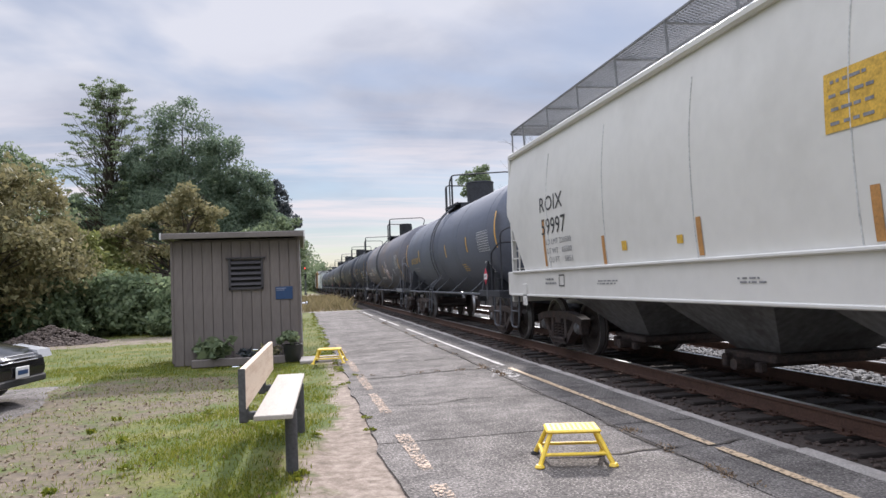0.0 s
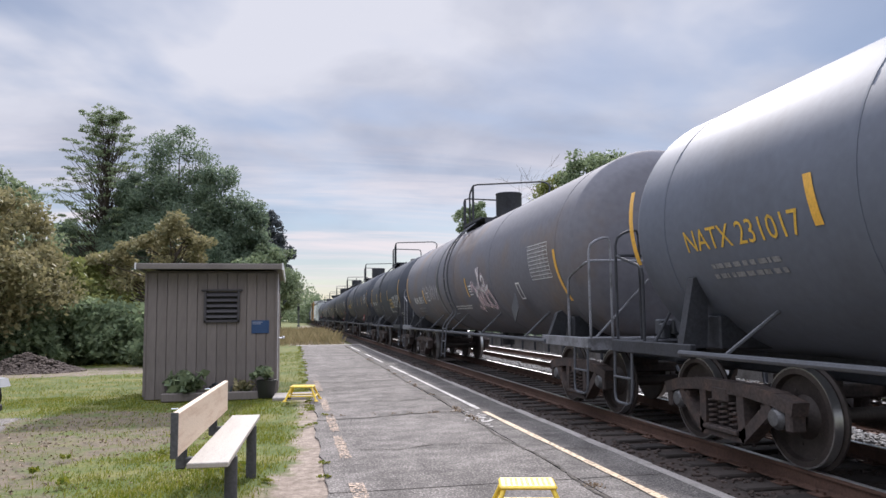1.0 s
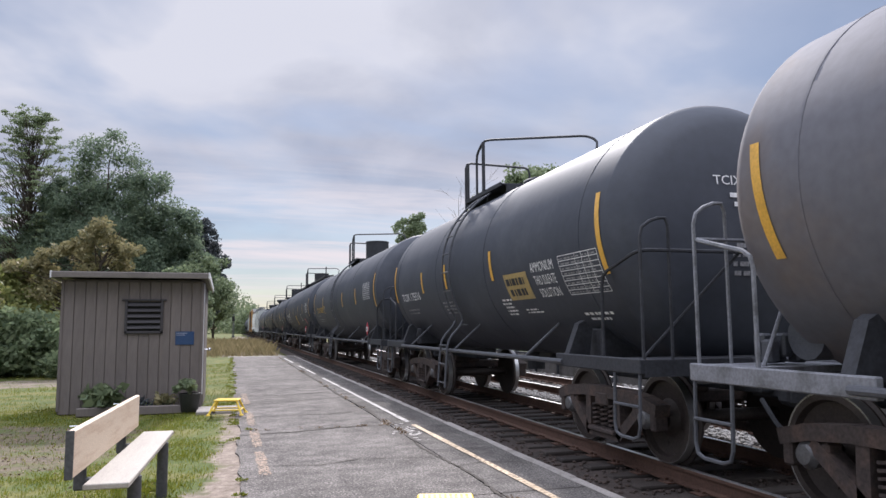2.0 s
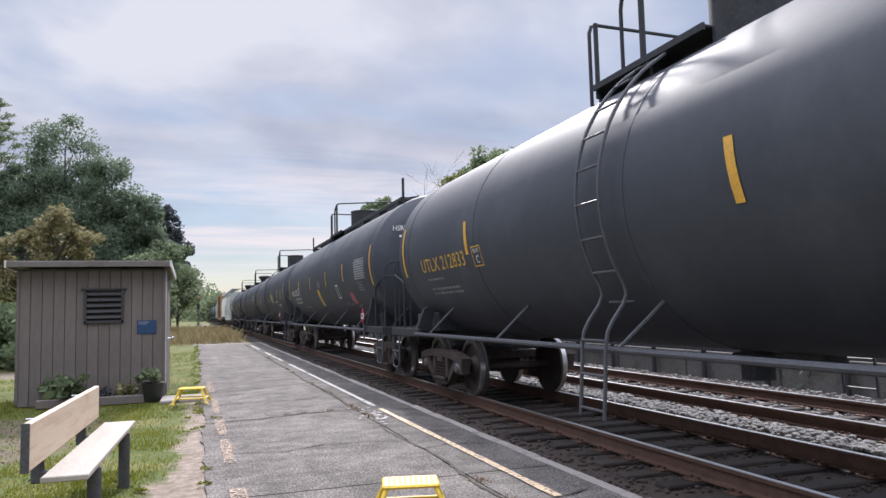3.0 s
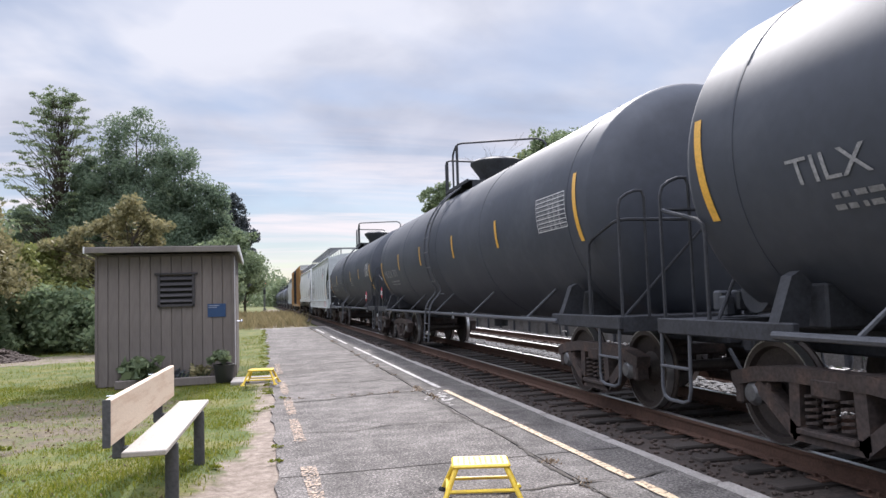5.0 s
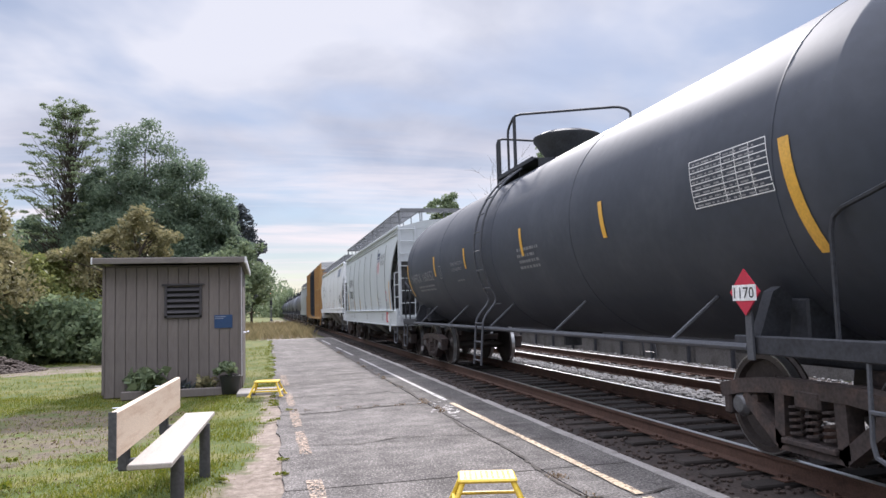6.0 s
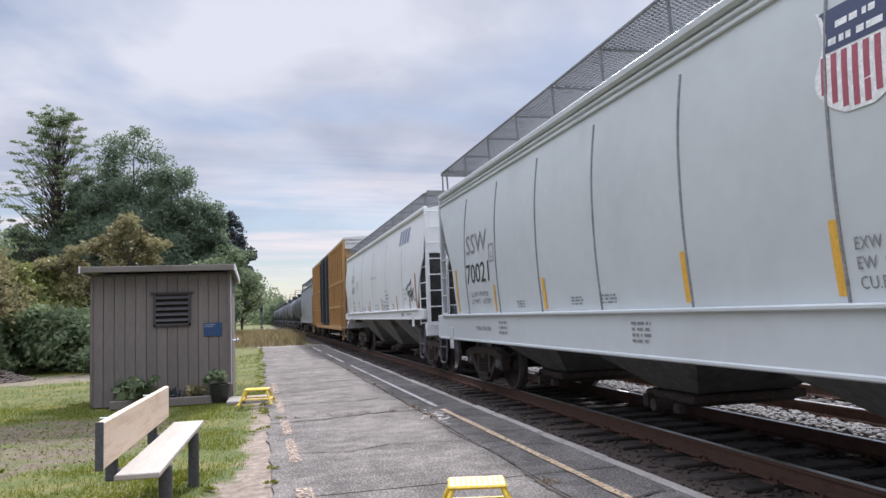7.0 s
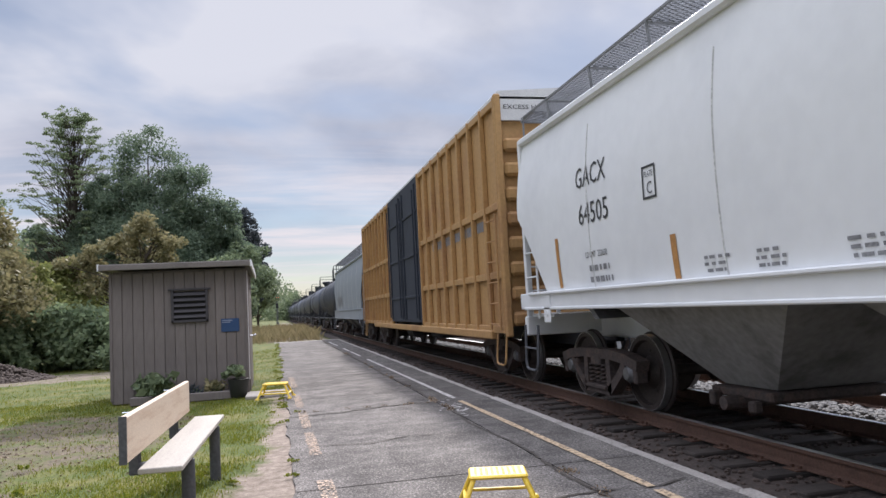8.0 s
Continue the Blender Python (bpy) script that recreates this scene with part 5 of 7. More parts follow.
# black tank car with large faded lettering
L = ENDS[8] - ENDS[7]
c = put_car(make_tank(L, "tank_black", dome="flare", size=(1.54, 2.53)), ENDS[7], ENDS[8], "black tank car with large faded white lettering")
text_on(c, S, "MULX 701", 7.3, 5.3, arc(-26.5), arc(9), "dim_paint")
bars_on(c, S, 6.6, 5.2, arc(-38), arc(-30), 2, "dim_paint", 60)
tapes(c, L, [(7.72, -43, -6, 0.12), (-7.5, -26, 8, 0.1), (-4.3, -20, -2, 0.1), (-1.4, -20, -2, 0.1), (1.8, -20, -2, 0.1), (4.7, -20, -2, 0.1)])
table_on(c, S, -6.2, -7.2, arc(-17), arc(1), 8)
hazard_placard(c, 8.0, -1.5, 1.62, "1170")

# black tank car with thermal protection lettering
L = ENDS[9] - ENDS[8]
c = put_car(make_tank(L, "tank_black", dome="flare", size=(1.54, 2.53)), ENDS[8], ENDS[9], "black tank car with yellow strips and faded lettering")
text_on(c, S, "WFRX 160652", 7.5, 4.87, arc(-24), arc(9.4), "dim_paint")
bars_on(c, S, 6.9, 4.9, arc(-35), arc(-27), 2, "grey_paint", 70)
tapes(c, L, [(4.6, -21, -3, 0.12), (7.9, -39, -3, 0.1), (-7.5, -39, -2, 0.12), (-4.33, -20, -3, 0.1), (-1.5, -20, -3, 0.1), (1.88, -20, -4, 0.1)])
frame_on(c, S, 4.2, 3.98, arc(-24), arc(-12.5), "dim_paint", 0.018)
text_on(c, S, "C", 4.13, 4.05, arc(-21.5), arc(4), "dim_paint")
text_on(c, S, "THERMAL PROTECTION", 3.08, 2.1, arc(-15.5), arc(3), "dim_paint")
text_on(c, S, "SYSTEM EQUIPPED", 3.06, 2.2, arc(-20.5), arc(3), "dim_paint")
bars_on(c, S, 2.8, 2.1, arc(-30), arc(-27), 1, "grey_paint", 71)
table_on(c, S, -6.23, -7.3, arc(-17), arc(0), 8)
bars_on(c, S, -1.2, -2.2, arc(-29), arc(-14), 4, "grey_paint", 72)
hazard_placard(c, -7.05, -1.60, 1.52, "1170")

# ---- covered hoppers ----
def side_x(z, bulge=0.06, foot=1.52):
    """Half the width of a hopper's side at height z: bulging in the middle, drawn in towards the eave."""
    t = (z - 1.5) / 2.5
    return foot + bulge * math.sin(math.pi * min(1, max(0, t)) ** 0.8) - 0.16 * max(0.0, t - 0.55) ** 1.6 * 2


SHIFT = [0.0]       # how far the marks of the car in hand lie from its middle


def hopper_surf(lift=0.008):
    def f(y, v):
        return Vector((-side_x(v) - lift, y + SHIFT[0], v))
    return f


HS = hopper_surf()
EAVE = 3.98


def make_hopper(L, m, sill=(1.08, 1.56), seams=5, eave_lines=0, cut=1.0, full=0.5):
    car = thing("covered_hopper", "x", "hopper car", group="freight cars of the train")
    B = L / 2 - 0.5
    zs = [sill[1] - 0.02 + (EAVE - sill[1] + 0.02) * i / 14 for i in range(15)]

    def end_y(z):
        t = (z - sill[1]) / (EAVE - sill[1])
        if t > full:
            return B
        if full < 0.7:
            return B - cut * (1 - max(0.0, t) / full) ** 0.8
        if t < 0.32:
            return B - cut - 0.2 * (0.32 - t)
        return B - cut * (1 - ((t - 0.32) / (full - 0.32)) ** 1.3)
    for s in (-1, 1):
        bm = BM()
        rows = []
        for z in zs:
            e = end_y(z)
            rows.append([(bm.verts.new((s * side_x(z), -e + 2 * e * k / 40, z)), bm.verts.new((s * (side_x(z) - 0.03), -e + 2 * e * k / 40, z))) for k in range(41)])
        for a, b in zip(rows, rows[1:]):
            for k in range(40):
                bm.faces.new((a[k][0], a[k + 1][0], b[k + 1][0], b[k][0]))
                bm.faces.new((a[k][1], b[k][1], b[k + 1][1], a[k + 1][1]))
            bm.faces.new((a[0][0], b[0][0], b[0][1], a[0][1])); bm.faces.new((a[-1][0], a[-1][1], b[-1][1], b[-1][0]))
        side = part("side_sheet", bm, M[m], car, "curved steel side sheet", True)
        for k in range(seams):
            y = (-1 + 2 * (k + 0.5) / seams) * (B - 1.3)
            bm = BM()
            pts = [Vector((s * (side_x(z) + 0.004), y, z)) for z in zs[:-2]]
            bent(bm, pts, 0.014 if m == "hop_grey" else 0.008, 6)
            part("seam", bm, M["hop_rib" if m == "hop_grey" else "hop_seam"], side, "weathered vertical weld seam", True)
        bm = BM()
        box(bm, (s * 1.56, 0, (sill[0] + sill[1]) / 2), (0.08, 2 * B, sill[1] - sill[0]), bev=0.015)
        sl = part("side_sill", bm, M[m], car, "deep side sill")
        for zz, ww, ll in ((sill[1] - 0.01, 1.575, 2 * B - 0.9), (sill[0] + 0.01, 1.55, 2 * B - 0.4)):
            bm = BM()
            box(bm, (s * ww, 0, zz), (0.14, ll, 0.045), bev=0.012)
            part("sill_flange", bm, M[m], sl)
        for e in (-1, 1):
            bm = BM()
            box(bm, (s * 1.61, e * (B - 1.15), sill[0] + 0.02), (0.02, 0.24, 0.42), bev=0.008)
            lathe(bm, [(s * 1.618, 0.05), (s * 1.63, 0.05)], 12, "x", (0, e * (B - 1.15), sill[0] - 0.06))
            part("jacking_pad", bm, M[m], sl)
        bm = BM()
        ex = side_x(EAVE)
        box(bm, (s * (ex + 0.03), 0, EAVE + 0.01), (0.10, 2 * B, 0.12), bev=0.03)
        for k in range(eave_lines):
            zz = EAVE - 0.10 - 0.09 * k
            box(bm, (s * (side_x(zz) + 0.01), 0, zz), (0.05, 2 * B - 0.1, 0.045), bev=0.012)
        part("eave_rail", bm, M[m], car)
        # running board along the roof
        bm = BM()
        x0, x1 = ex - 0.70, ex + 0.0
        z0 = EAVE + (0.40 if m == "hop_white" else 0.54)
        n = int((2 * B - 0.5) / 0.065)
        for k in range(n):
            y = -B + 0.25 + k * 0.065
            a, b2 = (s * x0, y, z0), (s * x1, y + 0.35, z0)
            rod(bm, a, b2, 0.012, 3); rod(bm, (s * x0, y + 0.35, z0 + 0.004), (s * x1, y, z0 + 0.004), 0.012, 3)
        for x, z in ((x0, z0), (x1, z0)):
            rod(bm, (s * x, -B + 0.2, z), (s * x, B - 0.2, z), 0.022, 6)
        part("running_board", bm, M["mesh_walk"], car, "grey expanded metal running board")
        for k in range(int(2 * B / 1.45) + 1):
            bm = BM()
            y = -B + 0.25 + k * 1.45
            rod(bm, (s * (ex - 0.03), y, EAVE), (s * x1, y, z0), 0.02, 5); rod(bm, (s * x1, y, z0 - 0.03), (s * x0, y, z0 - 0.03), 0.022, 5); rod(bm, (s * x0, y, EAVE + 0.12), (s * x0, y, z0), 0.018, 5)
            part("roof_bracket", bm, M["mesh_walk"], car)
    bm = BM()
    ex = side_x(EAVE)
    slab(bm, [(-ex, EAVE), (-ex * 0.5, EAVE + 0.2), (0, EAVE + 0.27), (ex * 0.5, EAVE + 0.2), (ex, EAVE), (ex, EAVE - 0.05), (-ex, EAVE - 0.05)], "y", -B, B)
    part("roof", bm, M[m], car)
    # hopper bottoms with their gates
    nh = 4 if L > 17.5 else 3
    span = (2 * B - 4.6) / nh
    for k in range(nh):
        yc = -(B - 2.3) + span * (k + 0.5)
        bm = BM()
        lo, hi = 0.46, sill[0] + 0.25
        a = [bm.verts.new(p) for p in ((-1.5, yc - span / 2 + 0.04, hi), (1.5, yc - span / 2 + 0.04, hi), (1.5, yc + span / 2 - 0.04, hi), (-1.5, yc + span / 2 - 0.04, hi))]
        b = [bm.verts.new(p) for p in ((-0.62, yc - 0.42, lo), (0.62, yc - 0.42, lo), (0.62, yc + 0.42, lo), (-0.62, yc + 0.42, lo))]
        for i in range(4):
            bm.faces.new((a[i], a[(i + 1) % 4], b[(i + 1) % 4], b[i]))
        bm.faces.new(b); bm.faces.new(a)
        # the shade under the car is put into the bottom's colour
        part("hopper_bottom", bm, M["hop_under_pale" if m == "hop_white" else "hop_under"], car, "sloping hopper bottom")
        bm = BM()
        box(bm, (0, yc, 0.40), (1.5, 1.0, 0.10), bev=0.02)
        rod(bm, (-0.95, yc, 0.32), (0.95, yc, 0.32), 0.07, 12)
        box(bm, (-0.8, yc + 0.35, 0.33), (0.12, 0.1, 0.16), bev=0.02); box(bm, (-0.8, yc - 0.3, 0.30), (0.1, 0.12, 0.12), bev=0.02)
        part("outlet_gate", bm, M["truck"], car, "rusty discharge gate")
    # ends: upper wall, slope sheet, posts, ladders, platform
    for s in (-1, 1):
        bm = BM()
        box(bm, (0, s * (B - 0.03), 3.48), (2 * side_x(3.6) - 0.1, 0.05, 1.04))
        box(bm, (0, s * (B - 0.03), 2.96), (2.9, 0.12, 0.10))
        part("end_wall", bm, M[m], car)
        bm = BM()
        zc, xe = EAVE + (0.40 if m == "hop_white" else 0.54), side_x(EAVE) - 0.02
        for k in range(7):
            rod(bm, (-xe, s * (B - 0.08 - 0.08 * k), zc), (xe, s * (B - 0.08 - 0.08 * k), zc), 0.012, 4)
        for x in (-xe, -xe * 0.5, 0, xe * 0.5, xe):
            box(bm, (x, s * (B - 0.32), zc - 0.02), (0.04, 0.56, 0.04)); rod(bm, (x, s * (B - 0.1), EAVE), (x, s * (B - 0.1), zc), 0.018, 5)
        box(bm, (0, s * (B - 0.02), zc), (2 * xe, 0.03, 0.09))
        part("roof_crossover", bm, M["mesh_walk"], car, "grated crosswise platform on the roof")
        bm = BM()
        slab(bm, [(s * (B - 0.12), 2.98), (s * (B - 0.18), 2.98), (s * (B - 2.55), 1.2), (s * (B - 2.42), 1.2)], "x", -1.48, 1.48)
        # the dark of the shaded end recess is in the sheet's colour
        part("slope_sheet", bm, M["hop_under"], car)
        bm = BM()
        box(bm, (0, s * (B - 1.2), 1.02), (0.6, 2.6, 0.34), bev=0.02)
        box(bm, (0, s * (B - 0.05), 1.08), (3.1, 0.12, 0.3), bev=0.02)
        box(bm, (0, s * (B - 0.55), 1.24), (2.9, 0.9, 0.04))
        part("end_sill", bm, M[m], car)
        for sx in (-1, 1):
            bm = BM()
            box(bm, (sx * 1.46, s * (B - 0.03), 2.55), (0.09, 0.09, 2.9), bev=0.01)
            box(bm, (sx * 0.98, s * (B - 0.01), 2.55), (0.06, 0.05, 2.9), bev=0.01)
            part("corner_post", bm, M[m], car)
            bm = BM()
            for k in range(8):
                z = 1.25 + 0.38 * k
                rod(bm, (sx * 0.98, s * (B + 0.06), z), (sx * 1.46, s * (B + 0.06), z), 0.014, 6)
            bent(bm, [(sx * 1.53, s * (B - 0.62), 1.2), (sx * 1.53, s * (B - 0.62), 2.35), (sx * 1.50, s * (B - 0.75), 2.6)], 0.018, 6)
            for k in range(4):
                rod(bm, (sx * 1.52, s * (B - 0.62), 1.45 + 0.38 * k), (sx * 1.5, s * (B - 0.05), 1.45 + 0.38 * k), 0.014, 6)
            part("ladder", bm, M[m], car, "steel end ladder rungs")
            bm = BM()
            bent(bm, [(sx * 1.56, s * (B - 0.05), 1.1), (sx * 1.58, s * (B - 0.05), 0.42), (sx * 1.58, s * (B - 0.55), 0.42), (sx * 1.56, s * (B - 0.6), 1.1)], 0.02, 6)
            rod(bm, (sx * 1.58, s * (B - 0.05), 0.75), (sx * 1.58, s * (B - 0.57), 0.75), 0.016, 6)
            part("step", bm, M["pipe_grey"], car, "steel corner step")
    bm = BM()
    rod(bm, (-0.7, -(B - 0.75), 1.5), (0.7, -(B - 0.75), 1.5), 0.19, 14)
    box(bm, (0.5, -(B - 0.6), 1.9), (0.3, 0.25, 0.4), bev=0.03)
    part("brake_gear", bm, M["pipe_grey"], car, "grey brake cylinder", True)
    add_trucks(car, L, 2.0)
    add_couplers(car, L)
    return car


def strips(car, rows, m="tape_brown"):
    for y, z0, z1, w in rows:
        patch_on(car, HS, y + w / 2, y - w / 2, z0, z1, m, "reflective_strip")


def sill_surf(y, v):
    return Vector((-1.607, y + SHIFT[0], v))


# beige covered hopper
c = put_car(make_hopper(ENDS[1] - ENDS[0], "hop_beige", seams=6), ENDS[0], ENDS[1], "beige covered hopper car with black lettering")
text_on(c, HS, "ROIX", 6.4, 5.25, 2.60, 0.27, "black_paint")
text_on(c, HS, "59997", 6.35, 5.15, 2.18, 0.29, "black_paint")
for i, w in enumerate(("LD LMT 220500", "LT WT   65500", "CU FT    5851")):
    text_on(c, HS, w, 6.15 - 0.03 * i, 4.95, 2.0 - 0.16 * i, 0.095, "grey_paint")
strips(c, [(6.25, 1.62, 2.45, 0.10), (3.7, 1.58, 2.0, 0.10), (1.12, 1.6, 2.03, 0.10), (-1.4, 1.6, 2.04, 0.10), (-3.9, 1.6, 2.0, 0.1), (-6.3, 1.62, 2.4, 0.1)])
patch_on(c, HS, -0.93, -1.6, 2.52, 3.02, "yellow_paint")
for i in range(4):
    bars_on(c, hopper_surf(0.012), -0.98, -1.54, 2.56 + 0.115 * i, 2.63 + 0.115 * i, 1, "grey_paint", 80 + i, 0.5)
patch_on(c, HS, 1.62, 1.48, 1.76, 1.86, "yellow_paint")
patch_on(c, HS, 3.1, 2.95, 1.75, 1.88, "yellow_paint")
bars_on(c, sill_surf, 3.9, 3.1, 1.28, 1.36, 2, "grey_paint", 85)
bars_on(c, sill_surf, 0.4, -0.1, 1.28, 1.36, 2, "grey_paint", 86)
frame_on(c, sill_surf, 5.5, 5.25, 1.26, 1.46, "black_paint", 0.02)
bars_on(c, sill_surf, 6.2, 5.6, 1.28, 1.42, 2, "grey_paint", 87)

# grey covered hopper with a shield
SHIFT[0] = 0.22
c = put_car(make_hopper(ENDS[10] - ENDS[9] - 0.44, "hop_grey", sill=(0.94, 1.42), seams=7, eave_lines=2, cut=1.25, full=0.9), ENDS[9], ENDS[10] - 0.44, "light grey covered hopper car with striped shield")
text_on(c, HS, "SSW", 5.1, 3.86, 2.52, 0.36, "grey_paint")
text_on(c, HS, "70021", 5.15, 3.8, 1.98, 0.36, "black_paint")
for i, w in enumerate(("LD LMT 199300 LB", "LT WT   63700")):
    text_on(c, HS, w, 4.95, 3.95 - 0.1 * i, 1.74 - 0.13 * i, 0.085, "grey_paint")
strips(c, [(-1.98, 1.48, 1.95, 0.10), (-3.8, 1.48, 2.0, 0.10), (-6.4, 1.46, 2.35, 0.1), (1.45, 1.46, 1.9, 0.10), (3.6, 1.46, 1.9, 0.08), (5.9, 1.46, 2.3, 0.1)], "tape")
ss = hopper_surf(0.010)
bm = BM()
def shield_half(t):
    """Half the shield's width at the share t of its height: full below, waisted above, flaring to the corners."""
    if t < 0.40:
        return 0.375 * math.sin(math.pi / 2 * min(1, (t + 0.045) / 0.38) ** 0.75)
    return 0.375 - 0.075 * math.sin(math.pi * (t - 0.40) / 0.60)


def shield_top(x):
    return 0.68 + 0.10 * (abs(x) / 0.375) ** 1.3 + 0.05 * max(0.0, 1 - abs(x) / 0.12)


def shield_shape(t0, t1, inset):
    """The shield's outline between two shares of its height, drawn in by an inset."""
    right = [(max(0.0, shield_half(t0 + (t1 - t0) * k / 16) - inset), 0.78 * (t0 + (t1 - t0) * k / 16)) for k in range(17)]
    top = [(x, shield_top(x) - inset) for x in [right[-1][0] * (1 - k / 8) for k in range(1, 16)]] if t1 == 1 else []
    if t1 == 1:
        right[-1] = (right[-1][0], right[-1][1] - inset)
    return right + top + [(-x, z) for x, z in right[::-1]]


bm.faces.new([bm.verts.new((4.12 + x, 2.69 + z, 0)) for x, z in shield_shape(0.0, 1, 0.0)])
lay(c, "shield", bm, HS, "white_paint", 0.2)
for k in range(7):
    x = -0.315 + k * 0.09
    foot = next(t / 50 for t in range(50) if shield_half(t / 50) - 0.035 > abs(x + 0.025))
    bm = BM()
    quad(bm, 4.12 + x, 2.69 + 0.78 * foot + 0.025, 4.12 + x + 0.05, 3.12)
    lay(c, "shield_stripe", bm, ss, "shield_red", 0.3)
bm = BM()
bm.faces.new([bm.verts.new((4.12 + x, 2.69 + z, 0)) for x, z in shield_shape(0.575, 1, 0.035)])
lay(c, "shield_panel", bm, ss, "shield_blue", 0.3)
for v, w in ((3.165, 0.27), (3.275, 0.24)):
    bars_on(c, hopper_surf(0.013), -4.12 + w, -4.12 - w, v, v + 0.075, 1, "white_paint", 90 + int(v * 100), 0.8)
text_on(c, HS, "BUILDING", -4.62, -5.50, 3.20, 0.15, "grey_paint")
text_on(c, HS, "AMERICA", -4.62, -5.45, 2.98, 0.15, "grey_paint")
for i, w in enumerate(("EXW 10-8  H", "EW  9-11  H", "CU.FT. 4750")):
    text_on(c, HS, w, -3.95, -4.5, 1.78 - 0.13 * i, 0.085, "grey_paint")
frame_on(c, HS, 3.75, 3.5, 2.3, 2.6, "grey_paint", 0.02)
text_on(c, HS, "C", 3.66, 3.58, 2.36, 0.1, "grey_paint")
frame_on(c, HS, -5.6, -5.85, 1.75, 2.05, "red_paint", 0.03)
bars_on(c, HS, -5.65, -6.2, 1.48, 1.68, 4, "grey_paint", 95)
for y in (2.6, -0.2, 0.6):
    bars_on(c, HS, y, y - 0.4, 1.5, 1.62, 3, "grey_paint", 96 + int(y * 10))
for y, r in ((3.3, 3), (-1.0, 4), (-4.9, 4)):
    bars_on(c, sill_surf, y, y - 0.45, 1.08, 1.32, r, "grey_paint", 97 + int(y))
patch_on(c, sill_surf, -5.95, -6.35, 1.03, 1.36, "red_paint"); patch_on(c, lambda y, v: Vector((-1.610, y, v)), -6.0, -6.3, 1.08, 1.3, "trim_white")
text_on(c, sill_surf, '2" TREAD COND. SHOES', 4.6, 3.7, 1.14, 0.07, "black_paint")

# white covered hopper
SHIFT[0] = 0.0
c = put_car(make_hopper(ENDS[11] - ENDS[10], "hop_white", sill=(1.34, 1.58), seams=5), ENDS[10], ENDS[11], "white covered hopper car with sprayed tag")
text_on(c, HS, "GACX", 5.65, 4.8, 2.85, 0.26, "black_paint")
text_on(c, HS, "64505", 5.6, 4.78, 2.38, 0.26, "black_paint")
frame_on(c, HS, 3.95, 3.68, 2.45, 2.8, "black_paint", 0.025)
text_on(c, HS, "PLATE", 3.9, 3.73, 2.68, 0.06, "black_paint"); text_on(c, HS, "C", 3.86, 3.76, 2.5, 0.13, "black_paint")
text_on(c, HS, "LD LMT  222600", 5.5, 4.9, 1.96, 0.075, "black_paint")
bars_on(c, HS, 5.45, 4.75, 1.62, 1.9, 2, "grey_paint", 100)
strips(c, [(3.46, 1.6, 2.04, 0.10), (0.83, 1.6, 1.99, 0.10), (-1.8, 1.57, 2.0, 0.11), (-4.4, 1.57, 2.0, 0.11), (-7.05, 1.56, 2.48, 0.12), (6.4, 1.62, 2.3, 0.1)])
bm = BM()      # a faded company mark as plain slanted blocks
for k in range(4):
    x = 4.85 + 0.36 * k
    bm.faces.new([bm.verts.new(p) for p in ((x, 3.36, 0), (x + 0.27, 3.36, 0), (x + 0.37, 3.76, 0), (x + 0.10, 3.76, 0))])
lay(c, "company_mark", bm, HS, "blue_paint", 0.2)
for st in ([(-5.85, 2.12), (-6.1, 2.2), (-6.45, 2.28), (-6.55, 2.35), (-6.5, 2.2)], [(-6.0, 2.15), (-6.1, 1.95), (-6.2, 2.08), (-6.25, 1.75)], [(-6.15, 1.8), (-6.4, 1.98), (-6.5, 1.8), (-6.55, 2.1), (-6.6, 1.82)],
           [(-6.1, 2.02), (-6.35, 2.05), (-6.55, 2.15)], [(-6.6, 1.95), (-6.8, 2.12), (-6.7, 1.95), (-6.92, 1.8)], [(-6.15, 1.75), (-6.3, 1.55)]):
    stroke_on(c, ss, st, 0.045, "black_paint")
text_on(c, HS, "DO NOT HAMMER ON CAR", 0.38, -0.85, 2.68, 0.09, "grey_paint")
text_on(c, HS, "WARNING", -2.05, -2.45, 1.84, 0.09, "grey_paint")
bars_on(c, HS, -2.0, -2.55, 1.6, 1.8, 4, "grey_paint", 102)
for i, w in enumerate(("EXTERIOR PAINT", "INTERIOR LINING")):
    text_on(c, HS, w, -2.5, -2.95, 2.15 - 0.32 * i, 0.07, "grey_paint")
    bars_on(c, HS, -2.5, -3.1, 1.92 - 0.32 * i, 2.12 - 0.32 * i, 2, "grey_paint", 103 + i)
for i, w in enumerate(("OPEN HATCH COVERS", "BEFORE UNLOADING CAR")):
    text_on(c, HS, w, -0.35, -1.15 - 0.05 * i, 1.75 - 0.11 * i, 0.07, "grey_paint")
for i, w in enumerate(("EXW 10-8  H", "EW   9-9  H 15-2", "CU FT 5284")):
    text_on(c, HS, w, -5.35, -5.75 - 0.1 * (i == 1), 2.1 - 0.13 * i, 0.075, "grey_paint")
for y in (1.3, 2.3, 3.0, -3.6):
    bars_on(c, HS, y, y - 0.4, 1.62, 1.8, 3, "grey_paint", 105 + int(y * 10))
bars_on(c, sill_surf, -5.9, -6.6, 1.44, 1.5, 1, "grey_paint", 110); patch_on(c, sill_surf, -5.3, -5.55, 1.42, 1.5, "grey_paint")

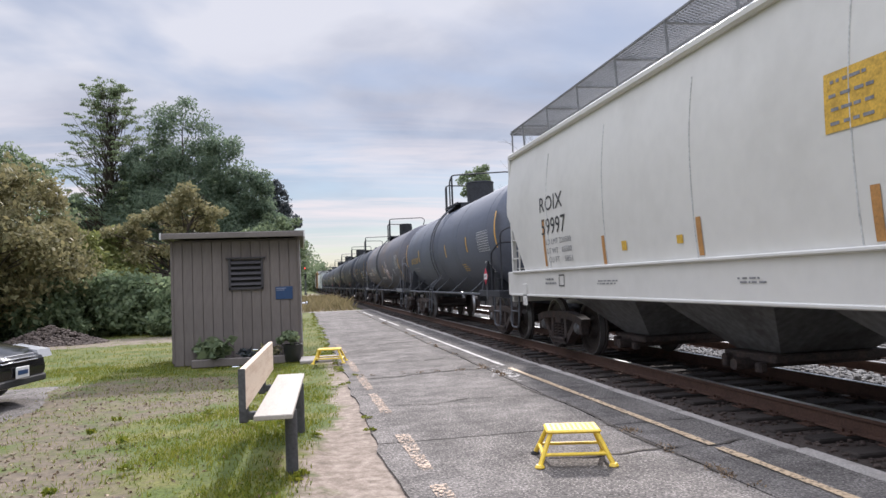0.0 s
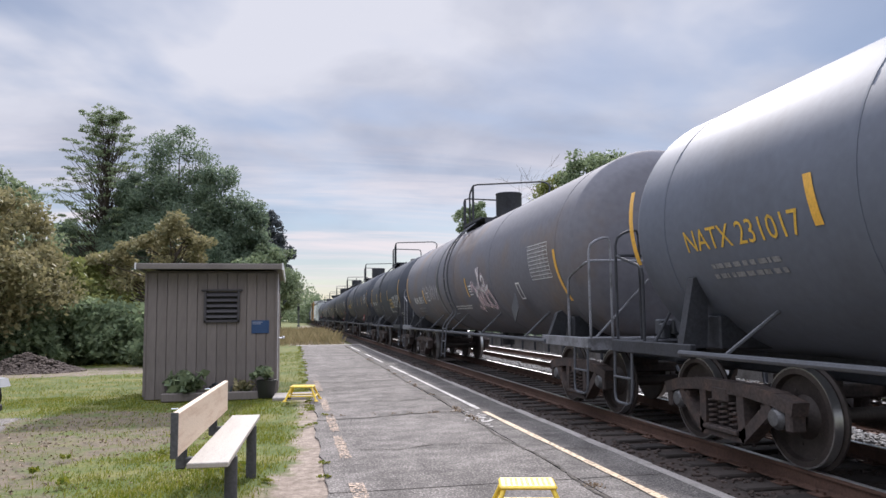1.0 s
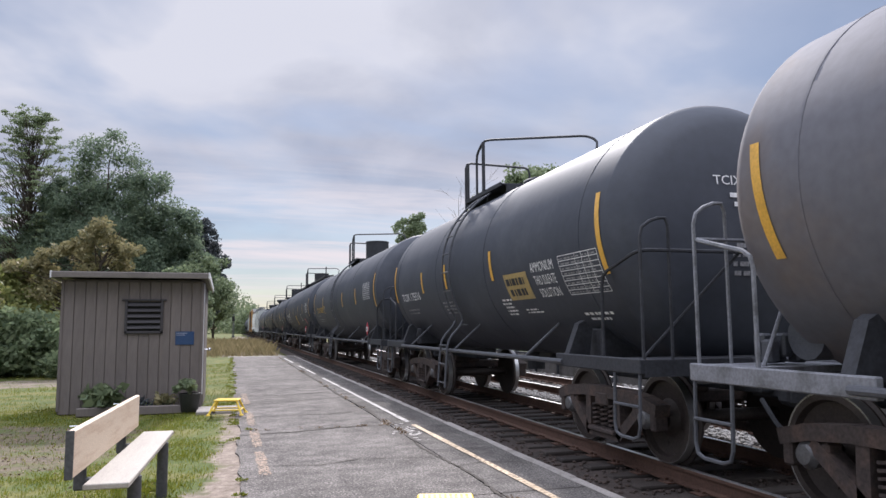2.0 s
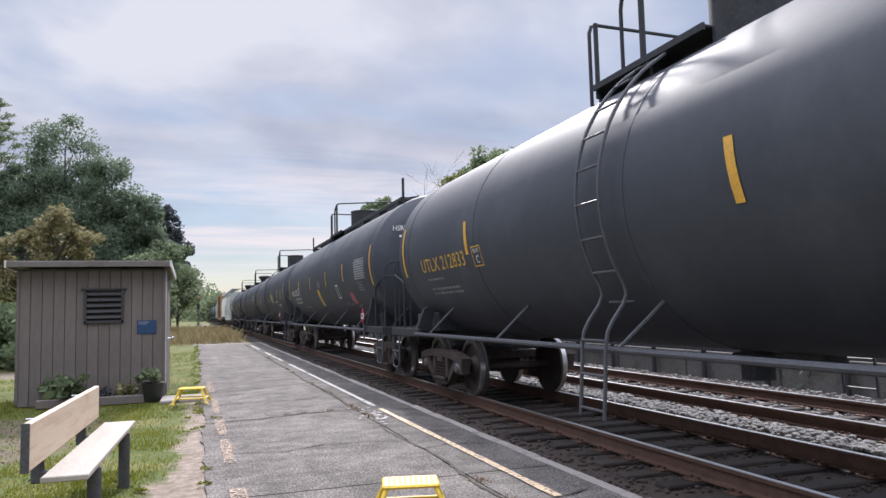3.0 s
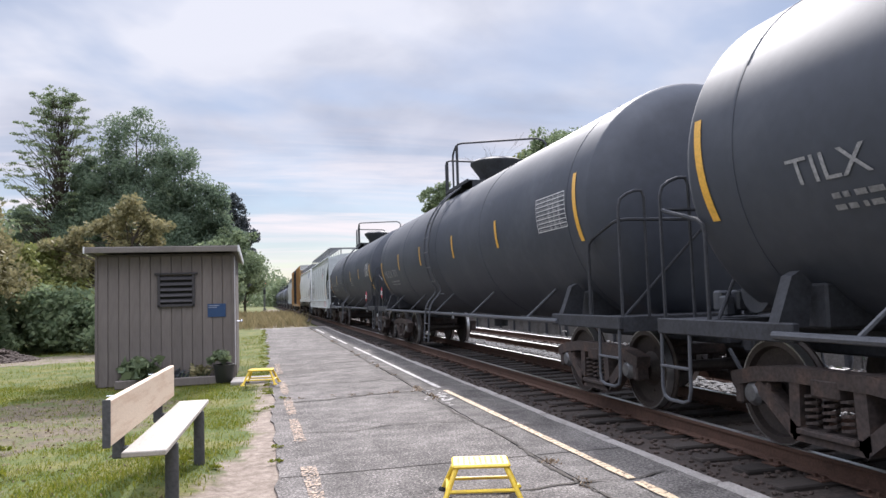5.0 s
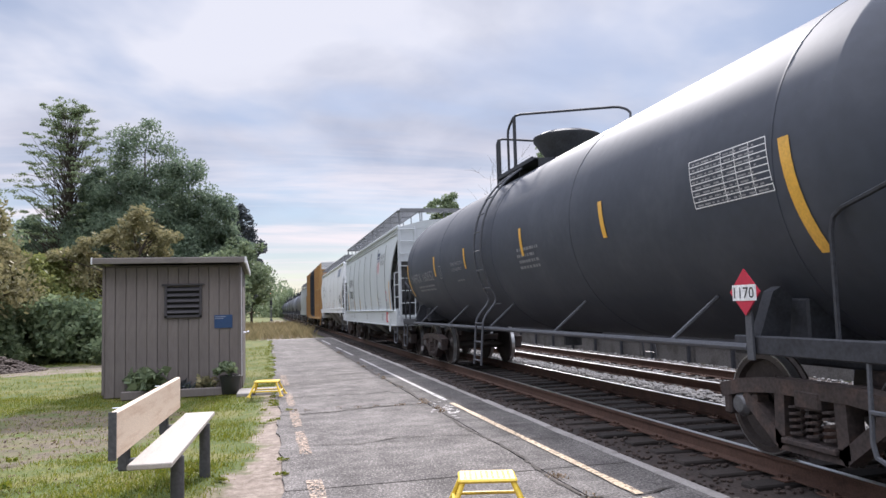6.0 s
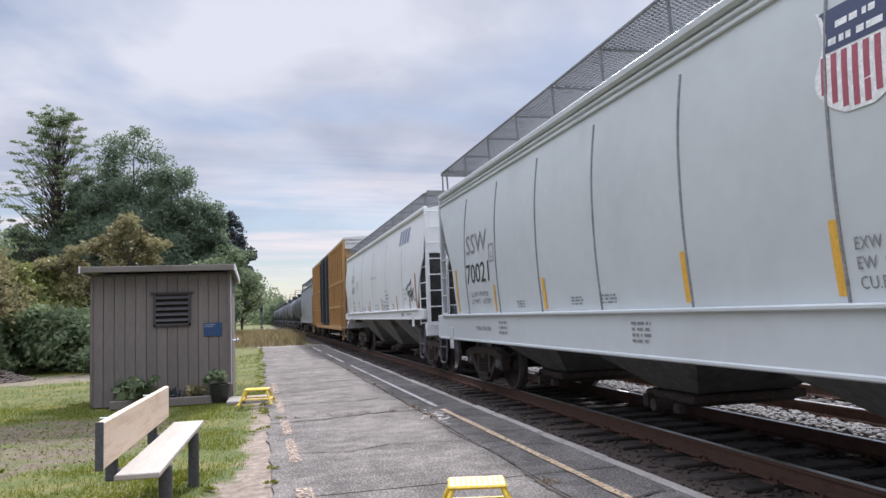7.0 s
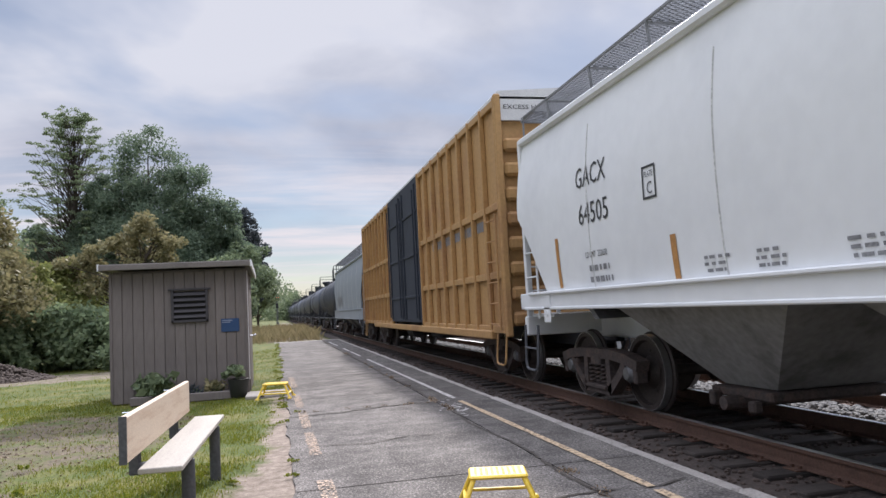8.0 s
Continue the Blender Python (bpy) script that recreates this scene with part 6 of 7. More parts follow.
# ---- boxcar ----
def make_boxcar(L, m, door, top):
    car = thing("boxcar", "x", "boxcar", group="freight cars of the train")
    B, z0, z1 = L / 2 - 0.35, 0.88, 5.08
    bm = BM()
    box(bm, (0, 0, (z0 + 0.15 + z1) / 2), (3.0, 2 * B - 0.16, z1 - z0 - 0.2))
    part("body", bm, M[m], car)
    bm = BM()
    slab(bm, [(-1.56, z1), (-1.5, z1 + 0.06), (0, z1 + 0.16), (1.5, z1 + 0.06), (1.56, z1), (1.56, z1 - 0.08), (-1.56, z1 - 0.08)], "y", -B, B)
    part("roof", bm, M[top], car, "pale boxcar roof")
    d0, d1 = -2.75, 2.3
    for s in (-1, 1):
        ys = [-B + 0.06 + (d0 + B - 0.1) * k / 8 for k in range(9)] + [d1 + 0.06 + (B - d1 - 0.1) * k / 9 for k in range(10)]
        for y in ys:
            bm = BM()
            box(bm, (s * 1.55, y, (z0 + z1) / 2), (0.10, 0.07, z1 - z0 - 0.1), bev=0.012)
            part("side_post", bm, M[m], car)
        for z in (z0 + 0.12, 1.95, 3.15, z1 - 0.12):
            for a, b in ((-B, d0), (d1, B)):
                bm = BM()
                box(bm, (s * 1.535, (a + b) / 2, z), (0.07, b - a, 0.13), bev=0.012)
                part("side_rail", bm, M[m], car)
        for a, b in ((d0 + 0.02, (d0 + d1) / 2 - 0.02), ((d0 + d1) / 2 + 0.02, d1 - 0.02)):
            bm = BM()
            box(bm, (s * 1.56, (a + b) / 2, (z0 + z1) / 2 + 0.05), (0.08, b - a, z1 - z0 - 0.25), bev=0.015)
            for k in range(3):
                box(bm, (s * 1.61, (a + b) / 2, z0 + 0.9 + 1.15 * k), (0.04, b - a - 0.2, 0.08), bev=0.01)
            for y in (a + 0.25, b - 0.25):
                box(bm, (s * 1.62, y, (z0 + z1) / 2), (0.05, 0.09, z1 - z0 - 0.5), bev=0.01)
                rod(bm, (s * 1.66, y + 0.12, z0 + 0.3), (s * 1.66, y + 0.12, z1 - 0.4), 0.022, 6)
            part("plug_door", bm, M[door], car, "dark blue plug door with lock bars")
        bm = BM()
        box(bm, (s * 1.55, -1.2, z0 + 0.02), (0.14, 2 * B - 4.0, 0.16), bev=0.02)
        part("door_track", bm, M[m], car)
    for s in (-1, 1):
        for k in range(8):
            bm = BM()
            z = z0 + 0.3 + 0.43 * k
            box(bm, (0, s * (B - 0.02), z), (2.9, 0.12, 0.24), bev=0.05)
            part("end_corrugation", bm, M[m], car)
        bm = BM()
        box(bm, (0, s * (B - 0.03), z1 - 0.25), (2.96, 0.06, 0.42))
        part("end_band", bm, M[top], car, "white band on the boxcar end")
        for sx in (-1, 1):
            bm = BM()
            box(bm, (sx * 1.53, s * (B - 0.02), (z0 + z1) / 2), (0.12, 0.12, z1 - z0), bev=0.02)
            part("corner_post", bm, M[m], car)
            bm = BM()
            for k in range(6):
                rod(bm, (sx * 1.66, s * (B - 0.1), 1.1 + 0.36 * k), (sx * 1.66, s * (B - 0.62), 1.1 + 0.36 * k), 0.014, 6)
            for y in (B - 0.1, B - 0.62):
                rod(bm, (sx * 1.65, s * y, 1.0), (sx * 1.65, s * y, 3.0), 0.02, 6)
            bent(bm, [(sx * 1.55, s * (B - 0.1), 0.95), (sx * 1.6, s * (B - 0.1), 0.4), (sx * 1.6, s * (B - 0.6), 0.4), (sx * 1.55, s * (B - 0.6), 0.95)], 0.018, 6)
            part("ladder", bm, M[m], car)
    bm = BM()
    box(bm, (0, 0, 0.82), (0.6, 2 * B, 0.3)); box(bm, (0, -0.6, 0.7), (1.6, 1.2, 0.3), bev=0.05); rod(bm, (-0.7, 2.5, 0.68), (-0.7, 3.6, 0.68), 0.2, 12)
    part("underframe", bm, M["frame_black"], car)
    add_trucks(car, L, 2.35)
    add_couplers(car, L)
    return car


c = put_car(make_boxcar(ENDS[12] - ENDS[11], "box_yellow", "box_door", "box_white"), ENDS[11], ENDS[12], "faded yellow high boxcar with dark plug doors")
bm = BM()
bm.from_mesh(flat_text("EXCESS HEIGHT CAR"))
mx = max(q.co.x for q in bm.verts)
yb = -((ENDS[12] - ENDS[11]) / 2 - 0.35) - 0.008
for q in bm.verts:
    q.co = (-1.42 + 1.35 * q.co.x / mx, yb, 4.82 + 0.11 * q.co.y)
part("lettering", bm, M["black_paint"], c)
bars_on(c, lambda y, v: Vector((-1.507, y, v)), -4.0, -9.0, 2.75, 3.05, 1, "grey_paint", 120, 0.8)

# cars behind, seen from far off
c = put_car(make_hopper(ENDS[13] - ENDS[12], "hop_blue", seams=6), ENDS[12], ENDS[13], "blue-grey covered hopper car with sprayed tags")
for k in range(5):
    stroke_on(c, ss, [(5.5 - 0.7 * k, 1.9), (5.3 - 0.7 * k, 2.4), (5.1 - 0.7 * k, 1.8), (4.9 - 0.7 * k, 2.3)], 0.09, "dim_paint")
y = ENDS[13]
far_tank = make_tank(17.6, "tank_black")
put_car(far_tank, y, y + 17.6, "black tank car far down the train")
y += 17.6
far_grey = make_tank(17.2, "tank_grey", dome="flare")
put_car(far_grey, y, y + 17.2, "grey tank car far down the train")
y += 17.2
KINDS = "bbgbbgbbhwgbwhb"
far_hop, far_white = None, None


def repeat(src, length):
    """One more car like src, with wheels of its own to turn."""
    o = copy_thing(src, pose(XC, 0, RAIL_Z))
    for ch in o.children:
        if ch.name.startswith("wheelset"):
            WHEELS.append((ch, ch.location.y))
    return o


for k in KINDS:
    if k in "bg":
        src, ln = (far_tank, 17.6) if k == "b" else (far_grey, 17.2)
        o = repeat(src, ln)
        put_car(o, y, y + ln, src["label"])
    else:
        ln = 17.2
        if k == "h":
            o = far_hop = repeat(far_hop, ln) if far_hop else make_hopper(ln, "hop_blue")
        else:
            o = far_white = repeat(far_white, ln) if far_white else make_hopper(ln, "hop_white")
        put_car(o, y, y + ln, "pale covered hopper car far down the train" if k == "w" else "blue-grey covered hopper car far down the train")
    y += ln

# ---- driveway and grass ----
def patch_sheet(name, outline, lift, material, label, jag=0.25):
    """A gravel patch that follows the ground, with a ragged edge."""
    c = Vector((sum(p[0] for p in outline) / len(outline), sum(p[1] for p in outline) / len(outline)))
    ring = []
    n = len(outline)
    for i in range(n):
        a, b = Vector(outline[i]), Vector(outline[(i + 1) % n])
        k = max(2, int((b - a).length / 0.25))
        for j in range(k):
            p = a.lerp(b, j / k)
            ring.append(p + (p - c).normalized() * jag * noise.noise((p.x * 1.1, p.y * 1.1, 8.0)))
    bm = BM()
    rows = []
    for s in (1.0, 0.85, 0.7, 0.55, 0.4, 0.25, 0.1):
        rows.append([bm.verts.new((c.x + (p.x - c.x) * s, c.y + (p.y - c.y) * s, 0)) for p in ring])
    for a, b in zip(rows, rows[1:]):
        for k in range(len(ring)):
            bm.faces.new((a[k], a[(k + 1) % len(ring)], b[(k + 1) % len(ring)], b[k]))
    bm.faces.new(rows[-1])
    for v in bm.verts:
        v.co.z = ground_z(v.co.x, v.co.y) + lift
    for v in rows[0]:
        v.co.z -= lift + 0.02
    return tagged(new(name, mesh_of(name, bm, material, True)), label, "driveway", kind="structure")


patch_sheet("driveway", [(-14, 8.6), (-5.2, 8.8), (-4.1, 9.6), (-3.9, 11.2), (-4.3, 13.2), (-14, 13.6)], 0.03, M["asphalt"], "grey gravel driveway under the car", 0.25)


def grass(name, label, count, area, height, material, seed, sparse=0.0, spare=True):
    rng = np.random.default_rng(seed)
    V, F = [], []
    n = 0
    while n < count:
        x, y = area(rng)
        if spare and rng.uniform() < (soil_at(x, y) - 0.12) * 2.1 - sparse:
            count -= 1
            continue
        if noise.noise((x * 0.9, y * 0.9, 2.0)) < -0.18 and rng.uniform() < 0.75:
            count -= 1
            continue
        h = height * rng.uniform(0.4, 1.3) * (1 + 0.5 * noise.noise((x * 1.7, y * 1.7, 6.0)))
        a, lean = rng.uniform(0, 6.28), rng.uniform(0.1, 0.8) * h
        w = (0.003 + 0.003 * rng.uniform()) * (1 + 6 * height * height)
        z = ground_z(x, y) - 0.005
        dx, dy = math.cos(a), math.sin(a)
        b = len(V)
        V += [(x - dy * w, y + dx * w, z), (x + dy * w, y - dx * w, z), (x + dx * lean * 0.4 + dy * w * 0.7, y + dy * lean * 0.4 - dx * w * 0.7, z + h * 0.6), (x + dx * lean, y + dy * lean, z + h)]
        F += [(b, b + 1, b + 2), (b, b + 2, b + 3)]
        n += 1
    me = bpy.data.meshes.new(name)
    me.from_pydata(V, [], F)
    me.materials.append(material)
    return tagged(new(name, me), label, "grass", kind="stuff")


def lawn_area(rng):
    y = 3.2 + 13 * rng.uniform() ** 1.25
    return rng.uniform(-min(8.0, 1.6 + 0.55 * y), 0.1), y


def far_lawn(rng):
    return rng.uniform(-11, 0.0), rng.uniform(15, 34)


def track_verge(rng):
    return rng.uniform(-3.0, 2.6), rng.uniform(41.5, 80)


grass("grass", "short green and yellowing lawn grass", 150000, lawn_area, 0.042, M["grass"], 5, 0.06)
grass("grass", "lawn grass behind the shed", 30000, far_lawn, 0.06, M["grass"], 6, 0.1)
grass("grass", "tall dry straw-coloured grass beside the track", 9000, track_verge, 0.55, M["leaf_dry"], 7, 0.0, False)
grass("grass", "green grass beyond the far track", 9000, lambda r: (r.uniform(11.7, 15), r.uniform(4, 45)), 0.22, M["leaf_bush"], 8, 0.0, False)


# ---- foliage ----
def leaf_cloud(rng, centers, radii, count, size, flat=1.0):
    """Leaf quads round clump centres; returns vertices and faces."""
    c = np.asarray(centers)
    idx = rng.integers(0, len(c), count)
    off = rng.normal(size=(count, 3))
    off /= np.linalg.norm(off, axis=1)[:, None] + 1e-6
    off *= (rng.uniform(size=count) ** 0.45)[:, None] * np.asarray(radii)[idx][:, None]
    off[:, 2] *= flat
    p = c[idx] + off
    u = rng.normal(size=(count, 3)); u /= np.linalg.norm(u, axis=1)[:, None]
    w = rng.normal(size=(count, 3)); w -= (w * u).sum(1)[:, None] * u; w /= np.linalg.norm(w, axis=1)[:, None]
    s = (size * rng.uniform(0.55, 1.4, count))[:, None]
    q = np.stack([p - u * s * 0.6, p + w * s * 0.32 + u * s * 0.05, p + u * s * 0.6, p - w * s * 0.32 + u * s * 0.05], 1).reshape(-1, 3)
    f = np.arange(count * 4).reshape(-1, 4)
    return q, f


def leaf_part(name, V, F, m, parent, label=""):
    me = bpy.data.meshes.new(name)
    me.from_pydata(V.tolist(), [], F.tolist())
    me.materials.append(m)
    ob = new(name, me)
    ob.parent = parent
    return tagged(ob, label)


def limb(bm, a, b, r0, r1, rng, n=6):
    a, b = Vector(a), Vector(b)
    side = Vector(rng.normal(size=3)) * (b - a).length * 0.07
    pts = [a, a.lerp(b, 0.35) + side, a.lerp(b, 0.7) + side * 0.6, b]
    for i in range(3):
        t0, t1 = i / 3, (i + 1) / 3
        rod(bm, pts[i], pts[i + 1], r0 + (r1 - r0) * t0, n, r0 + (r1 - r0) * t1)


def tree(label, x, y, h, blobs, m, leaves, size, seed, trunk=0.25, name="tree", clump=0.16, flat=0.75, lean=(0, 0), bare=0, bark="bark"):
    """blobs: (dx, dy, z, rx, rz, share) of the crown's masses."""
    rng = np.random.default_rng(seed)
    z0 = ground_z(x, y) - 0.05
    ob = thing(name, label, "tree", pose(x, y, z0))
    bm = BM()
    top = Vector((lean[0], lean[1], h * 0.86))
    spine = [Vector((0, 0, 0)), Vector((lean[0] * 0.2, lean[1] * 0.2, h * 0.3)), Vector((lean[0] * 0.55, lean[1] * 0.55, h * 0.58)), top]
    for i in range(3):
        rod(bm, spine[i], spine[i + 1], trunk * (1 - 0.3 * i), 9, trunk * (1 - 0.3 * (i + 1)))
    centers, radii = [], []
    for dx, dy, z, rx, rz, share in blobs:
        k = max(3, int(share))
        for _ in range(k):
            d = rng.normal(size=3); d /= np.linalg.norm(d)
            r = rng.uniform(0.35, 1.0) ** 0.6
            c = np.array([dx + d[0] * rx * r, dy + d[1] * rx * r, z + d[2] * rz * r])
            centers.append(c); radii.append(clump * rx * rng.uniform(0.7, 1.5) + 0.15)
            t = min(0.98, max(0.15, (c[2] - rng.uniform(0.05, 0.25) * h) / (h * 0.86)))
            s = t * 3
            i = min(2, int(s))
            a = spine[i].lerp(spine[i + 1], s - i)
            if rng.uniform() < 0.6:
                limb(bm, a, c, trunk * 0.28 * (1.1 - t), 0.012, rng, 5)
    for _ in range(bare):
        t = rng.uniform(0.35, 0.98)
        s = t * 3; i = min(2, int(s))
        a = spine[i].lerp(spine[i + 1], s - i)
        an = rng.uniform(0, 6.28)
        b = a + Vector((math.cos(an), math.sin(an), rng.uniform(0.5, 1.4))) * h * 0.13 * rng.uniform(0.5, 1.2)
        limb(bm, a, b, trunk * 0.3 * (1.15 - t), 0.01, rng, 5)
        for _ in range(2):
            limb(bm, a.lerp(b, 0.6), b + Vector(rng.normal(size=3)) * h * 0.04, 0.015, 0.006, rng, 4)
    part("trunk", bm, M[bark], ob, "brown trunk and limbs")
    if leaves:
        V, F = leaf_cloud(rng, centers, radii, leaves, size, flat)
        leaf_part("crown", V, F, M[m], ob, "dense leafy crown" if name == "tree" else "")
    return ob


def at_az(az, d):
    return d * math.sin(radians(az)), d * math.cos(radians(az))


# the tall airy tree: layered sprays on a bare pole
x, y = at_az(-13.8, 75)
rng0 = random.Random(5)
blobs = []
for i in range(12):
    f = i / 11
    z = 4.6 + 15.6 * f
    wdt = (4.3 + 1.6 * math.sin(math.pi * f) - 2.3 * f ** 1.6) * rng0.uniform(0.8, 1.15)
    for k in range(7):
        a = k * 0.898 + i * 0.8 + rng0.uniform(-0.35, 0.35)
        reach = wdt * rng0.uniform(0.6, 1.0)
        for q in (0.35, 0.6, 0.82, 1.0):
            blobs.append((math.cos(a) * reach * q, math.sin(a) * reach * q, z + 0.35 * q + 0.8 * q * q + rng0.uniform(-0.25, 0.25), 0.60, 0.12, 3))
for k in range(7):
    blobs.append((rng0.uniform(-0.9, 0.9), rng0.uniform(-0.9, 0.9), 21.0 + rng0.uniform(-0.6, 0.5), 0.7, 0.25, 3))
tree("tall airy tree with layered feathery branches", x, y, 22.2, blobs, "leaf_mid", 30000, 0.16, 21, trunk=0.34, clump=0.42, flat=0.30)
# the dark dense trees
for az, d, h, w, sd, m in ((-8.9, 71, 19.6, 4.9, 31, "leaf_dark"), (-11.6, 73, 15.5, 3.6, 32, "leaf_dark"), (-5.8, 69, 15.6, 4.2, 33, "leaf_dark"), (-3.9, 68, 12.4, 3.2, 34, "leaf_dark"), (-15.6, 78, 11.0, 4.5, 35, "leaf_dark")):
    x, y = at_az(az, d)
    bl = [(0, 0, h * 0.80, w * 0.55, h * 0.20, 34), (-w * 0.35, 0, h * 0.58, w * 0.62, h * 0.20, 38), (w * 0.38, 0.3, h * 0.52, w * 0.62, h * 0.2, 38), (0, -w * 0.4, h * 0.42, w * 0.75, h * 0.2, 40), (0, 0, h * 0.2, w * 0.85, h * 0.16, 30)]
    tree("broad dark green deciduous tree", x, y, h, bl, m, 46000, 0.22, sd, trunk=0.35, clump=0.36)
x, y = at_az(-1.9, 82)
tree("narrow dark purple-green tree", x, y, 14.2, [(0, 0, 11.2, 1.6, 2.6, 30), (0.3, 0, 8.0, 2.0, 2.5, 30), (0, 0, 5, 1.8, 2, 20)], "leaf_plum", 9000, 0.3, 41, clump=0.25)
for az, d, h, w, sd in ((-1.75, 66, 9.0, 2.5, 42), (-3.2, 60, 6.8, 1.8, 43), (-0.9, 90, 8.6, 2.4, 44)):
    x, y = at_az(az - 0.4, d)
    tree("light green tree beside the track", x, y, h, [(0, 0, h * 0.72, w * 0.8, h * 0.22, 30), (0.5, 0, h * 0.52, w, h * 0.18, 34), (-0.6, 0, h * 0.36, w * 0.7, h * 0.12, 18)], "leaf_mid", 9000, 0.24, sd, trunk=0.16, clump=0.25)
# olive-leaved leaning tree and yellowing scrub behind the shed
x, y = at_az(-11.4, 33)
tree("leaning tree with olive autumn leaves", x, y, 6.6, [(1.3, 0, 5.5, 0.75, 0.5, 11), (0.4, 0.2, 4.9, 0.7, 0.45, 10), (2.2, 0, 4.7, 0.7, 0.5, 10), (-0.6, 0, 4.4, 0.7, 0.4, 10), (1.4, 0.3, 4.2, 0.8, 0.4, 10), (-1.5, 0, 3.9, 0.8, 0.45, 11), (-2.2, 0.3, 3.2, 0.8, 0.5, 10), (2.6, 0, 3.6, 0.6, 0.5, 8), (-0.7, 0.3, 3.2, 0.9, 0.5, 10), (0.6, 0.3, 3.1, 0.8, 0.4, 8)], "leaf_olive", 8500, 0.15, 51, trunk=0.19, clump=0.28, lean=(2.0, 0))
for az, d, h, w, sd, m in ((-17.0, 31, 4.4, 1.6, 52, "leaf_light"), (-19.8, 29, 6.2, 2.1, 53, "leaf_olive"), (-22.5, 28, 6.8, 2.2, 54, "leaf_olive"), (-14.8, 34, 4.6, 1.7, 55, "leaf_light"), (-25.5, 28, 7.0, 2.3, 56, "leaf_olive"), (-20.5, 34, 8.2, 2.2, 57, "leaf_mid")):
    x, y = at_az(az, d)
    tree("shrubby tree with yellowing leaves", x, y, h, [(0, 0, h * 0.74, w * 0.7, h * 0.2, 26), (w * 0.3, 0, h * 0.48, w * 0.9, h * 0.2, 28), (-w * 0.3, 0, h * 0.28, w, h * 0.18, 26)], m, 11000, 0.15, sd, trunk=0.12, clump=0.26)
# hedge of knotweed-like bushes
random.seed(9)
for i in range(11):
    bx = -15.5 + 1.32 * i
    by = 28.0 + random.uniform(-0.8, 0.8)
    h = random.uniform(2.1, 2.9)
    tree("dense dark green bush at the lawn's edge", bx, by, h, [(0, 0, h * 0.62, 1.0, h * 0.36, 30), (0, -0.5, h * 0.3, 1.15, h * 0.28, 24)], "leaf_bush", 5200, 0.17, 60 + i, trunk=0.05, name="bush", clump=0.3)
# trees behind the train
x, y = at_az(13.8, 92)
tree("sparse green tree behind the train", x, y, 17.2, [(0, 0, 14.2, 2.0, 2.4, 26), (0.6, 0, 10, 2.2, 2.6, 22)], "leaf_mid", 8000, 0.28, 71, trunk=0.2, clump=0.3)
for az, d, h, sd in ((17.6, 74, 17.5, 72), (19.0, 76, 18.3, 73), (18.3, 82, 15.5, 74)):
    x, y = at_az(az, d)
    tree("bare dead tree behind the train", x, y, h, [], "leaf_mid", 0, 0.2, sd, trunk=0.13, bare=26, bark="bark_dead")
for az, d, h, w, sd in ((20.8, 70, 16.0, 2.6, 75), (22.6, 66, 16.6, 2.8, 76), (25.0, 60, 15.4, 2.8, 77), (16.2, 88, 13.0, 2.4, 78)):
    x, y = at_az(az, d)
    tree("green tree with thin crown behind the train", x, y, h, [(0, 0, h * 0.84, w * 0.8, h * 0.13, 26), (0.4, 0, h * 0.64, w, h * 0.16, 26), (0, 0, h * 0.4, w, h * 0.16, 20)], "leaf_light" if sd == 75 else "leaf_mid", 9000, 0.27, sd, trunk=0.2, clump=0.3)
# far woods at the end of the line
rngw = np.random.default_rng(90)
cs, rs = [], []
for i in range(260):
    az = rngw.uniform(-3.0, 9.0)
    d = rngw.uniform(215, 300)
    px, py = at_az(az, d)
    cs.append((px, py, rngw.uniform(0.5, 7.5 + 1.5 * math.sin(az * 1.7)))); rs.append(rngw.uniform(1.8, 3.4))
V, F = leaf_cloud(rngw, cs, rs, 26000, 0.75)
me = bpy.data.meshes.new("far_woods")
me.from_pydata(V.tolist(), [], F.tolist())
me.materials.append(M["leaf_mid"])
tagged(new("far_woods", me), "distant green woods where the tracks vanish", "woods", kind="stuff")
cs, rs = [], []
for i in range(420):
    az = rngw.choice((rngw.uniform(-62, -16), rngw.uniform(26, 70)))
    d = rngw.uniform(85, 130)
    px, py = at_az(az, d)
    cs.append((px, py, rngw.uniform(0.5, 10.0))); rs.append(rngw.uniform(1.8, 3.4))
V, F = leaf_cloud(rngw, cs, rs, 30000, 0.7)
me = bpy.data.meshes.new("far_woods")
me.from_pydata(V.tolist(), [], F.tolist())
me.materials.append(M["leaf_mid"])
tagged(new("far_woods", me), "belt of green woods behind lawn and tracks", "woods", kind="stuff")


# fallen leaves on the soil
rngl = np.random.default_rng(14)
pts = []
while len(pts) < 8000:
    x, y = rngl.uniform(-8, 0), 3 + 11 * rngl.uniform() ** 1.2
    if rngl.uniform() < soil_at(x, y) * 1.1 and x < -0.7:
        pts.append((x, y, ground_z(x, y) + 0.004))
V, F = leaf_cloud(rngl, pts, [0.01] * len(pts), 8000, 0.034, 0.3)
V[:, 2] = np.maximum(V[:, 2], np.array([ground_z(a, b) + 0.002 for a, b in V[:, :2]]))
me = bpy.data.meshes.new("fallen_leaves")
me.from_pydata(V.tolist(), [], F.tolist())
me.materials.append(M["leaf_fallen"])
tagged(new("fallen_leaves", me), "scattered brown fallen leaves on bare soil", "leaves", kind="stuff")

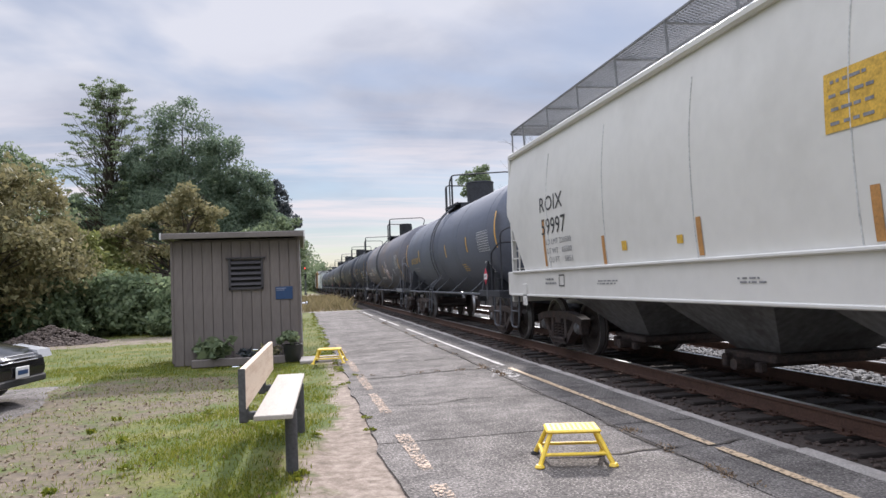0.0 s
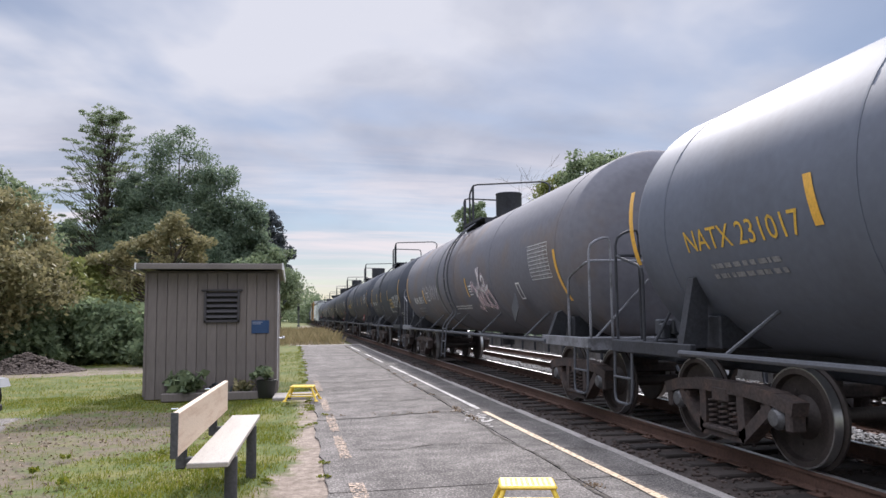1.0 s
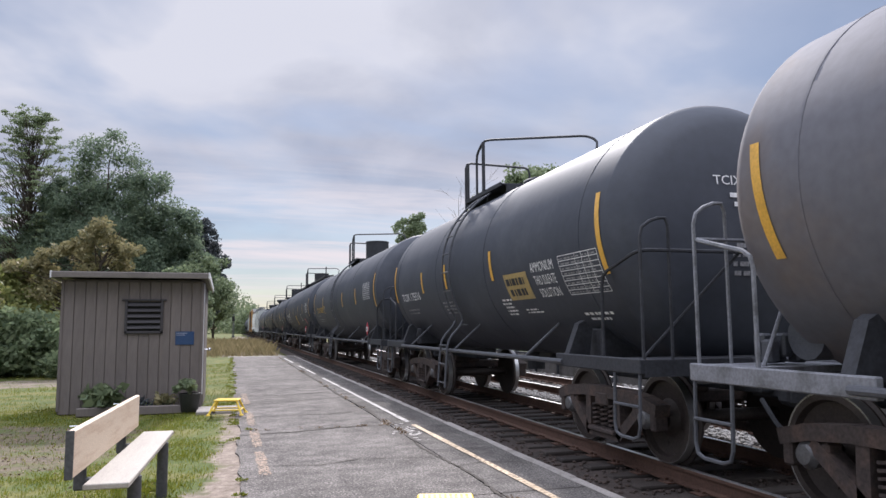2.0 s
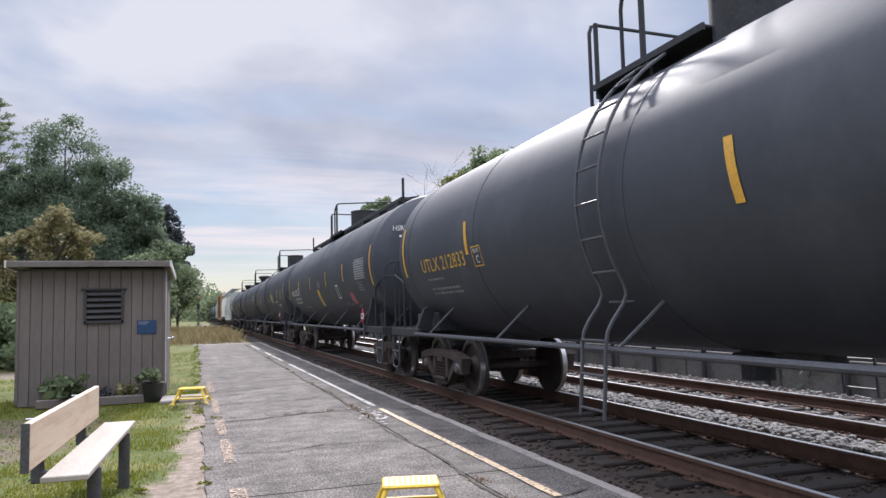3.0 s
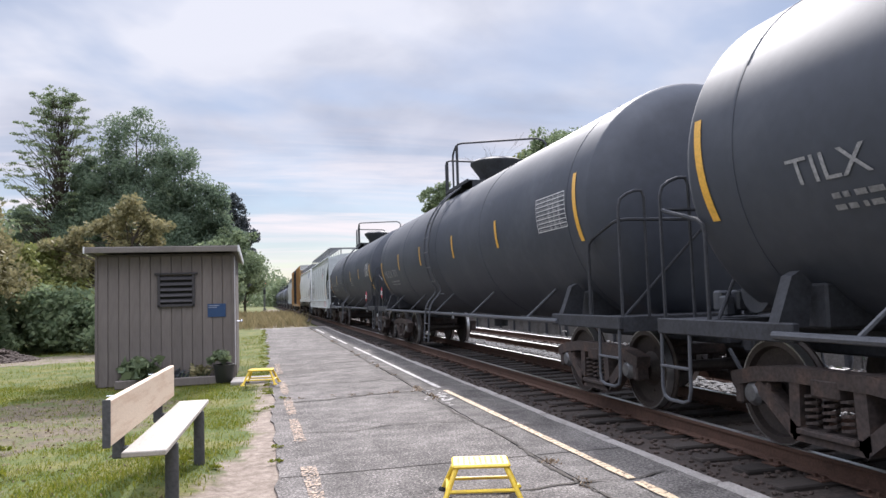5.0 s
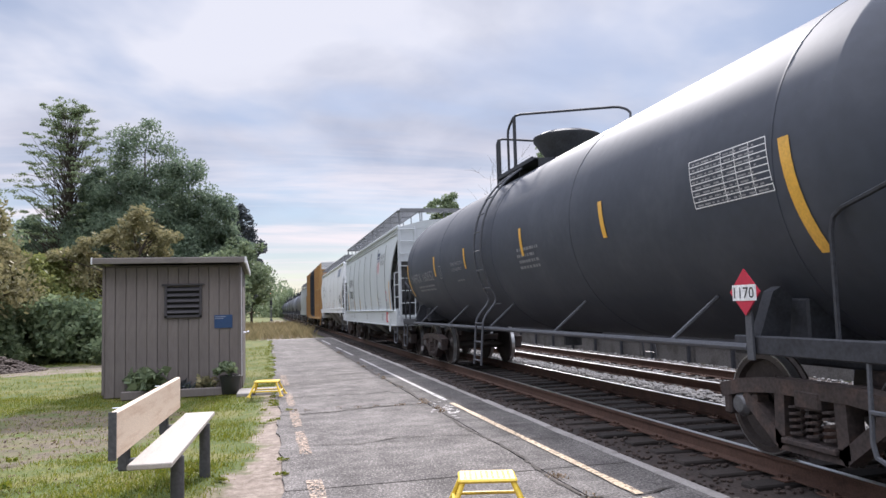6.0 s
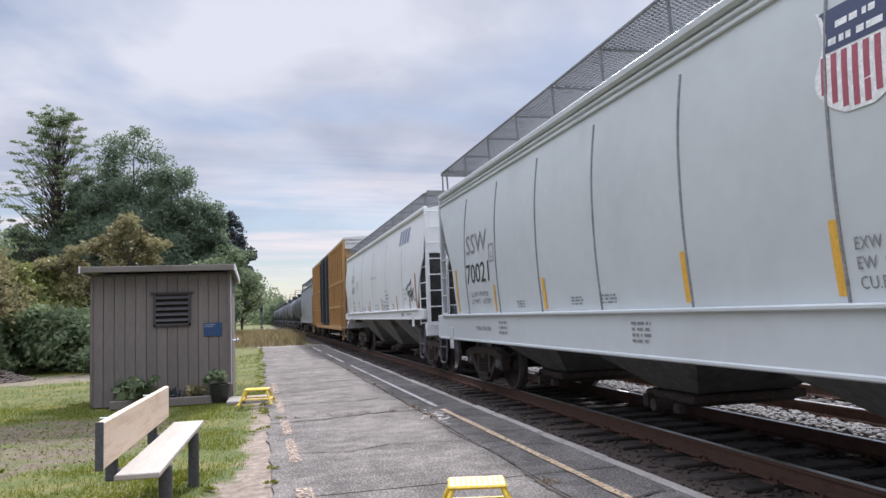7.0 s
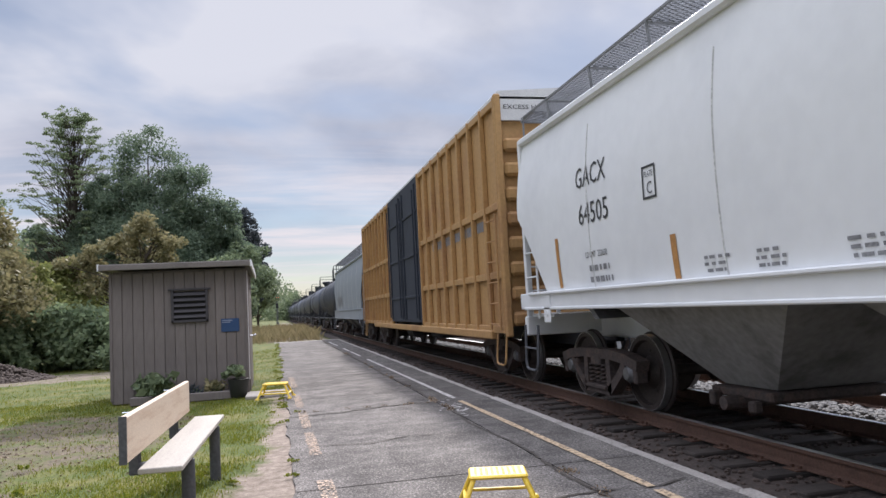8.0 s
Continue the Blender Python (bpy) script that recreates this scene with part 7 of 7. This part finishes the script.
# ---- shed ----
SX0, SX1, SY, SH = -3.05, -0.575, 15.16, 2.50
DEPTH = 2.9
shed = thing("shed", "small brown wooden station shed with flat roof", "shed", pose(0, 0, 0))
bm = BM()
box(bm, ((SX0 + SX1) / 2, SY + DEPTH / 2, SH / 2 - 0.06), (SX1 - SX0 - 0.06, DEPTH - 0.06, SH + 0.10))
walls = part("wall", bm, M["trim"], shed, "dark wall behind the boards")
random.seed(21)


def board_mesh(w, h, t=0.03):
    bm = BM()
    box(bm, (0, 0, 0), (w, t, h), bev=0.006)
    return mesh_of("board", bm, M["siding"])


nb = 13
bw = (SX1 - SX0) / nb
front_board = board_mesh(bw - 0.007, SH - 0.02)
V0, V1, VZ0, VZ1 = -1.97, -1.28, 1.46, 2.10
for i in range(nb):
    x = SX0 + bw * (i + 0.5)
    b = part("board", front_board, None, walls)
    b.location = (x, SY - 0.012 + random.uniform(-0.003, 0.003), SH / 2 - 0.04)
for sx, x in ((-1, SX0), (1, SX1)):
    nbs = 15
    me = board_mesh(DEPTH / nbs - 0.012, SH - 0.02)
    for i in range(nbs):
        b = part("board", me, None, walls)
        b.location, b.rotation_euler = (x + sx * 0.012, SY + DEPTH / nbs * (i + 0.5), SH / 2 - 0.04), (0, 0, math.pi / 2)
for x in (SX1 + 0.012, SX0 - 0.012):
    bm = BM()
    box(bm, (x, SY - 0.005, SH / 2), (0.05, 0.09, SH - 0.06), bev=0.006)
    part("corner_trim", bm, M["siding"], shed)
# roof with fascia and pale end caps
bm = BM()
slab(bm, [(SY - 0.28, 2.56), (SY + DEPTH + 0.2, 2.44), (SY + DEPTH + 0.2, 2.50), (SY - 0.28, 2.625)], "x", SX0 - 0.16, SX1 + 0.12)
roof = part("roof", bm, M["trim"], shed, "flat grey-brown roof")
bm = BM()
box(bm, ((SX0 + SX1) / 2 - 0.02, SY - 0.295, 2.56), (SX1 - SX0 + 0.30, 0.03, 0.11), bev=0.008)
part("fascia", bm, M["trim"], roof, "brown fascia board")
for x in (SX0 - 0.175, SX1 + 0.135):
    bm = BM()
    slab(bm, [(SY - 0.31, 2.50), (SY + DEPTH + 0.2, 2.40), (SY + DEPTH + 0.2, 2.51), (SY - 0.31, 2.63)], "x", x - 0.015, x + 0.015)
    part("edge_flashing", bm, M["trim_white"], roof, "white metal edge flashing")
bm = BM()
box(bm, (SX1 + 0.03, SY + 0.28, 1.35), (0.03, 0.10, 2.2), bev=0.005)
part("door_trim", bm, M["trim_white"], shed, "white door trim")
bm = BM()
box(bm, (SX1 + 0.035, SY + 0.85, 1.05), (0.04, 0.95, 2.05), bev=0.008)
door = part("door", bm, M["siding"], shed, "brown side door")
bm = BM()
rod(bm, (SX1 + 0.06, SY + 0.5, 1.12), (SX1 + 0.14, SY + 0.5, 1.12), 0.02, 8); bmesh.ops.create_icosphere(bm, subdivisions=2, radius=0.035, matrix=Matrix.Translation((SX1 + 0.15, SY + 0.5, 1.12)))
part("door_knob", bm, M["chrome"], door, "metal door knob", True)
# louvred vent
vent = part("vent", mesh_of("vent", (lambda b: (box(b, ((V0 + V1) / 2, SY - 0.03, (VZ0 + VZ1) / 2), (V1 - V0 - 0.08, 0.02, VZ1 - VZ0 - 0.08)), b)[1])(BM()), M["dark_hole"]), None, shed, "dark louvred vent")
for c0, s0 in ((((V0 + V1) / 2, SY - 0.05, VZ1 + 0.0), (V1 - V0 + 0.10, 0.07, 0.035)), (((V0 + V1) / 2, SY - 0.045, VZ0 + 0.02), (V1 - V0, 0.05, 0.05)), ((V0 + 0.025, SY - 0.045, (VZ0 + VZ1) / 2), (0.05, 0.05, VZ1 - VZ0)), ((V1 - 0.025, SY - 0.045, (VZ0 + VZ1) / 2), (0.05, 0.05, VZ1 - VZ0))):
    bm = BM(); box(bm, c0, s0, bev=0.005)
    part("vent_frame", bm, M["louvre"], vent)
for k in range(5):
    bm = BM()
    box(bm, ((V0 + V1) / 2, SY - 0.055, VZ0 + 0.12 + 0.108 * k), (V1 - V0 - 0.1, 0.012, 0.085), turn=Matrix.Rotation(radians(-38), 4, "X"))
    part("slat", bm, M["louvre"], vent)
# blue notice
bm = BM(); box(bm, (-0.875, SY - 0.038, 1.36), (0.345, 0.014, 0.26), bev=0.004)
notice = part("notice", bm, M["sign_blue"], shed, "small blue notice board")
bm = BM()
for k, w in ((0, 0.2), (1, 0.16)):
    box(bm, (-1.03 + w / 2, SY - 0.047, 1.455 - 0.035 * k), (w, 0.003, 0.014))
part("print", bm, M["blue_paint"], notice, "pale bars of small print")

# planting bed edging, step slab, pot
bm = BM(); box(bm, (-1.72, SY - 0.42, 0.04), (1.9, 0.09, 0.16), bev=0.015)
tagged(part("timber_edging", bm, M["siding"], None), "brown timber edging of the flower bed", "edging")
bm = BM(); box(bm, (-0.22, SY - 0.45, -0.02), (0.75, 0.95, 0.10), bev=0.015)
tagged(part("step_slab", bm, M["concrete"], None), "pale concrete slab at the shed door", "slab")
pot = thing("planter", "black plastic pot with leafy plant by shed", "planter", pose(-0.73, SY - 0.42, 0.0))
bm = BM()
lathe(bm, [(-0.02, 0.14), (0.0, 0.155), (0.30, 0.19), (0.33, 0.20), (0.33, 0.17), (0.28, 0.16)], 20, "z")
part("pot", bm, M["pot"], pot, smooth=True)


def plant(parent, name, c, r, h, count, size, m, seed, stems=8):
    rng = np.random.default_rng(seed)
    bm = BM()
    for _ in range(stems):
        a, d = rng.uniform(0, 6.28), rng.uniform(0.2, 0.9) * r
        rod(bm, c, (c[0] + math.cos(a) * d, c[1] + math.sin(a) * d, c[2] + h * rng.uniform(0.6, 1.0)), 0.006, 4)
    if parent is None:
        parent = thing(name, "green leafy plant in the shed's flower bed", "plant", pose(0, 0, 0))
    part("stem", bm, M["leaf_bush"], parent)
    cs = [(c[0] + rng.normal() * r * 0.5, c[1] + rng.normal() * r * 0.5, c[2] + h * rng.uniform(0.35, 0.95)) for _ in range(14)]
    V, F = leaf_cloud(rng, cs, [r * 0.4] * 14, count, size)
    leaf_part("foliage", V, F, M[m], parent)


plant(pot, "plant", (0, 0, 0.28), 0.19, 0.28, 260, 0.09, "leaf_mid", 3)
plant(None, "plant", (-2.35, SY - 0.22, 0.0), 0.36, 0.42, 240, 0.2, "leaf_mid", 4, 12)
plant(None, "plant", (-1.55, SY - 0.22, 0.03), 0.22, 0.2, 120, 0.09, "leaf_plum", 5)
plant(None, "plant", (-1.15, SY - 0.22, 0.03), 0.22, 0.24, 150, 0.09, "leaf_olive", 6)

# ---- bench ----
B0, B1 = Vector((-0.97, 5.24)), Vector((-0.87, 7.77))
bang = math.atan2(-(B1 - B0).x, (B1 - B0).y)
bench = thing("bench", "pale wooden plank bench on dark posts", "bench", pose((B0.x + B1.x) / 2, (B0.y + B1.y) / 2, 0, 0, 0, math.degrees(bang)))
BL = (B1 - B0).length
bm = BM(); box(bm, (0.0, 0, 0.755), (0.045, BL, 0.30), bev=0.008)
part("backrest", bm, M["bench_wood"], bench, "pale plank with grain")
# added thin dark board: the shade on the plank's near end, as colour
bm = BM(); box(bm, (0.0, -BL / 2 - 0.006, 0.755), (0.05, 0.012, 0.305), bev=0.003)
part("end_cap", bm, M["bench_post"], bench, "dark board for the shaded plank end")
bm = BM(); box(bm, (0.20, 0.08, 0.53), (0.28, BL - 0.05, 0.036), bev=0.006)
part("seat", bm, M["bench_wood2"], bench, "bleached wooden plank")
for y in (-0.68, 0.86):
    bm = BM(); lathe(bm, [(-0.1, 0.05), (0.50, 0.047), (0.505, 0.04)], 14, "z", (0.30, y, 0))
    part("leg", bm, M["bench_post"], bench, smooth=True)
    bm = BM(); box(bm, (-0.06, y, 0.635), (0.07, 0.09, 0.42), bev=0.01)
    part("back_post", bm, M["bench_post"], bench)
    bm = BM(); box(bm, (0.12, y, 0.475), (0.42, 0.07, 0.06), bev=0.008)
    part("arm", bm, M["bench_post"], bench)
    bm = BM(); rod(bm, (-0.09, y, 0.86), (-0.14, y, 0.86), 0.007, 6)
    part("bolt", bm, M["chrome"], bench)

# ---- step stools ----
def make_stool(x, y, turn):
    st = thing("step_stool", "yellow painted metal step stool on the platform", "step stool", pose(x, y, 0.0, 0, 0, turn), group="yellow step stools")
    bm = BM()
    box(bm, (0, 0, 0.245), (0.36, 0.26, 0.028), bev=0.012)
    top = part("top", bm, M["stool_paint"], st)
    bm = BM()
    for i in range(9):
        for j in range(6):
            box(bm, (-0.136 + 0.034 * i, -0.085 + 0.034 * j, 0.2605), (0.016, 0.016, 0.004))
    tagged(part("tread_pattern", bm, M["stool_paint"], top, "raised anti-slip studs"), kind="stuff")
    for sx in (-1, 1):
        for sy in (-1, 1):
            bm = BM()
            rod(bm, (sx * 0.15, sy * 0.10, 0.24), (sx * 0.235, sy * 0.19, 0.02), 0.0165, 10)
            leg = part("leg", bm, M["stool_paint"], st, smooth=True)
            bm = BM(); lathe(bm, [(0.004, 0.03), (0.012, 0.033), (0.03, 0.022)], 10, "z", (sx * 0.238, sy * 0.192, 0))
            part("foot", bm, M["rubber"] if (sx, sy) == (-1, 1) else M["stool_paint"], leg, "rubber foot")
    for a, b in (((-0.208, -0.16), (0.208, -0.16)), ((-0.208, 0.16), (0.208, 0.16)), ((-0.208, -0.16), (-0.208, 0.16)), ((0.208, -0.16), (0.208, 0.16))):
        bm = BM(); rod(bm, (*a, 0.09), (*b, 0.09), 0.013, 8)
        part("stretcher", bm, M["stool_paint"], st, smooth=True)
    for ob in st.children_recursive:      # a twelve-inch step
        ob.data.transform(Matrix.Diagonal((1.19, 1.19, 1.05, 1)))
    return st


stool = make_stool(1.56, 5.44, -14)
copy_thing(stool, pose(-0.04, 13.72, 0.02, 0, 0, -10))
tagged(bpy.data.objects["step_stool.001"], "yellow metal step stool on grass by shed door")

# ---- weeds and cracks on the platform ----
rng = np.random.default_rng(77)


def weeds(name, label, spots, count, size, m):
    V, F = leaf_cloud(rng, spots, [0.07] * len(spots), count, size, 0.5)
    V[:, 2] = np.abs(V[:, 2]) + 0.002
    me = bpy.data.meshes.new(name)
    me.from_pydata(V.tolist(), [], F.tolist())
    me.materials.append(M[m])
    tagged(new(name, me), label, "weeds", kind="stuff")


spots = [(2.43 + rng.normal() * 0.03, float(y), 0.015) for y in np.concatenate([rng.uniform(3.5, 7, 14), rng.uniform(10.3, 12, 12), rng.uniform(14, 40, 30)])]
spots += [(float(rng.uniform(0.2, 2.4)), JOINTS[3] + rng.normal() * 0.03, 0.01) for _ in range(10)]
weeds("weeds", "dry weeds growing in the platform joints", spots, 1300, 0.022, "leaf_fallen")
spots = [(edge_x(y) + rng.normal() * 0.08 - 0.06, float(y), 0.0) for y in rng.uniform(7, 40, 90)]
weeds("weeds", "green weeds along the platform edge", spots, 5200, 0.024, "grass")
spots = [(-0.62 + rng.normal() * 0.1, float(y), 0.0) for y in (5.6, 5.75, 7.2, 7.35, 7.5, 7.6, 8.1)] + [(float(rng.uniform(-3, -0.6)), float(rng.uniform(4.2, 9)), -0.02) for _ in range(12)]
weeds("weeds", "broad-leaved lawn weeds round the bench", spots, 900, 0.04, "grass")


def crack(pts, w, seed):
    r2 = random.Random(seed)
    bm = BM()
    pts = [Vector(p) for p in pts]
    row = []
    for i in range(len(pts) - 1):
        n = max(3, int((pts[i + 1] - pts[i]).length / 0.08))
        for k in range(n):
            p = pts[i].lerp(pts[i + 1], k / n) + Vector((r2.gauss(0, 0.012), r2.gauss(0, 0.012)))
            d = (pts[i + 1] - pts[i]).normalized()
            q = Vector((-d.y, d.x)) * w * r2.uniform(0.4, 1.9)
            row.append((bm.verts.new((p.x - q.x, p.y - q.y, 0.0085)), bm.verts.new((p.x + q.x, p.y + q.y, 0.0085))))
    for a, b in zip(row, row[1:]):
        bm.faces.new((a[0], a[1], b[1], b[0]))
    part("crack", bm, M["crack"], platform)


for i, (pts, w) in enumerate((([(0.1, 11.1), (0.9, 11.25), (1.6, 11.5), (2.4, 11.6)], 0.02), ([(1.7, 5.45), (2.4, 5.55), (2.9, 5.5), (3.3, 5.7)], 0.012), ([(0.2, 15.4), (1.1, 15.8), (2.4, 16.3)], 0.018),
                              ([(0.15, 19.3), (1.4, 19.2), (2.4, 19.9)], 0.02), ([(2.44, 10.4), (2.36, 9.2), (2.46, 7.6), (2.38, 6.2), (2.44, 4.6)], 0.014), ([(0.2, 24.2), (2.3, 24.6)], 0.025), ([(0.2, 29.4), (2.3, 29.3)], 0.03),
                              ([(0.2, 33.7), (2.3, 33.9)], 0.03), ([(2.5, 12.0), (3.2, 12.2)], 0.02), ([(0.3, 8.7), (1.0, 8.5), (1.5, 8.75), (2.4, 8.55)], 0.010), ([(0.2, 13.2), (0.8, 13.4), (1.7, 13.3), (2.4, 13.7)], 0.016), ([(0.2, 17.6), (1.2, 17.3), (2.4, 17.9)], 0.02), ([(0.3, 21.4), (1.5, 21.7), (2.4, 21.5)], 0.024), ([(2.5, 8.0), (2.8, 8.1), (3.3, 7.9)], 0.012), ([(2.5, 15.0), (3.3, 15.3)], 0.02), ([(2.42, 12.0), (2.5, 14.0), (2.4, 17.0), (2.45, 21.0), (2.4, 27.0)], 0.022))):
    crack(pts, w, 300 + i)
# worn pale patch by the joint, as in old repairs
bm = BM()
for _ in range(70):
    x, y = 2.52 + rng.normal() * 0.12, 10.75 + rng.normal() * 0.42
    s = rng.uniform(0.008, 0.028)
    bmesh.ops.create_circle(bm, cap_ends=True, segments=6, radius=s, matrix=Matrix.Translation((x, y, 0.0095 + 0.0006 * rng.uniform())) @ Matrix.Rotation(rng.uniform(0, 3), 4, "Z") @ Matrix.Diagonal((1, 1.8, 1, 1)))
tagged(part("worn_paint", bm, M["white_line"], platform, "flaked pale paint"), kind="stuff")

# ---- parked car ----
def make_car(x, y, turn):
    car = thing("car", "black sedan car parked on the gravel drive", "car", pose(x, y, 0.0, 0, 0, turn))
    W = 0.9
    # body: side outline (length forward is +x), several cross widths
    outline = [(2.30, 0.30), (2.36, 0.45), (2.33, 0.62), (2.15, 0.74), (1.35, 0.88), (0.95, 0.93), (0.25, 1.36), (-0.1, 1.43), (-0.9, 1.42), (-1.65, 1.10), (-2.2, 1.04), (-2.34, 0.85), (-2.34, 0.35), (-2.1, 0.25), (2.1, 0.22)]
    bm = BM()
    rings = []
    for k, (yy, s) in enumerate(((-W, 0.86), (-W * 0.94, 0.96), (-W * 0.7, 1.0), (0, 1.015), (W * 0.7, 1.0), (W * 0.94, 0.96), (W, 0.86))):
        row = []
        for px, pz in outline:
            nar = 1.0 - 0.22 * max(0, (pz - 0.9) / 0.5)
            pull = 1.0 - (0.10 if abs(yy) > W * 0.8 and abs(px) > 1.9 else 0.0)
            row.append(bm.verts.new((px * (0.985 + 0.015 * s) * pull, yy * nar, 0.28 + (pz - 0.28) * (0.97 + 0.03 * s))))
        rings.append(row)
    for a, b in zip(rings, rings[1:]):
        for i in range(len(outline)):
            bm.faces.new((a[i], a[(i + 1) % len(outline)], b[(i + 1) % len(outline)], b[i]))
    bm.faces.new(rings[0]); bm.faces.new(rings[-1])
    bmesh.ops.bevel(bm, geom=bm.edges[:], offset=0.02, segments=2, affect="EDGES")
    body = part("body", bm, M["car_paint"], car, "glossy black bodywork", True)
    bm = BM()
    slab(bm, [(0.90, 0.955), (0.24, 1.355), (0.27, 1.375), (0.95, 0.965)], "y", -0.68, 0.68)
    part("windscreen", bm, M["glass"], body, "dark windscreen")
    for s in (-1, 1):
        bm = BM()
        slab(bm, [(0.72, 0.97), (0.2, 1.31), (-0.85, 1.34), (-1.4, 1.04), (-1.3, 0.96)], "y", s * 0.80, s * 0.845)
        part("side_window", bm, M["glass"], body, "dark side window")
        bm = BM()
        slab(bm, [(2.31, 0.60), (2.27, 0.71), (1.85, 0.79), (1.75, 0.74), (2.2, 0.60)], "y", s * 0.56, s * 0.905)
        part("headlight", bm, M["lamp_glass"], body, "clear headlight")
        bm = BM(); box(bm, (0.75, s * 0.98, 0.98), (0.16, 0.18, 0.12), bev=0.03)
        part("wing_mirror", bm, M["car_paint"], body)
        bm = BM(); box(bm, (-2.33, s * 0.66, 0.88), (0.06, 0.36, 0.14), bev=0.02)
        part("tail_light", bm, M["red_paint"], body, "red tail light")
        for px in (1.42, -1.38):
            bm = BM(); lathe(bm, [(s * 0.70, 0.2), (s * 0.70, 0.31), (s * 0.73, 0.33), (s * 0.88, 0.33), (s * 0.91, 0.31), (s * 0.91, 0.2)], 24, "y", (px, 0, 0.33))
            wh = part("wheel", bm, M["rubber"], car, "black tyre", True)
            bm = BM(); lathe(bm, [(s * 0.885, 0.02), (s * 0.905, 0.06), (s * 0.89, 0.17), (s * 0.915, 0.2), (s * 0.90, 0.21)], 20, "y", (px, 0, 0.33))
            part("rim", bm, M["chrome"], wh, "alloy rim", True)
    bm = BM()
    for k in range(3):
        box(bm, (2.345, 0, 0.60 + 0.045 * k), (0.03, 0.86 - 0.08 * k, 0.018), bev=0.005)
    part("grille", bm, M["chrome"], body, "chrome grille bars")
    bm = BM(); box(bm, (2.375, 0, 0.46), (0.012, 0.32, 0.15), bev=0.004)
    plate = part("number_plate", bm, M["trim_white"], body, "white plate with a plain bar")
    bm = BM(); box(bm, (2.383, 0, 0.46), (0.004, 0.24, 0.06))
    part("plate_bar", bm, M["sign_blue"], plate)
    bm = BM(); box(bm, (2.33, 0, 0.33), (0.06, 1.3, 0.10), bev=0.02)
    part("air_dam", bm, M["rubber"], body)
    return car


make_car(-6.62, 11.1, -10)

# ---- rubble pile ----
def heap(r):
    a, d = r.uniform(0, 6.28), r.uniform() ** 0.6
    x, y = -8.3 + 1.7 * d * math.cos(a), 24.6 + 1.0 * d * math.sin(a)
    return x, y, ground_z(x, y) + 0.62 * (1 - d) * r.uniform(0.3, 1.0)


scatter("rubble_pile", "heap of grey-brown rubble and brush", "rubble", 2600, heap, 0.12, M["rubble"], 12)

# ---- signal mast ----
sig = thing("railway_signal", "tall railway signal mast showing red", "railway signal", pose(0.35, 130, -0.2))
bm = BM(); rod(bm, (0, 0, 0), (0, 0, 5.4), 0.09, 10); rod(bm, (0, 0, 0), (0, 0, 0.5), 0.25, 10)
part("mast", bm, M["pipe_grey"], sig)
for z, lit in ((4.75, True), (3.4, False)):
    bm = BM(); box(bm, (0, -0.15, z), (0.42, 0.2, 0.85), bev=0.03)
    hd = part("signal_head", bm, M["rubber"], sig, "black signal head")
    bm = BM(); lathe(bm, [(-0.27, 0.13), (-0.25, 0.14), (-0.2, 0.14)], 14, "y", (0, 0, z + 0.18))
    part("lens", bm, M["signal_red"] if lit else M["rubber"], hd, "red lamp" if lit else "dark lamp")
bm = BM()
for k in range(12):
    rod(bm, (-0.2, 0.12, 0.5 + 0.36 * k), (0.2, 0.12, 0.5 + 0.36 * k), 0.02, 5)
for s in (-1, 1):
    rod(bm, (s * 0.2, 0.12, 0.3), (s * 0.2, 0.12, 4.9), 0.025, 5)
part("ladder", bm, M["pipe_grey"], sig)

# ---- low wall and rail fence beyond the far track ----
wall = thing("retaining_wall", "low weathered concrete wall beyond the far track", "wall", kind="structure")
for k in range(26):
    bm = BM(); box(bm, (11.5, 1.5 + 3.0 * k, 0.05), (0.3, 2.97, 0.76), bev=0.02)
    part("wall_block", bm, M["wall_old"], wall)
fence = thing("rail_fence", "dark steel post and rail fence", "fence")
for z in (0.50, 0.86):
    bm = BM(); box(bm, (11.15, 30, z), (0.06, 62, 0.09), bev=0.01)
    part("fence_rail", bm, M["frame_black"], fence)
for k in range(32):
    bm = BM(); box(bm, (11.21, 0.5 + 1.95 * k, 0.4), (0.09, 0.09, 1.2), bev=0.01)
    part("fence_post", bm, M["frame_black"], fence)

cs = [(float(rng.uniform(11.9, 15.5)), float(rng.uniform(2, 70)), float(rng.uniform(0.0, 1.6))) for _ in range(240)]
V, F = leaf_cloud(rng, cs, [0.85] * len(cs), 60000, 0.16)
me = bpy.data.meshes.new("brush")
me.from_pydata(V.tolist(), [], F.tolist())
me.materials.append(M["leaf_dark"])
tagged(new("brush", me), "green brush behind the rail fence", "brush", kind="stuff")


def motions():
    """The train rolls towards and past the camera, and its wheels turn."""
    step = 1.0 / FPS
    turn = math.degrees(SPEED * step / WR)
    for car, y in CARS:
        walk(car, [(t, pose(XC, y - SPEED * t, RAIL_Z)) for t in (0.0, 4.0, 8.0)])
    for w, y in WHEELS:
        walk(w, [(k * step, pose(0, y, WR, turn * k, 0, 0)) for k in range(241)])


motions()
